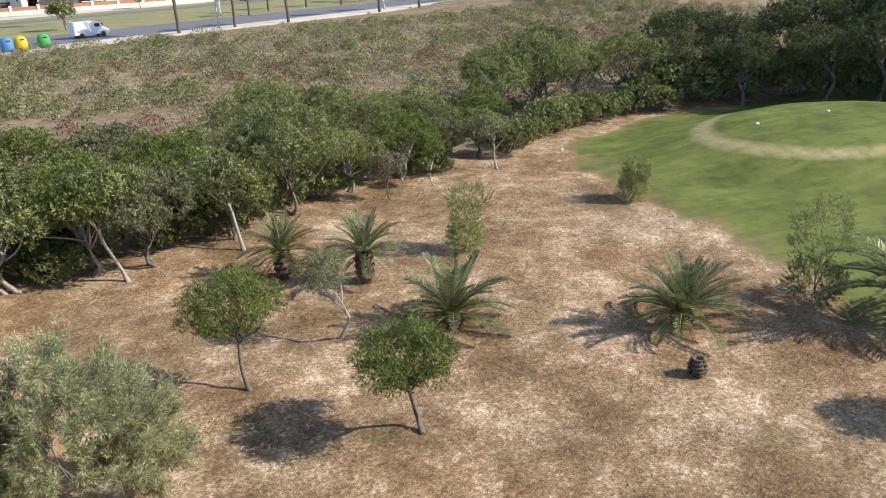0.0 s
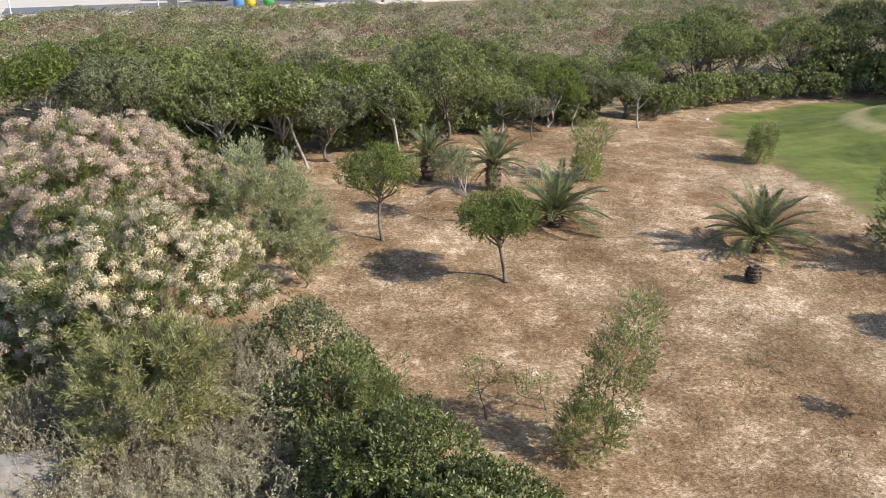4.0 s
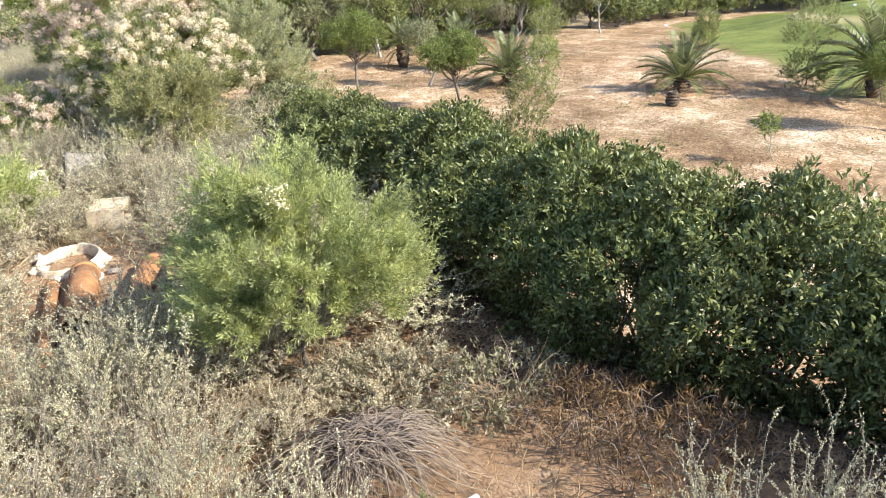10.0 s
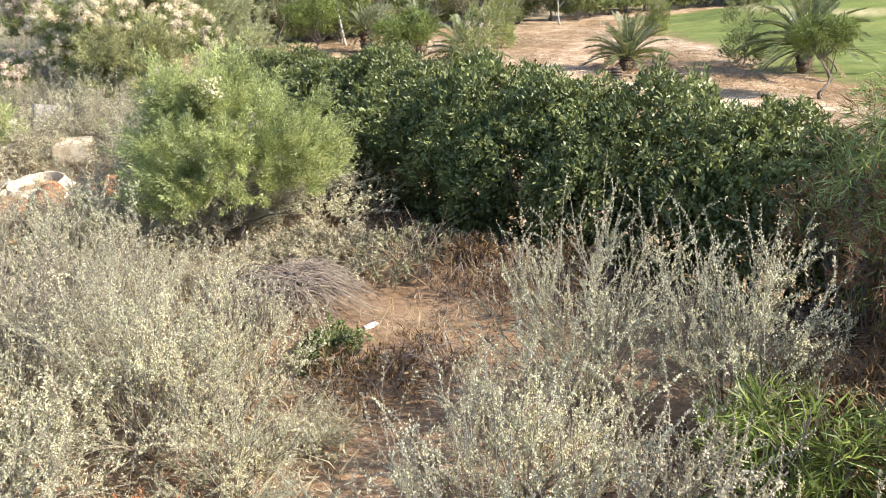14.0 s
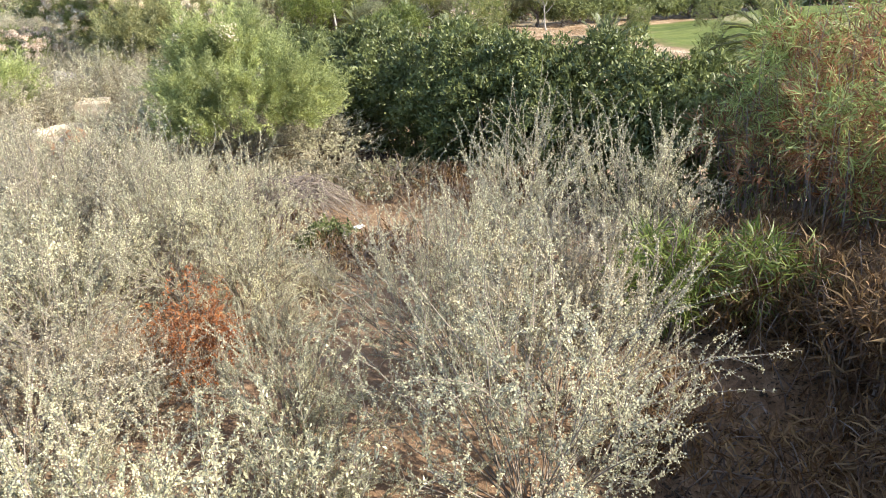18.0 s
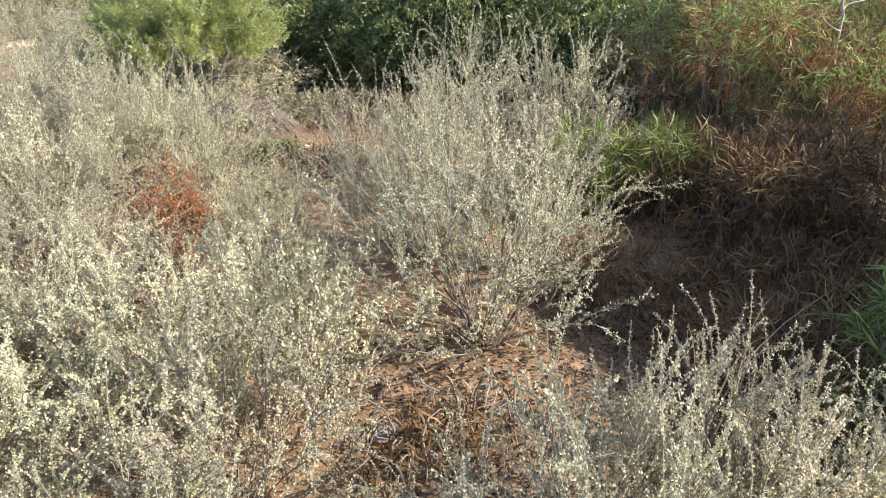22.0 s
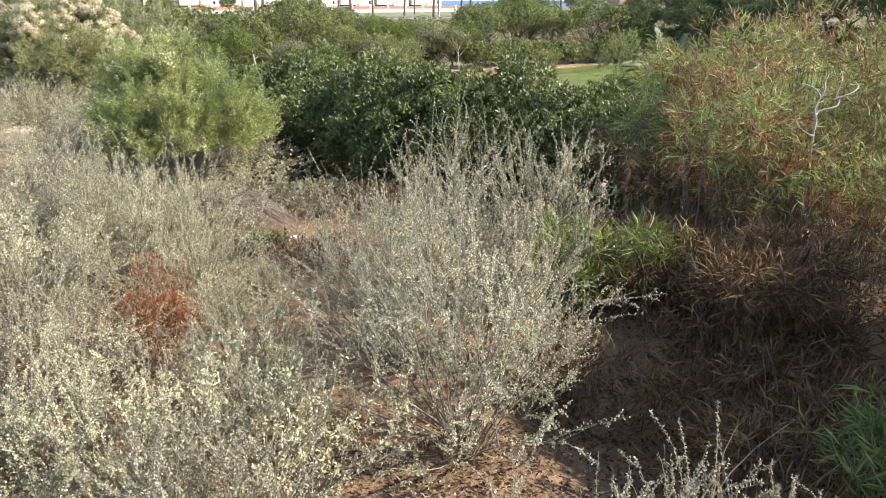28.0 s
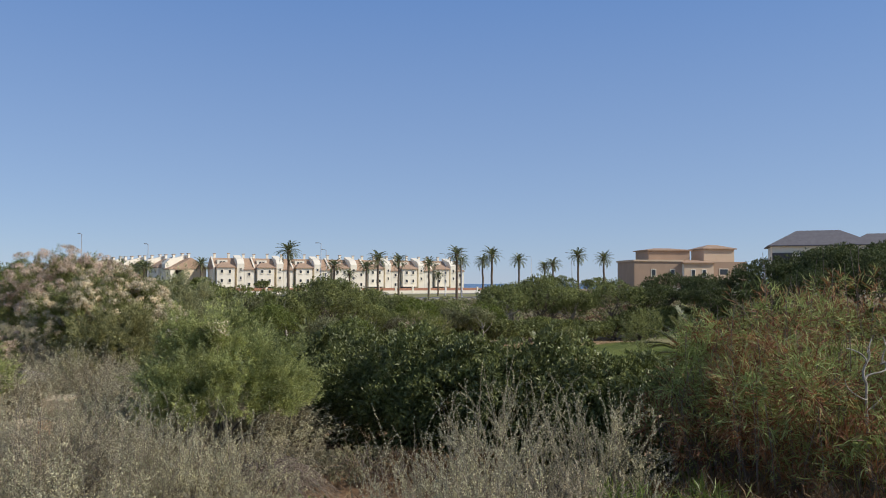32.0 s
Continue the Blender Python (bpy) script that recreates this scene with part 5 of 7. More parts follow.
    near_spots = [(-4.1, -11.5, 1.36, 1.3), (-4.1, -9.9, 1.25, 1.3), (-2.95, -8.2, 1.15, 1.5), (-2.0, -8.6, 0.95, 1.3), (-3.7, -8.9, 0.8, 1.0), (-3.5, -10.4, 0.95, 1.2),
                  (-6.6, -6.3, 1.3, 1.3), (-7.45, -6.7, 1.4, 1.5), (-6.2, -7.6, 1.15, 1.3), (-7.0, -9.0, 1.2, 1.05), (-8.1, -6.0, 1.35, 1.15), (-8.4, -8.6, 1.2, 1.05), (-5.6, -7.2, 0.95, 1.15), (-5.6, -8.4, 0.8, 0.85), (-6.9, -5.0, 1.0, 1.05), (-7.4, -4.4, 1.0, 1.12), (-8.3, -4.3, 1.0, 1.05),
                  (-6.9, -10.4, 1.0, 0.8), (-7.6, -11.2, 1.1, 0.85), (-6.2, -11.9, 0.95, 0.85), (-6.9, -12.7, 1.0, 0.85), (-5.8, -12.7, 0.85, 0.88), (-8.4, -12.6, 1.1, 0.85), (-6.2, -13.4, 0.8, 0.68),
                  (-4.75, -13.95, 0.72, 0.96), (-4.1, -13.8, 0.75, 0.88), (-5.2, -13.55, 0.5, 0.45), (-3.4, -14.0, 0.7, 0.66), (-4.3, -14.6, 0.65, 0.7), (-2.6, -14.2, 0.7, 0.6), (-5.2, -11.2, 0.5, 0.5), (-3.4, -14.8, 0.7, 0.65), (-5.4, -9.0, 0.5, 0.45), (-5.0, -8.0, 0.45, 0.4), (-5.9, -4.6, 0.7, 0.55), (-5.3, -3.9, 0.5, 0.4), (-5.35, -10.6, 0.75, 0.8), (-6.4, -9.9, 0.7, 0.6), (-6.6, -11.2, 0.8, 0.75)]
    for i, (x, y, sx, sz) in enumerate(near_spots):
        if sx > 1.12:
            set_bush(large, i % 4, x, y, sx / 1.41, sz * 0.747, i * 71)
        else:
            set_bush(closest if y < -9.4 and x > -7 else near, i % 4, x, y, sx, sz, i * 71)
    for i, (x, y, sx, sz) in enumerate(((-8.4, 1.1, 0.5, 0.32), (-8.95, 1.2, 0.45, 0.3))):
        set_bush(mid, i, x, y, sx, sz, i * 80)
    r = np.random.default_rng(220)
    placed = [(x, y) for x, y, *_ in near_spots] + [(-5.42, -3.4), (-5.9, -4.0), (-5.4, -4.1), (-8.7, -2.2), (-8.6, -2.8), (-8.5, -3.3), (-7.9, -2.6), (-8.8, -0.8), (-8.3, 8.1), (-9.7, 13), (-10.2, 4.0), (-8.6, 1.9), (-8.9, 0.2), (-9.6, 4.6), (-8.3, -1.2), (-7.6, -0.8), (-7.2, -0.8), (-10.6, 1.4), (-9.6, 3.0), (-8.4, -2.2), (-7.7, -1.9), (-7.3, -1.6), (-8.9, -1.2), (-8.1, -0.5), (-8.5, -1.7), (-8.0, 0.6), (-8.2, 1.2), (-10.3, 3.4), (-9.3, -0.3), (-8.7, 1.3), (-10.2, 2.9), (-9.6, 4.1), (-10.0, 3.3), (-9.3, 4.0), (-8.4, 1.4), (-8.6, 0.8), (-10.6, 3.2), (-10.2, 2.4), (-9.2, 3.5)]
    count = 0
    for _ in range(9000):
        x, y = (r.uniform(-13, -4.3), r.uniform(-4, 8)) if count < 130 else (r.uniform(-19, -2.5), r.uniform(-15, 22))
        if x > float(bank_edge(y)) - (1.0 if y > -5 else 2.4) or (x > -5.6 and -8.2 < y < -3.0) or (x > -5.2 and y < -8) or (x > -6.6 and y < -13) or math.hypot(x + 4.6, y + 5.6) < 1.3:
            continue
        if y > 14 and x < -13.5 - (y - 14) * 0.3:
            continue
        gap = 0.64 if y < 8 else 1.0
        if any((x - a) ** 2 + (y - b) ** 2 < gap * gap for a, b in placed):
            continue
        placed.append((x, y))
        sx = r.uniform(0.8, 1.2)
        set_bush(mid, count % 4, x, y, sx, r.uniform(0.7, 1.12) * (0.9 if x > -7.5 and y > -5 else 1.0), r.uniform(0, 360))
        count += 1
        if count > 225:
            break
    for i in range(900):
        x, y = r.uniform(-16.5, -10.4), r.uniform(7.5, 24)
        if x < -14.0 - 0.38 * (y - 12) or any((x - a) ** 2 + (y - b) ** 2 < 0.65 for a, b in placed) or math.hypot(x + 9.7, y - 13) < 2.0:
            continue
        placed.append((x, y))
        set_bush(mid, i % 4, x, y, r.uniform(0.8, 1.2), r.uniform(0.7, 1.0), r.uniform(0, 360))

    # cane and reed thicket
    def cane(x, y, rx, tall, seed, n, mat, label, name="cane_clump", blade=0.17, low=0.05, high=1.0, wide=0.012):
        t = thing(name, label, "cane", "cane thicket", at=pose(x, y, land(x, y) - 0.05))
        r = np.random.default_rng(seed)
        stems = 46
        a, q = r.random(stems) * 2 * np.pi, np.sqrt(r.random(stems))
        foot = np.stack([np.cos(a) * q * rx * 0.7, np.sin(a) * q * rx * 0.7, np.zeros(stems)], 1)
        tip = np.stack([np.cos(a) * q * rx, np.sin(a) * q * rx, tall * (1.02 - 0.4 * q ** 2) * r.uniform(0.75, 1.08, stems)], 1)
        lines = curve(foot, tip, 0.10, 8, r)
        part("cane_mass", tube_data("cane_mass", lines, np.tile(np.linspace(0.008, 0.003, 8), (stems, 1)), TWIG, 4), t)
        blobs = lumpy(0, 0, tall * (low + high) / 2, rx, rx, tall * (high - low) / 2, 16, seed, 0.34)
        part("blade_mass", clump_leaves(blobs, n // 7, 7, blade, wide, mat, seed + 3, 0.4, 0.25, -0.95, 0.07, "blade_mass"), t)
        return t
    brown, green, mixed = LEAF_CANE_DRY, LEAF_REED, LEAF_CANE
    rows = [(0.05, -7.85, 0.95, 3.2, 3.3), (-1.35, -9.5, 0.95, 2.0, 2.0), (0.6, -8.0, 1.2, 4.1, 4.0), (0.5, -10.2, 1.2, 3.05, 3.1), (1.9, -7.8, 1.3, 4.6, 4.5), (1.9, -10.0, 1.3, 4.1, 4.2), (3.4, -8.8, 1.4, 4.7, 4.8), (0.7, -12.1, 1.2, 3.8, 3.8), (3.6, -11.0, 1.4, 3.3, 3.3), (-1.3, -10.9, 0.95, 2.2, 2.25)]
    # low clumps take the darker brown: shade put into their colour
    for i, (x, y, rx, top, top2) in enumerate(rows):
        cane(x, y, rx, top - land(x, y), 230 + 2 * i, 4200, brown if top > 2.6 else LEAF_REED_DRY_DARK, "rusty brown drying cane clump on the bank", high=0.9)
        cane(x + 0.2, y + 0.1, rx * 0.95, top2 - land(x, y), 231 + 2 * i, 4200, mixed if top > 2.6 else LEAF_REED_DRY_DARK, "half-green cane shoots among dry rusty canes", low=0.3, high=1.04)
    cane(-1.65, -9.95, 0.45, 1.05, 291, 700, green, "low bright green cane clump behind saltbush", blade=0.2)
    cane(-5.0, -13.0, 0.5, 0.28, 292, 900, LEAF_REED_DRY_DARK, "low dead brown growth between saltbushes", blade=0.09)
    cane(-4.6, -12.6, 0.45, 0.25, 293, 700, LEAF_REED_DRY_DARK, "low dead brown growth between saltbushes", blade=0.09)
    cane(-2.3, -9.6, 0.5, 1.0, 260, 1300, green, "low bright green cane clump behind saltbush", blade=0.24)
    cane(-2.4, -13.25, 0.55, 1.45, 262, 2600, green, "bright green leafy clump beside saltbush", blade=0.18)
    for i, (x, y, top) in enumerate(((0.5, -13.5, 4.4), (0.2, -14.7, 3.8), (-0.3, -16.2, 3.8), (1.6, -14.6, 4.4), (1.9, -13.4, 4.4))):
        cane(x, y, 1.3, top - land(x, y), 270 + i, 9000, brown if i % 2 else mixed, "tall dense cane clump beside the hollow", blade=0.3, wide=0.03)
    # dead growth, its brown darkened to stand in for the hollow's shade
    cane(-1.2, -13.2, 1.1, 1.3, 263, 3000, LEAF_REED_DRY_DARK, "rusty brown dead growth in the hollow")
    cane(-2.0, -12.1, 0.9, 1.1, 264, 2600, LEAF_REED_DRY_DARK, "low dead brown growth in the hollow")
    cane(-2.75, -12.85, 0.75, 0.95, 265, 1800, LEAF_REED_DRY_DARK, "low dead brown growth in the hollow")
    cane(-2.9, -11.0, 0.6, 0.7, 266, 1200, LEAF_REED_DRY_DARK, "low dead brown growth under saltbush")

    cane(0.0, -9.3, 0.9, 2.4, 280, 4200, mixed, "half-green cane shoots among dry rusty canes", low=0.2)
    for i, (x, y, top) in enumerate(((-1.0, -14.3, 3.7), (-0.6, -15.4, 3.8))):
        cane(x, y, 0.95, top - land(x, y), 282 + i, 6000, brown if i % 2 else mixed, "tall dense cane clump beside the hollow", blade=0.3, wide=0.03)
    cane(-4.5, -7.35, 0.6, 0.38, 286, 900, LEAF_REED_DRY_DARK, "low dead brown growth beside the sandy patch", blade=0.1)
    cane(-3.9, -7.0, 0.45, 0.3, 287, 500, LEAF_REED_DRY_DARK, "low dead brown growth beside the sandy patch", blade=0.1)
    cane(-3.75, -4.6, 0.75, 0.5, 288, 1500, LEAF_FIELD, "low olive-brown growth at the hedge's foot", blade=0.08, wide=0.02)
    cane(-3.1, -5.3, 0.7, 0.5, 289, 1400, LEAF_REED_DRY_DARK, "low dead brown growth at the hedge's foot", blade=0.1)
    cane(-2.5, -6.2, 0.8, 0.6, 290, 1600, LEAF_REED_DRY_DARK, "low dead brown growth at the hedge's foot", blade=0.1)

    # bare pale branch standing out of the cane
    t = thing("dead_branch", "bare bleached forked branch standing out of the cane", "branch", at=pose(0.02, -10.02, land(0.02, -10.02)))
    top = 3.36 - land(0.02, -10.02)
    arms = [((0, 0, 0.9), (0.02, 0, top - 0.35), 0.02), ((0.02, 0, top - 0.36), (0.05, 0.0, top), 0.014), ((0.02, 0, top - 0.34), (0.24, 0.0, top - 0.14), 0.013), ((0.2, 0, top - 0.17), (0.46, 0.03, top - 0.02), 0.010),
            ((0.03, 0, top - 0.16), (-0.18, 0.03, top - 0.02), 0.009), ((0.22, 0, top - 0.15), (0.30, 0.05, top + 0.08), 0.008), ((0.34, 0.02, top - 0.09), (0.52, 0.0, top - 0.15), 0.007), ((0.04, 0, top - 0.06), (0.14, 0.02, top + 0.1), 0.007),
            ((0.02, 0, top - 0.5), (-0.22, 0.02, top - 0.3), 0.008), ((0.02, 0, top - 0.6), (0.3, 0.02, top - 0.42), 0.008)]
    for i, (a, b, k) in enumerate(arms):
        part("branch" if i else "stem", tube_data("branch", curve(np.array([a]), np.array([b]), 0.03, 8, np.random.default_rng(i)), np.linspace(k, k * 0.55, 8)[None], BARK_PALE, 5), t)

    # red herb, dry heap, oat grass, green herb, litter
    t = thing("red_herb", "rust-red withered herb between saltbushes", "herb", at=pose(-5.95, -9.5, land(-5.95, -9.5)))
    s, l = herb(250, 0.36, 0.78, 60, 30, 0.026, LEAF_RUST, slim=0.3)
    part("twig_mass", s, t)
    part("foliage", l, t)
    t = thing("dry_twig_heap", "heap of thin dead grey stems on the sandy bank", "dead shrub", at=pose(-5.15, -5.5, land(-5.15, -5.5) - 0.02))
    r = np.random.default_rng(251)
    n = 620
    a = r.random(n) * 2 * np.pi
    q = r.uniform(0.3, 1.0, n)
    foot = np.stack([r.normal(0, 0.14, n), r.normal(0, 0.12, n), r.uniform(0.3, 0.55, n)], 1)
    tip = np.stack([np.cos(a) * q * 1.15, np.sin(a) * q * 0.95, 0.55 * (1 - q ** 2) * r.random(n) + 0.02], 1)
    lines = curve(foot, tip, 0.05, 7, r)
    lines[:, 1:-1, 2] += 0.16 * np.sin(np.linspace(0, np.pi, 7))[None, 1:-1]
    part("twig_mass", tube_data("twig_mass", lines[:520], np.tile(np.linspace(0.006, 0.002, 7), (520, 1)), TWIG, 3), t)
    part("stem_mass", tube_data("stem_mass", lines[520:] * (1.12, 1.1, 0.9), np.tile(np.linspace(0.008, 0.003, 7), (n - 520, 1)), TWIG_PALE, 4), t, "paler broken stems on top")

    def grass(name, x, y, tall, n, label, seed, mat, wide=0.007, lean=0.5, rad=0.12):
        t = thing(name, label, "grass", at=pose(x, y, land(x, y) - 0.02))
        r = np.random.default_rng(seed)
        a = r.random(n) * 2 * np.pi
        foot = np.stack([r.normal(0, rad, n), r.normal(0, rad, n), np.zeros(n)], 1)
        L = tall * r.uniform(0.5, 1.1, n)
        k = r.uniform(0.15, lean, n)
        tip = foot + np.stack([np.cos(a) * L * k, np.sin(a) * L * k, L * (1 - 0.4 * k)], 1)
        lines = curve(foot, tip, 0.03, 7, r)
        lines[:, :, 2] += 0.10 * tall * np.sin(np.linspace(0, np.pi, 7))[None]
        part("stalk_mass", tube_data("stalk_mass", lines, np.tile(np.linspace(wide, wide * 0.25, 7), (n, 1)), mat, 3), t)
    grass("oat_grass", -3.75, -4.95, 1.0, 26, "tall dry oat grass stalks below the hedge", 252, LEAF_STRAW, 0.004, 1.0)
    grass("oat_grass", -3.3, -5.6, 0.6, 36, "dry grass stalks below the hedge", 253, LEAF_STRAW, 0.005, 0.8, 0.25)
    grass("oat_grass", -3.9, -6.4, 0.3, 90, "low dry grass on the sandy bank", 254, LEAF_STRAW, 0.005, 0.9, 0.3)
    grass("dry_cane_shoot", -3.62, -13.1, 1.2, 7, "few thin dry cane shoots over the dark hollow", 257, LEAF_STRAW, 0.006, 0.6, 0.05)
    grass("dry_cane_shoot", -3.1, -12.9, 0.9, 8, "few thin dry cane shoots over the dark hollow", 258, LEAF_STRAW, 0.006, 0.8, 0.06)
    grass("dry_cane_shoot", -3.95, -13.85, 1.55, 3, "long bare whippy stalks standing out of saltbush", 259, TWIG_PALE, 0.005, 0.5, 0.03)
    t = thing("green_herb", "low grey-green herb on the sandy bank", "herb", at=pose(-4.75, -6.5, land(-4.75, -6.5)))
    s, l = herb(255, 0.42, 0.22, 50, 16, 0.045, LEAF_FIELD_GREEN)
    part("twig_mass", s, t)
    part("foliage", l, t)
    t = thing("green_herb", "low straw-green growth below the tamarisk", "herb", at=pose(-4.7, -4.2, land(-4.7, -4.2)))
    s, l = herb(256, 0.95, 0.45, 160, 20, 0.035, LEAF_SALT_DRY)
    part("twig_mass", s, t)
    part("foliage", l, t)
    t = thing("litter", "crumpled white plastic scrap on the sand", "litter", at=pose(-4.33, -6.03, land(-4.33, -6.03) + 0.02, rz=25))
    bm = bmesh.new()
    bmesh.ops.create_icosphere(bm, subdivisions=2, radius=1, matrix=Matrix.Diagonal((0.09, 0.045, 0.03, 1)))
    rr = random.Random(4)
    for v in bm.verts:
        v.co *= rr.uniform(0.65, 1.2)
    me = bpy.data.meshes.new("scrap")
    bm.to_mesh(me)
    bm.free()
    me.materials.append(LITTER)
    part("scrap", me, t)

    # dead leaves below the hedge and in the hollow, coloured near-black as shade
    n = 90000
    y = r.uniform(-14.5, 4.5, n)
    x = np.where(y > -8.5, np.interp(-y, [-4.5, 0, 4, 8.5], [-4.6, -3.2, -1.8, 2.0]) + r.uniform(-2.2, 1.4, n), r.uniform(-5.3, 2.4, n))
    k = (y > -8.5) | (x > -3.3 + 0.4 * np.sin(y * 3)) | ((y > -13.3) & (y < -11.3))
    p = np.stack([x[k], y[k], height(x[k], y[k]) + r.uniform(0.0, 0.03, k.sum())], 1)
    ob = new("leaf_litter", leaf_data("leaf_litter", p, spread(len(p), r) * (1, 1, 0.25), spread(len(p), r) * 0.5 + np.array([0, 0, 1.0]), r.uniform(0.02, 0.06, len(p)), r.uniform(0.012, 0.03, len(p)), LITTER_SHADE))
    tagged(ob, "dead leaves under the hedge and in the hollow, near-black to deepen the shade", "leaf litter", kind="stuff")

    # grey dead undergrowth between the saltbushes
    n = 52000
    x, y = r.uniform(-14, -4.8, n), r.uniform(-9, 9, n)
    k = (x < bank_edge(y) - 1.2) & (np.hypot(x + 4.6, y + 5.6) > 1.4) & (wave(x, y, 1.1) + r.normal(0, 0.5, n) > -0.4)
    for a, b, s in ((-8.5, -1.0, 0.9), (-7.5, -1.0, 0.7), (-8.9, 0.25, 0.7), (-10.3, 3.6, 0.8), (-8.6, 1.7, 0.7), (-9.6, 4.3, 0.6)):
        k &= np.hypot(x - a, y - b) > s
    x, y = x[k], y[k]
    p = np.stack([x, y, height(x, y) - 0.01], 1)
    ob = new("dead_undergrowth", leaf_data("dead_undergrowth", p, spread(len(p), r) * (1, 1, 0.3) + np.array([0, 0, 0.55]), spread(len(p), r), r.uniform(0.12, 0.38, len(p)), r.uniform(0.008, 0.018, len(p)), LEAF_SALT_DRY))
    tagged(ob, "grey dead stems and dry grass between saltbushes", "undergrowth", kind="stuff")

    # dry litter and tufts on the open sand
    n = 16000
    x, y = r.uniform(-12, -2.5, n), r.uniform(-14, 8, n)
    k = x < bank_edge(y) + 0.2
    x, y = x[k], y[k]
    p = np.stack([x, y, height(x, y) - 0.01], 1)
    ob = new("dry_tufts", leaf_data("dry_tufts", p, spread(len(p), r) * (1, 1, 0.35) + np.array([0, 0, 0.35]), spread(len(p), r), r.uniform(0.05, 0.16, len(p)), r.uniform(0.006, 0.014, len(p)), LEAF_STRAW))
    tagged(ob, "short dry grass and plant litter on the bank", "grass", kind="stuff")


bank()


# ---- dumped concrete and pipes ----
def dumped():
    def open_box(x, y, w, d, h, t, turn, tilt, mat, label, faces):
        b = thing("concrete_chamber", label, "concrete box", "dumped concrete chambers", at=pose(x, y, land(x, y) + 0.06, tilt, 0, turn))
        items = {"floor": (0, 0, t / 2, w, d, t), "back": (0, d / 2 - t / 2, h / 2, w, t, h), "front": (0, -d / 2 + t / 2, h / 2, w, t, h),
                 "left_side": (-w / 2 + t / 2, 0, h / 2, t, d - 2 * t, h - 2 * t), "right_side": (w / 2 - t / 2, 0, h / 2, t, d - 2 * t, h - 2 * t), "lid": (0, 0, h - t / 2, w, d - 2 * t, t)}
        for name in faces:
            part(name + "_slab", boxes(name, [items[name]], mat, 0.012), b)
        return b
    open_box(-10.5, 3.95, 0.68, 0.6, 0.5, 0.09, -6, 0, CONCRETE, "bleached concrete inspection chamber open on one side", ("floor", "back", "front", "left_side", "lid"))
    open_box(-8.62, 1.95, 0.6, 0.55, 0.36, 0.08, -4, 4, CONCRETE_RUST, "rust-stained concrete inspection chamber lying in dry weeds", ("floor", "back", "front", "left_side", "lid"))
    s = thing("concrete_slab", "tilted bleached concrete slab against the chamber", "slab", at=pose(-10.4, 3.45, land(-10.4, 3.45) + 0.10, 16, 4, -14))
    part("slab", boxes("slab", [(0, 0, 0, 0.85, 0.7, 0.08)], CONCRETE, 0.015), s)
    g = thing("concrete_block", "weathered grey concrete block tipped in weeds", "concrete block", at=pose(-9.65, 4.75, land(-9.65, 4.75) + 0.2, -10, 12, 20))
    part("block", boxes("block", [(0, 0, 0.15, 0.75, 0.1, 0.5), (0, -0.45, 0.15, 0.75, 0.1, 0.5), (0, -0.22, 0.42, 0.75, 0.5, 0.1)], CONCRETE_GREY, 0.02), g)
    m = thing("manhole_ring", "broken bleached concrete manhole ring lying in weeds", "concrete ring", at=pose(-8.88, 0.25, land(-8.88, 0.25) - 0.06, 4, -3, 0))
    part("ring", lathe("ring", [(0.41, 0.0), (0.41, 0.19), (0.42, 0.205), (0.45, 0.198), (0.47, 0.12), (0.52, 0.05), (0.53, 0.0)], CONCRETE_RUST, 72, False), m)
    for v in bpy.data.objects[m.children[0].name].data.vertices:
        a = math.atan2(v.co.y, v.co.x)
        n = noise.noise(Vector((3.1 * math.cos(a), 3.1 * math.sin(a), 2.0 * v.co.z)))
        fine = noise.noise(Vector((9.0 * math.cos(a), 9.0 * math.sin(a), 5.0 * v.co.z + 3)))
        k = 1 + 0.012 * n + 0.012 * fine + (0.05 * fine if v.co.z < 0.07 else 0.0)
        v.co.x, v.co.y = v.co.x * k, v.co.y * k
        v.co.z *= max(0.6, 0.96 + 0.09 * n + 0.07 * fine)
    for i, (x, y, sx) in enumerate(((-9.25, 0.05, 0.1), (-8.6, -0.2, 0.09), (-8.4, 0.35, 0.08), (-9.4, 0.5, 0.11), (-8.95, -0.35, 0.07))):
        k = thing("concrete_fragment", "broken bleached concrete fragment beside the ring", "rubble", "concrete rubble", at=pose(x, y, land(x, y) + 0.02, 15 * i, 8 * i, 50 * i))
        bm = bmesh.new()
        bmesh.ops.create_cube(bm, size=1, matrix=Matrix.Diagonal((sx * 2.2, sx * 1.5, sx, 1)))
        bmesh.ops.subdivide_edges(bm, edges=bm.edges[:], cuts=2, use_grid_fill=True)
        for v in bm.verts:
            v.co *= 1 + 0.25 * noise.noise(v.co * 12 + Vector((i, 0, 0)))
        me = bpy.data.meshes.new("fragment")
        bm.to_mesh(me)
        bm.free()
        me.materials.append(CONCRETE)
        part("fragment", me, k)
    for i, (x, y, sx) in enumerate(((-8.45, -0.35, 0.14), (-9.5, 2.95, 0.28), (-9.35, 2.6, 0.16), (-8.2, -0.2, 0.1), (-10.9, 2.7, 0.2), (-8.1, 1.5, 0.09), (-9.9, 0.9, 0.16), (-7.9, 1.6, 0.07), (-5.02, -12.35, 0.09))):
        k = thing("stone", "pale rough stone on the sandy bank", "stone", "stones", at=pose(x, y, land(x, y) + sx * 0.25, rz=i * 50))
        bm = bmesh.new()
        bmesh.ops.create_icosphere(bm, subdivisions=2, radius=1, matrix=Matrix.Diagonal((sx, sx * 0.8, sx * 0.55, 1)))
        rr = random.Random(i)
        for v in bm.verts:
            v.co *= rr.uniform(0.8, 1.15)
        me = bpy.data.meshes.new("rock")
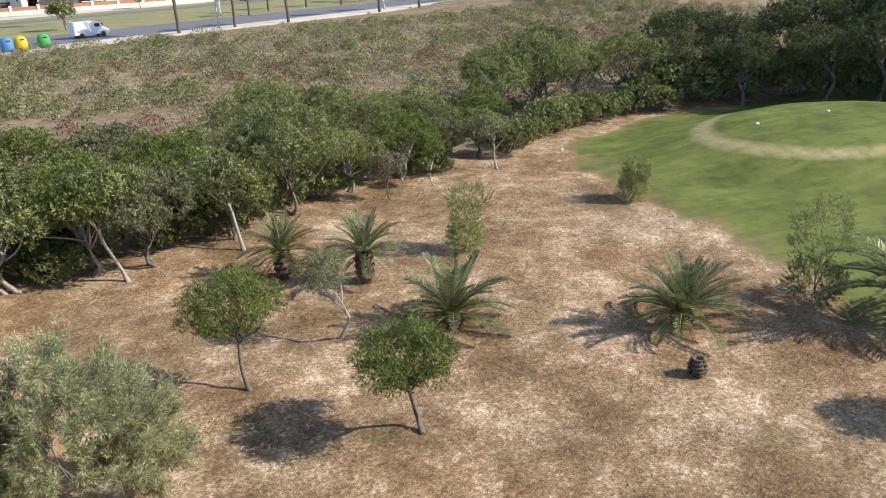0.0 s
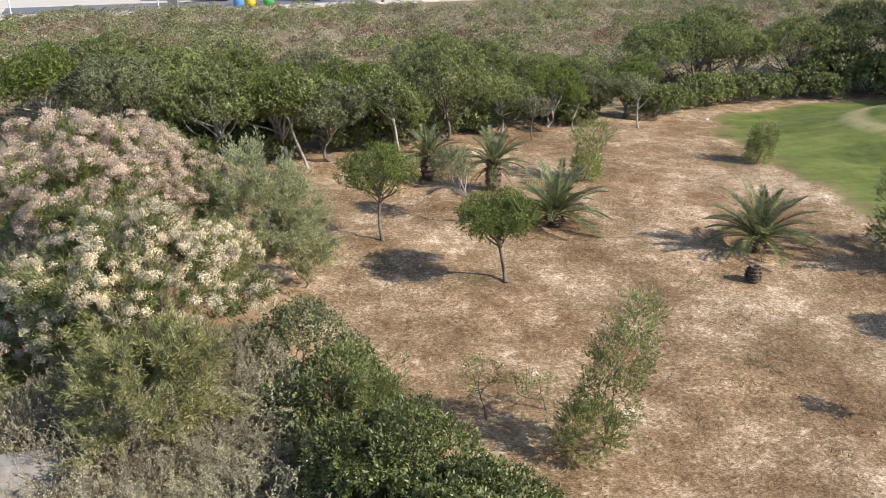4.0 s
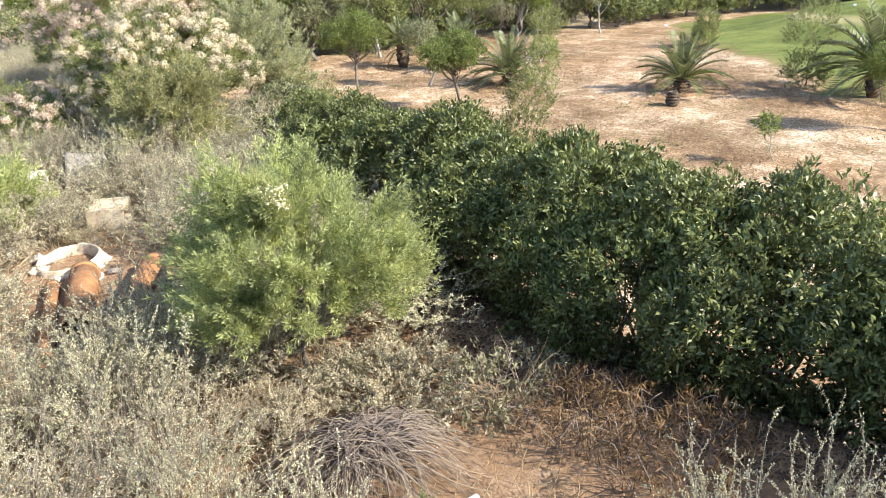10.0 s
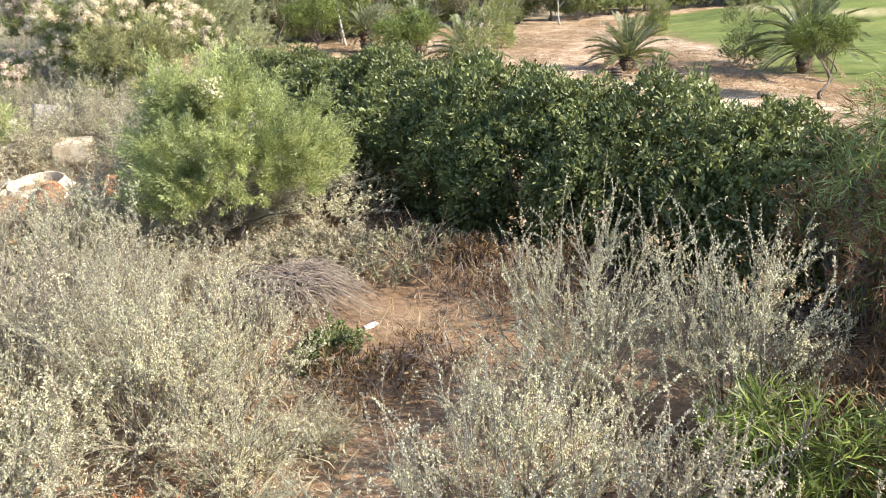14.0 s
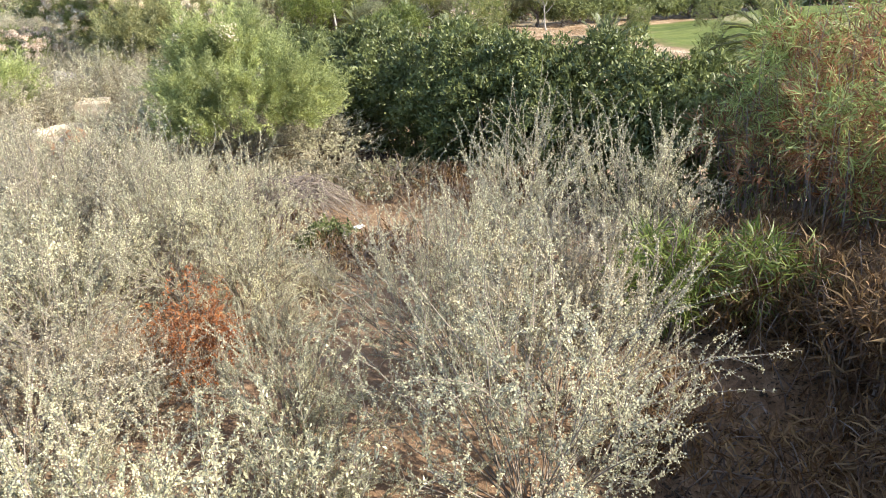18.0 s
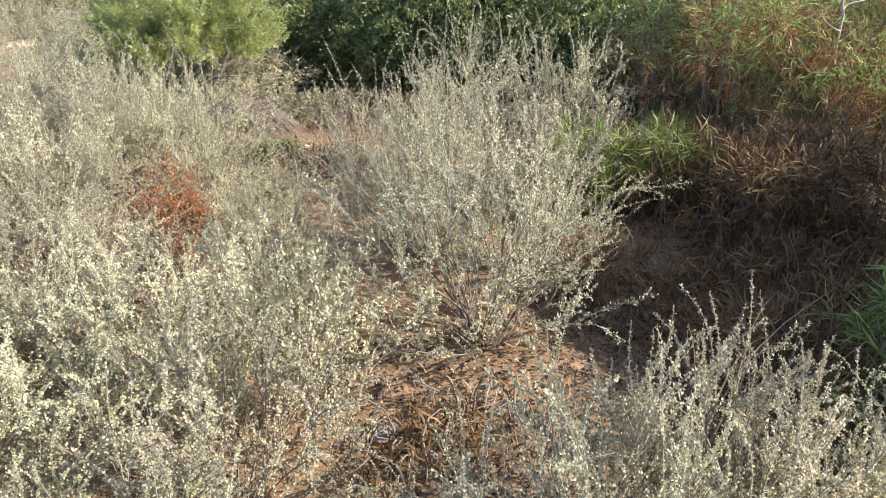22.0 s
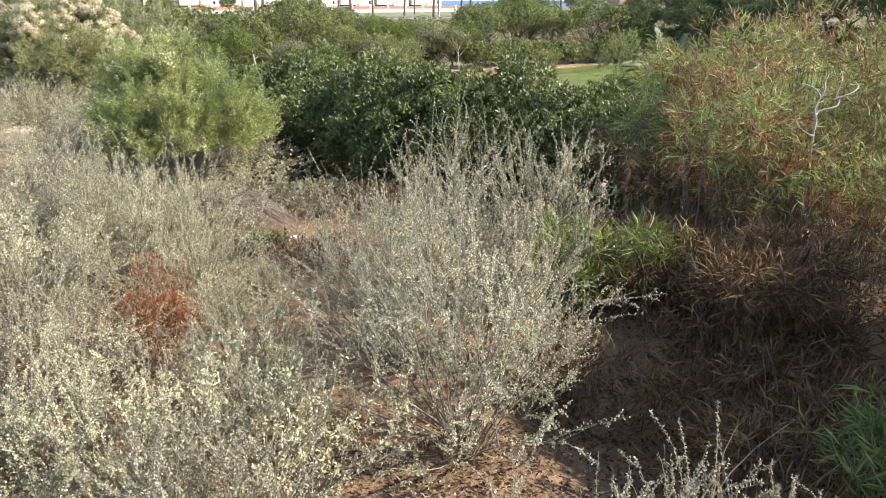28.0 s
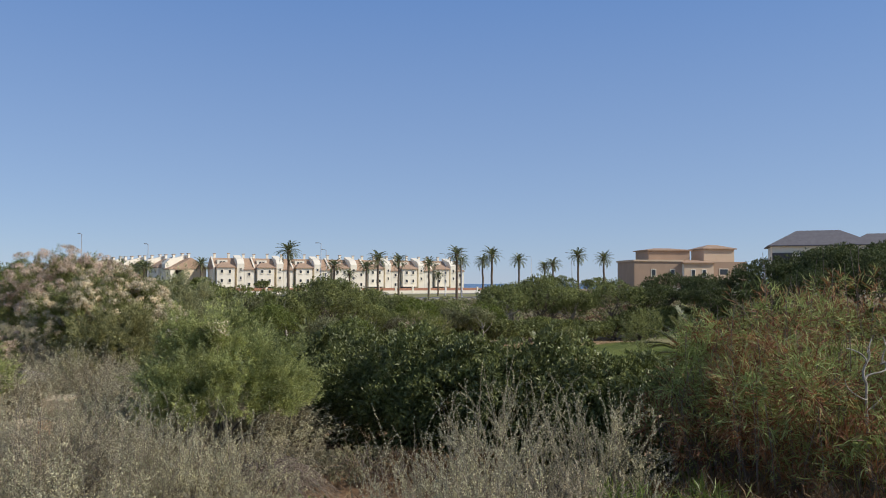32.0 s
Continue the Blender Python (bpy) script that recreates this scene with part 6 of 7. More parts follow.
        bm.to_mesh(me)
        bm.free()
        me.materials.append(ROCK if i % 2 or sx == 0.09 else CONCRETE)
        part("rock", me, k)

    def pipe(a, b, rad, label):
        a, b = Vector(a), Vector(b)
        L = (b - a).length
        t = thing("rusty_pipe", label, "pipe", "rusty pipes", at=Matrix.Translation(a) @ (b - a).to_track_quat("Z", "Y").to_matrix().to_4x4())
        part("tube", lathe("tube", [(rad * 0.9, 0.0), (rad, 0.0), (rad, L * 0.3), (rad * 1.01, L * 0.6), (rad, L), (rad * 0.9, L), (rad * 0.9, L * 0.5), (rad * 0.9, 0.0)], RUST, 24), t)
        for at in (0.06, L - 0.14):
            c = part("collar", lathe("collar", [(rad * 0.99, 0), (rad * 1.1, 0.01), (rad * 1.1, 0.07), (rad * 0.99, 0.08)], RUST, 24), t, "thicker rusty collar")
            c.location = (0, 0, at)
    z = 1.28
    pipe((-8.55, -0.3, z), (-8.28, -2.1, z - 0.02), 0.19, "thick rust-orange iron pipe on the ground")
    pipe((-7.6, -0.25, z), (-7.78, -1.7, z - 0.02), 0.17, "thick brown rusty iron pipe on the ground")
    pipe((-7.15, -0.3, z + 0.06), (-7.28, -1.25, z), 0.19, "short rusty iron pipe with a dark open mouth")
    pipe((-8.95, -0.5, z - 0.05), (-8.5, -2.7, z - 0.05), 0.09, "thin rusty iron pipe on the ground")


dumped()


# ---- road, street furniture ----
U = Vector((82, 32, 0)).normalized()           # along the road
V = Vector((-U.y, U.x, 0))                     # across it, away from the meadow
ORIGIN = Vector((-14, 96.5, 0))


def along(s, w):
    p = ORIGIN + U * s + V * w
    return p.x, p.y


def strip(name, label, category, s0, s1, w0, w1, z, mat, thick=0.12, cuts=24):
    bm = bmesh.new()
    rows = []
    for i in range(cuts + 1):
        s = s0 + (s1 - s0) * i / cuts
        a, b = along(s, w0), along(s, w1)
        rows.append([bm.verts.new((*a, z)), bm.verts.new((*b, z)), bm.verts.new((*a, z - thick)), bm.verts.new((*b, z - thick))])
    for p, q in zip(rows, rows[1:]):
        for i, j in ((0, 1), (1, 3), (3, 2), (2, 0)):
            bm.faces.new((p[i], q[i], q[j], p[j]))
    bmesh.ops.recalc_face_normals(bm, faces=bm.faces[:])
    me = bpy.data.meshes.new(name)
    bm.to_mesh(me)
    bm.free()
    me.materials.append(mat)
    return tagged(new(name, me), label, category, kind="structure")


ROAD_Z = 0.86
TURN = math.degrees(math.atan2(U.y, U.x))
strip("pavement", "pale concrete pavement along the road", "pavement", -75, 130, 0.0, 4.0, ROAD_Z + 0.12, PAVING, 0.4)
strip("road", "sun-bleached grey asphalt road", "road", -75, 130, 4.0, 19.0, ROAD_Z, ASPHALT, 0.4)
strip("plaza", "pale paved open corner beside the road", "pavement", -45, 4, 17, 44, ROAD_Z + 0.14, PAVING, 0.5)
strip("verge", "lawn strip between road and houses", "lawn", 4, 130, 19.0, 62, ROAD_Z + 0.1, LAWN, 0.5)
strip("far_pavement", "pale pavement before the houses", "pavement", -75, 130, 62, 70, ROAD_Z + 0.16, PAVING, 0.5)
strip("lane", "service lane along the lawn", "road", -26, 130, 48, 54, ROAD_Z + 0.13, ASPHALT, 0.4)


def side_path():
    """The pale pavement that runs from the road towards the bank."""
    bm = bmesh.new()
    pts = [(-14.5, 12, -21, 8), (-20.2, 27, -29, 24), (-26, 50, -36, 48), (-33, 77, -44, 76), (-40, 104, -54, 104)]
    rows = []
    for x, y, x2, y2 in pts:
        z, z2 = max(land(x, y), 0.75) + 0.12, max(land(x2, y2), 0.75) + 0.12
        rows.append([bm.verts.new((x, y, z)), bm.verts.new((x2, y2, z2)), bm.verts.new((x, y, z - 0.6)), bm.verts.new((x2, y2, z2 - 0.6))])
    for p, q in zip(rows, rows[1:]):
        for i, j in ((0, 1), (1, 3), (3, 2), (2, 0)):
            bm.faces.new((p[i], q[i], q[j], p[j]))
    bmesh.ops.recalc_face_normals(bm, faces=bm.faces[:])
    me = bpy.data.meshes.new("side_pavement")
    bm.to_mesh(me)
    bm.free()
    me.materials.append(PAVING)
    tagged(new("side_pavement", me), "bright pale paved path beside the scrub", "pavement", kind="structure")


side_path()


def avenue():
    """The palm-lined avenue that leads away from the crossing."""
    bm = bmesh.new()
    rows = []
    for y in (113, 140, 170, 200, 226):
        x = -20.5 - 0.115 * (y - 124)
        rows.append([bm.verts.new((x + w, y, 1.03 - d)) for w, d in ((-6, 0), (6, 0), (-6, 0.3), (6, 0.3))])
    for p, q in zip(rows, rows[1:]):
        for i, j in ((0, 1), (1, 3), (3, 2), (2, 0)):
            bm.faces.new((p[i], q[i], q[j], p[j]))
    bmesh.ops.recalc_face_normals(bm, faces=bm.faces[:])
    me = bpy.data.meshes.new("avenue")
    bm.to_mesh(me)
    bm.free()
    me.materials.append(ASPHALT)
    tagged(new("avenue", me), "grey asphalt avenue between rows of palms", "road", kind="structure")


avenue()


def street():
    def place(s, w, z=ROAD_Z + 0.1, turn=0):
        return pose(*along(s, w), z, rz=TURN + turn)

    lamp = None
    for s, w in ((-6, 2.2), (31, 2.2), (62, 2.2), (94, 2.2), (10, 24), (45, 24), (76, 24), (104, 24), (-30, 24), (-22, 2.2)):
        if lamp is None:
            lamp = thing("street_lamp", "slim grey steel street lamp", "street lamp", "street lamps", at=place(s, w))
            part("pole", lathe("pole", [(0.001, 0), (0.16, 0), (0.16, 0.4), (0.085, 0.5), (0.05, 9.5), (0.001, 9.5)], POLE, 10), lamp)
            part("arm", tube_data("arm", [[(0, 0, 9.4), (0, 0.6, 9.6), (0, 1.2, 9.65)]], [[0.045, 0.04, 0.035]], POLE, 6), lamp)
            part("lantern", boxes("lantern", [(0, 1.5, 9.64, 0.26, 0.7, 0.12)], POLE, 0.04), lamp)
        else:
            copy_thing(lamp, place(s, w))

    # tall street palms
    kinds = []
    for k in range(3):
        p = thing("street_palm", "tall slender date palm beside the road", "palm", "palms along the road", at=pose(0, 0, 0))
        tall = 8.0
        r = np.random.default_rng(300 + k)
        sway = np.cumsum(r.normal(0, 0.03, (10, 2)), 0)
        z = np.linspace(0, tall, 10)
        part("trunk", tube_data("trunk", np.stack([sway[:, 0], sway[:, 1], z], 1)[None], np.linspace(0.24, 0.19, 10)[None], PALM_TRUNK, 9), p)
        ribs, fr = frond_set("fronds", 38, 2.25, 310 + k, LEAF_PALM, -0.75, 1.4, 0.9, 16, 0.46, 0.11, tall)
        for d, nm in ((ribs, "midribs"), (fr, "fronds")):
            o = part("midrib_mass" if nm == "midribs" else "frond_crown", d, p)
            o.location = (sway[-1, 0], sway[-1, 1], 0)
        part("skirt", lathe("skirt", [(0.001, tall - 0.7), (0.30, tall - 0.5), (0.38, tall), (0.001, tall + 0.25)], PALM_TRUNK, 12), p)
        kinds.append([p, 0])
    spots = [(8.35, 106.0, 9.6), (16.0, 108.6, 7.2), (24.0, 110.6, 8.6), (40.2, 116.2, 9.8), (48.7, 119.6, 9.9), (64.5, 125.5, 8.3), (71.5, 127.5, 10.4), (79.0, 130.0, 9.9),
             (-4.5, 138, 8.0), (27.5, 136, 7.8), (35.2, 139, 9.2), (42.0, 139.5, 8.6), (51.5, 145, 9.2), (54.7, 140, 9.2), (63.4, 140, 9.6), (69.6, 140, 8.2), (22.8, 130, 6.0), (47.5, 150, 6.0), (-20, 128, 7.5), (-28, 134, 7.5), (-36, 140, 7.5), (-14, 121, 7.0)] + [(-20.5 - 0.115 * (y - 124) + w, y, 7.6 + (y % 3) * 0.4) for y in (150, 163, 176, 189, 203, 217) for w in (-8.5, 8.5)]
    for i, (x, y, top) in enumerate(spots):
        k = kinds[i % 3]
        m = pose(x, y, ROAD_Z + 0.02, rz=i * 55)
        p = copy_thing(k[0], m) if k[1] else k[0]
        k[1] = 1
        p.matrix_basis = m
        s = (top - 0.9) / 8.6
        p.scale = (0.5 + 0.5 * s, 0.5 + 0.5 * s, s)

    # recycling containers
    def container(s, mat, label):
        c = thing("recycling_container", label, "container", "recycling containers", at=place(s, 1.8, ROAD_Z + 0.12))
        part("body", lathe("body", [(0.001, 0.05), (0.62, 0.05), (0.70, 0.5), (0.70, 1.05), (0.50, 1.45), (0.18, 1.6), (0.001, 1.62)], mat, 18), c)
        part("slot", boxes("slot", [(0, -0.62, 1.2, 0.4, 0.2, 0.12)], RUBBER, 0.02), c, "dark slot")
        part("foot_ring", lathe("foot_ring", [(0.001, 0), (0.55, 0), (0.6, 0.05), (0.001, 0.05)], RUBBER, 18), c)
    container(5.4, YELLOW, "yellow plastic recycling container on the pavement")
    container(7.9, GREEN_P, "green plastic recycling container on the pavement")
    container(3.9, BLUE_P, "blue plastic recycling container on the pavement")
    for s, w, size in ((-4.2, 2.4, (1.1, 0.6, 1.3)), (2.0, 19.5, (1.2, 1.0, 1.2)), (4.4, 19.8, (1.8, 1.0, 1.2))):
        c = thing("roadside_cabinet", "grey metal cabinet beside the road", "cabinet", "roadside cabinets", at=place(s, w, ROAD_Z + 0.1))
        part("cabinet_body", boxes("cabinet_body", [(0, 0, size[2] / 2, *size)], CONCRETE_GREY, 0.03), c)
        part("cabinet_door", boxes("cabinet_door", [(0, -size[1] / 2 - 0.012, size[2] / 2, size[0] * 0.85, 0.02, size[2] * 0.85)], DARK_WALL, 0.005), c)

    def wheeled(name, label, s, w, body, glass, wheels, mat, turn=0, z=ROAD_Z):
        v = thing(name, label, "vehicle", at=place(s, w, z, turn))
        bm = bmesh.new()
        n = len(body)
        left = [bm.verts.new((x, -0.88, zz)) for x, zz in body]
        right = [bm.verts.new((x, 0.88, zz)) for x, zz in body]
        bm.faces.new(left)
        bm.faces.new(right[::-1])
        for i in range(n):
            bm.faces.new((left[i], right[i], right[(i + 1) % n], left[(i + 1) % n]))
        bmesh.ops.recalc_face_normals(bm, faces=bm.faces[:])
        bmesh.ops.bevel(bm, geom=bm.edges[:], offset=0.07, segments=2, affect="EDGES")
        me = bpy.data.meshes.new("body")
        bm.to_mesh(me)
        bm.free()
        me.materials.append(mat)
        part("body", me, v)
        for k, g in enumerate(glass):
            part("window", boxes("window", [g], PANE, 0.02), v)
        for x in wheels:
            for sy in (-0.82, 0.82):
                o = part("wheel", lathe("wheel", [(0.001, -0.1), (0.2, -0.11), (0.33, -0.09), (0.33, 0.09), (0.2, 0.11), (0.001, 0.1)], RUBBER, 18), v)
                o.matrix_basis = pose(x, sy, 0.33, 90)
    wheeled("van", "white panel van on the road", 17.0, 10.5, [(-2.3, 0.35), (2.3, 0.35), (2.35, 0.85), (1.7, 1.15), (1.1, 1.85), (0.7, 2.0), (-2.25, 2.0), (-2.3, 1.6)],
            [(1.35, 0, 1.45, 0.5, 1.5, 0.45), (0.75, -0.87, 1.5, 0.7, 0.06, 0.45), (0.75, 0.87, 1.5, 0.7, 0.06, 0.45)], (-1.4, 1.45), WHITE_PAINT)
    for s, w, mat in ((72, 56, CAR_PAINT), (4, 58, CAR_PAINT), (79, 57, CAR_PAINT)):
        wheeled("parked_car", "dark car parked before the houses", s, w, [(-2.0, 0.3), (2.0, 0.3), (2.05, 0.7), (1.1, 0.9), (0.5, 1.4), (-1.1, 1.42), (-1.8, 0.95), (-2.05, 0.8)],
                [(-0.3, 0, 1.17, 1.5, 1.78, 0.32)], (-1.25, 1.3), mat, z=ROAD_Z + 0.13)


street()


# ---- houses ----
def windows(parent, spots, w, h, y):
    for x, z in spots:
        f = part("window", boxes("window", [(x, y - 0.02, z, w + 0.24, 0.10, h + 0.24)], WHITE_WALL, 0.015), parent)
        part("pane", boxes("pane", [(x, y - 0.075, z, w, 0.03, h)], PANE), f)
        part("sill", boxes("sill", [(x, y - 0.12, z - h / 2 - 0.14, w + 0.4, 0.2, 0.08)], WHITE_WALL), f)


def gable(name, w, d, z, rise, mat, over=0.35, cx=0.0, cy=0.0, hip=0.0):
    """A tiled roof with its ridge along x, hipped when hip > 0."""
    a, b = w / 2 + over, d / 2 + over
    v = [(cx - a, cy - b, z), (cx + a, cy - b, z), (cx + a, cy + b, z), (cx - a, cy + b, z), (cx - a + hip, cy, z + rise), (cx + a - hip, cy, z + rise)]
    v += [(x, y, zz - 0.18) for x, y, zz in v[:4]]
    bm = bmesh.new()
    vs = [bm.verts.new(p) for p in v]
    for f in ((0, 1, 5, 4), (2, 3, 4, 5), (1, 2, 5), (3, 0, 4), (0, 6, 7, 1), (1, 7, 8, 2), (2, 8, 9, 3), (3, 9, 6, 0), (9, 8, 7, 6)):
        bm.faces.new([vs[i] for i in f])
    bmesh.ops.recalc_face_normals(bm, faces=bm.faces[:])
    me = bpy.data.meshes.new(name)
    bm.to_mesh(me)
    bm.free()
    me.materials.append(mat)
    return me


def wedge(name, x0, x1, profile, mat):
    """A block whose side outline (y, z) runs along x."""
    bm = bmesh.new()
    a, b = [bm.verts.new((x0, y, z)) for y, z in profile], [bm.verts.new((x1, y, z)) for y, z in profile]
    n = len(profile)
    bm.faces.new(a)
    bm.faces.new(b[::-1])
    for i in range(n):
        bm.faces.new((a[i], b[i], b[(i + 1) % n], a[(i + 1) % n]))
    bmesh.ops.recalc_face_normals(bm, faces=bm.faces[:])
    me = bpy.data.meshes.new(name)
    bm.to_mesh(me)
    bm.free()
    me.materials.append(mat)
    return me


def row_house(at):
    h = thing("row_house", "white three-storey row house with tan tiled roof and chimneys", "house", "row of white houses", at=at)
    # the recess's shade is coloured in: cream here against the white bays
    part("wall", boxes("wall", [(0, 5, 3.35, 10.2, 9, 6.7)], CREAM_SHADE_WALL), h, "recessed wall, the shade of the recess put into its cream tone")
    part("bay", boxes("bay", [(-2.2, 0.2, 4.45, 4.4, 3.4, 5.1)], WHITE_WALL), h, "white projecting bay over a shaded porch")
    part("tower", wedge("tower", 0.75, 2.55, [(-0.9, 0), (-0.9, 7.9), (0.4, 9.1), (3.2, 9.7), (5.2, 10.3), (5.2, 0)], WHITE_WALL), h, "white stair tower with a sloping top")
    part("stepped_wall", wedge("stepped_wall", -5.12, -4.75, [(-0.2, 0), (-0.2, 7.0), (4.9, 9.9), (5.3, 9.9), (9.4, 7.0), (9.4, 0)], WHITE_WALL), h, "white party wall that steps above the roof")
    part("annex", boxes("annex", [(3.85, 0.9, 3.25, 2.5, 3.6, 6.5)], WHITE_WALL), h)
    part("roof", gable("roof", 10.2, 9.6, 6.75, 2.75, TERRACOTTA, 0.25, 0, 4.9), h)
    part("bay_roof", gable("bay_roof", 4.4, 4.6, 7.02, 1.25, TERRACOTTA, 0.25, -2.2, 0.6, 1.6), h)
    part("annex_roof", gable("annex_roof", 2.5, 4.2, 6.52, 0.9, TERRACOTTA, 0.2, 3.85, 1.0, 0.9), h)
    d = part("dormer", boxes("dormer", [(-2.6, 2.9, 8.1, 2.6, 2.2, 1.6)], WHITE_WALL), h, "white roof dormer")
    part("dormer_pane", boxes("dormer_pane", [(-3.0, 1.78, 8.2, 0.55, 0.05, 0.7), (-2.2, 1.78, 8.2, 0.55, 0.05, 0.7)], PANE), d)
    for x, y, z in ((-4.1, 5.2, 9.7), (3.4, 5.2, 9.7), (-0.4, 5.6, 9.8)):
        c = part("chimney", boxes("chimney", [(x, y, z, 0.55, 0.6, 1.7)], WHITE_WALL), h)
        part("chimney_cap", boxes("chimney_cap", [(x, y, z + 0.93, 0.75, 0.8, 0.16)], TERRACOTTA), c)
    windows(h, [(-3.2, 5.9), (-1.2, 5.9), (-3.2, 3.5), (-1.2, 3.5)], 0.55, 0.8, -1.52)
    windows(h, [(3.85, 5.2), (3.85, 2.5)], 0.55, 0.8, -0.92)
    windows(h, [(1.65, 6.4), (1.65, 4.2)], 0.4, 0.7, -0.92)
    # near-black block fills the porch recess in place of its shade
    part("porch", boxes("porch", [(-2.2, 0.3, 0.95, 4.2, 1.0, 1.85)], PANE), h, "dark block standing in for the porch's shade under the bay")
    part("awning", boxes("awning", [(-2.2, -2.3, 1.5, 4.2, 1.8, 0.1), (-4.1, -3.1, 0.75, 0.12, 0.12, 1.5), (-0.3, -3.1, 0.75, 0.12, 0.12, 1.5)], WHITE_WALL), h, "white awning on posts")
    return h


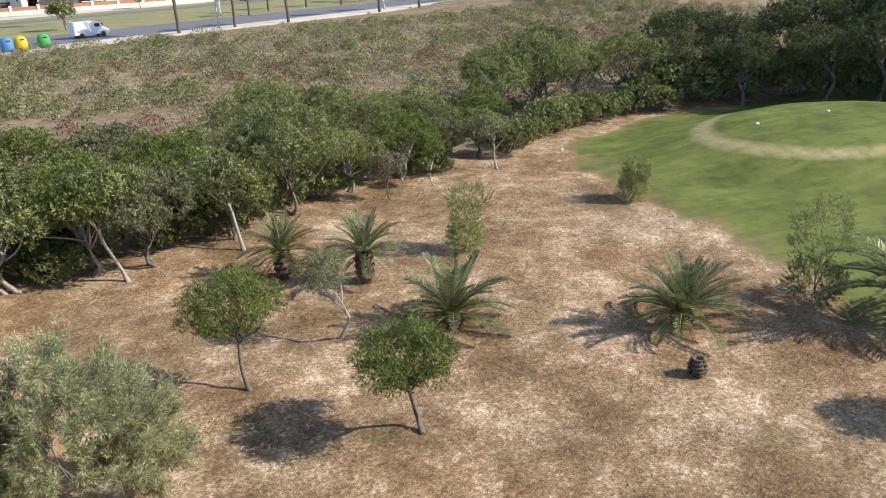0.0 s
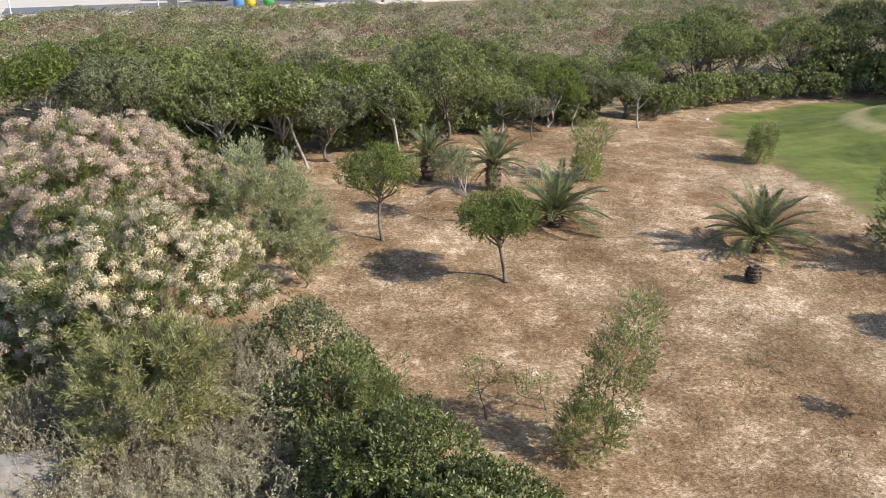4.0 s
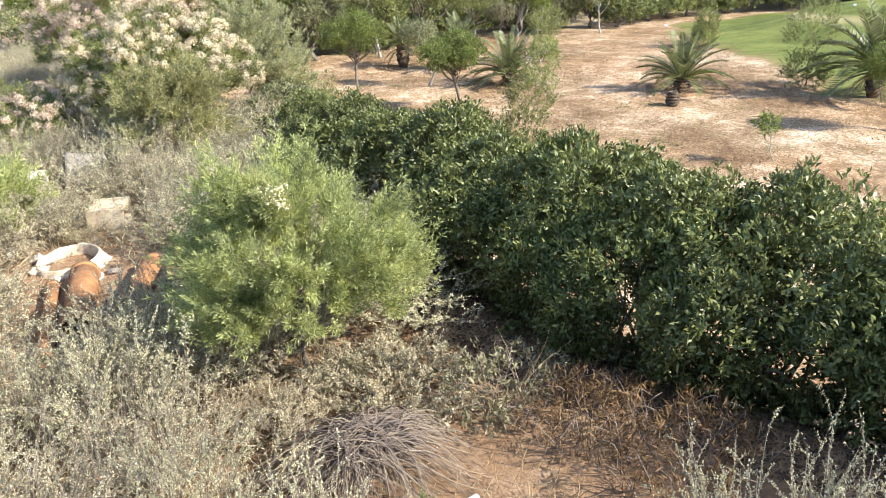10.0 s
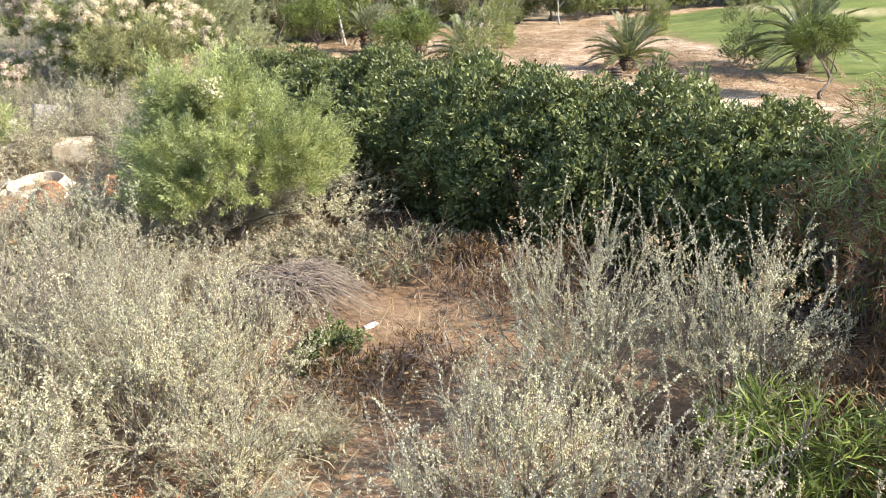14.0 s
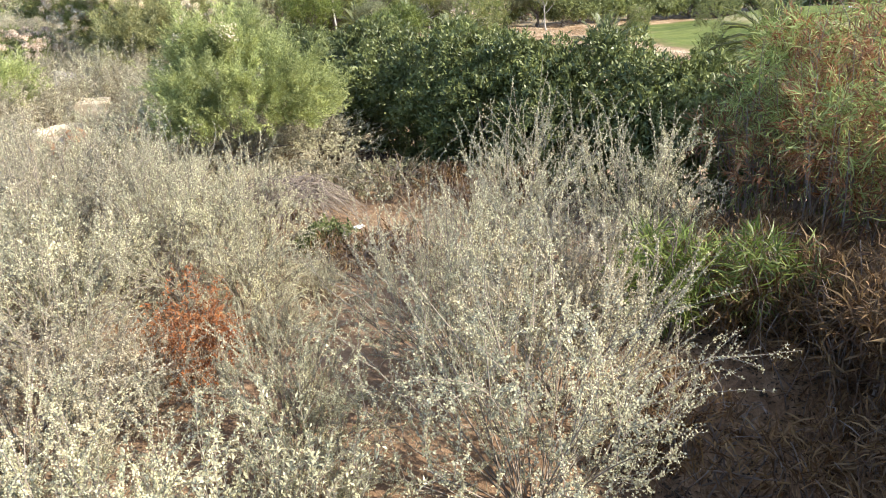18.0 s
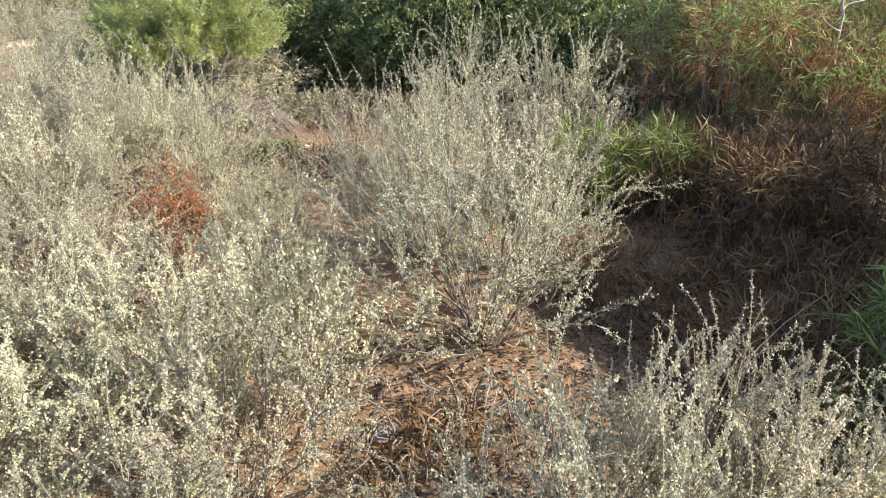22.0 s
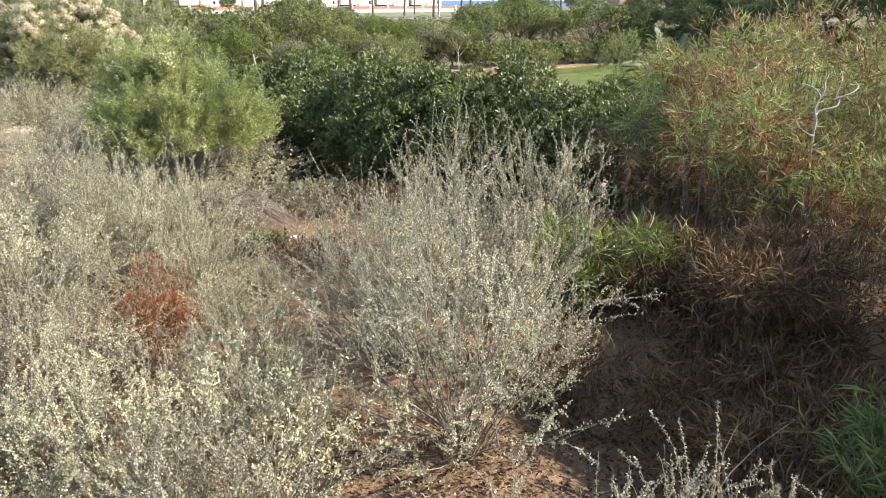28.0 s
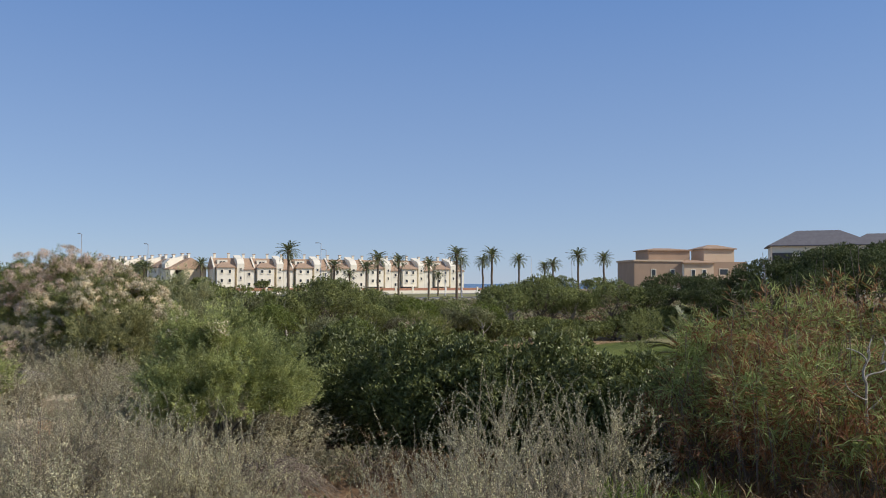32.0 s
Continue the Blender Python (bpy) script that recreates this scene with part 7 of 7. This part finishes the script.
def houses():
    # the long row along the far pavement, facing the road
    right, left = Vector((70.0, 196.0, 0)), Vector((-2.0, 187.0, 0))
    u = (left - right).normalized()
    turn = math.degrees(math.atan2(-u.y, -u.x))
    first = None
    for i in range(7):
        p = right + u * (5.1 + 10.25 * i)
        m = pose(p.x, p.y, 0.9, rz=turn)
        if first is None:
            first = row_house(m)
        else:
            copy_thing(first, m)
    # a second row that runs away behind it
    for i in range(5):
        p = Vector((-13.5 - 6.0 * i, 195 + 11.0 * i, 0))
        copy_thing(first, pose(p.x, p.y, 0.9, rz=turn - 66))
    # garden wall with brick panels before the row
    f = thing("garden_wall", "white garden wall with terracotta brick panels and piers", "wall", at=pose(right.x + 6, right.y - 9, 0.9, rz=turn))
    n = 24
    for i in range(n):
        x = -5.0 * (i + 0.5)
        part("base", boxes("base", [(x, 0, 0.45, 5.0, 0.3, 0.9)], WHITE_WALL), f)
        part("panel", boxes("panel", [(x, 0, 1.25, 4.4, 0.18, 0.7)], BRICK_FENCE), f, "terracotta brick panel")
        part("pier", boxes("pier", [(x - 2.5, 0, 0.95, 0.5, 0.42, 1.9)], WHITE_WALL), f)
    # brown villa; brown and peach put shade and sun into its wall colours
    v = thing("brown_villa", "villa in a shaded brown and a sunlit peach tone, with flat terraces and tiled roofs", "house", at=pose(68.6, 101.5, 1.6, rz=-10))
    part("wall", boxes("wall", [(4.5, 4, 3.1, 9, 8, 6.2)], VILLA_SHADE_WALL), v, "wall in the villa's shaded brown tone")
    part("upper_floor", boxes("upper_floor", [(8.0, 6.0, 7.3, 8.0, 6, 2.2)], VILLA_SHADE_WALL), v)
    part("wing", boxes("wing", [(12.0, 2.5, 3.0, 5.6, 6, 6.0)], VILLA_LIT_WALL), v, "wing in the villa's sunlit peach tone")
    part("far_wing", boxes("far_wing", [(18.2, 3.5, 3.1, 6.6, 7, 6.2)], VILLA_SHADE_WALL), v)
    part("far_upper_floor", boxes("far_upper_floor", [(17.5, 5.0, 7.4, 6.0, 5, 2.6)], VILLA_LIT_WALL), v)
    part("parapet", boxes("parapet", [(4.5, 4, 6.35, 9.4, 8.4, 0.3)], VILLA_LIT_WALL), v)
    part("pillar", boxes("pillar", [(9.25, -0.1, 2.9, 0.6, 0.6, 5.8)], WHITE_WALL), v)
    part("roof", gable("roof", 8.0, 6.0, 8.45, 0.4, TERRACOTTA, 0.35, 8.0, 6.0, 2.8), v)
    part("far_roof", gable("far_roof", 6.0, 5.0, 8.75, 0.75, TERRACOTTA, 0.4, 17.5, 5.0, 2.5), v)
    part("wing_roof", gable("wing_roof", 5.6, 6.0, 6.05, 0.5, TERRACOTTA, 0.4, 12.0, 2.5, 2.2), v)
    windows(v, [(3.6, 4.2), (7.2, 4.2), (5.6, 1.2)], 0.7, 1.1, 0.0)
    windows(v, [(10.9, 4.1), (13.0, 4.1)], 0.6, 1.2, -0.5)
    windows(v, [(17.0, 4.3), (19.8, 4.3), (17.0, 1.6), (19.8, 1.6)], 1.5, 1.1, 0.0)
    part("balcony", boxes("balcony", [(18.2, -0.6, 3.0, 6.4, 1.2, 0.2), (18.2, -1.15, 3.45, 6.4, 0.1, 0.8)], VILLA_LIT_WALL), v)
    # grey-roofed apartment houses
    for x, y, w, turn2, roof in ((97.0, 99.5, 17, -38, 1), (116.5, 101.0, 26, -36, 1)):
        a = thing("apartment_house", "slate-grey and white apartment house with a grey hipped roof", "house", "apartment houses", at=pose(x, y, 1.6, rz=turn2))
        part("wall", boxes("wall", [(w / 2, 5, 4.7, w, 10, 9.4)], WHITE_WALL), a)
        part("dark_wall", boxes("dark_wall", [(1.8, 3.4, 4.0, 3.4, 7.4, 8.0)], DARK_WALL), a, "slate-grey rendered bay")
        part("dark_bay", boxes("dark_bay", [(w - 3.5, 3.4, 3.6, 4.6, 7.4, 7.2)], DARK_WALL), a, "slate-grey rendered bay")
        part("roof", gable("roof", w, 10, 9.4, 3.0, GREY_ROOF, 0.7, w / 2, 5, 5.5), a)
        part("balcony", boxes("balcony", [(w / 2 - 0.5, -0.9, 2.9, w * 0.6, 1.9, 0.2), (w / 2 - 0.5, -1.8, 3.4, w * 0.6, 0.1, 0.9)], WHITE_WALL), a)
        windows(a, [(x0, 7.6) for x0 in np.arange(5.5, w - 6.5, 3.2)], 1.4, 1.2, 0.0)
        windows(a, [(x0, 4.6) for x0 in np.arange(5.5, w - 6.5, 3.2)], 1.4, 1.6, 0.0)
        windows(a, [(1.8, 5.0), (w - 3.5, 4.6)], 1.1, 1.1, -0.3)
    # estate wall before them
    f = thing("estate_wall", "pale rendered estate wall with white posts", "wall", at=pose(64.0, 100.5, 1.6, rz=-30))
    for i in range(14):
        part("panel", boxes("panel", [(2.5 + 5 * i, 0, 0.75, 4.8, 0.2, 1.5)], WHITE_WALL if i < 7 else CREAM_SHADE_WALL), f)
        part("post", boxes("post", [(5 * i, 0, 0.95, 0.3, 0.3, 1.9)], WHITE_WALL), f)
    # roadside trees beyond the crossing
    for i, (x, y, s) in enumerate(((-4.5, 127, 1.0), (-16, 150, 1.0), (-24, 152, 1.1), (-32, 158, 1.1), (10, 172, 0.9), (31, 178, 0.8), (90, 150, 1.1), (84, 146, 0.9))):
        tree("street_tree", "round-crowned street tree by the houses", x, y, 4.5 * s, 3.1 * s, 2.0 * s, 1.4 * s, (0, 0), 400 + i, 420, 0.32, 0.14, LEAF_WOOD, BARK, 0.1, 7, 0.0, "street trees", per=5)


houses()
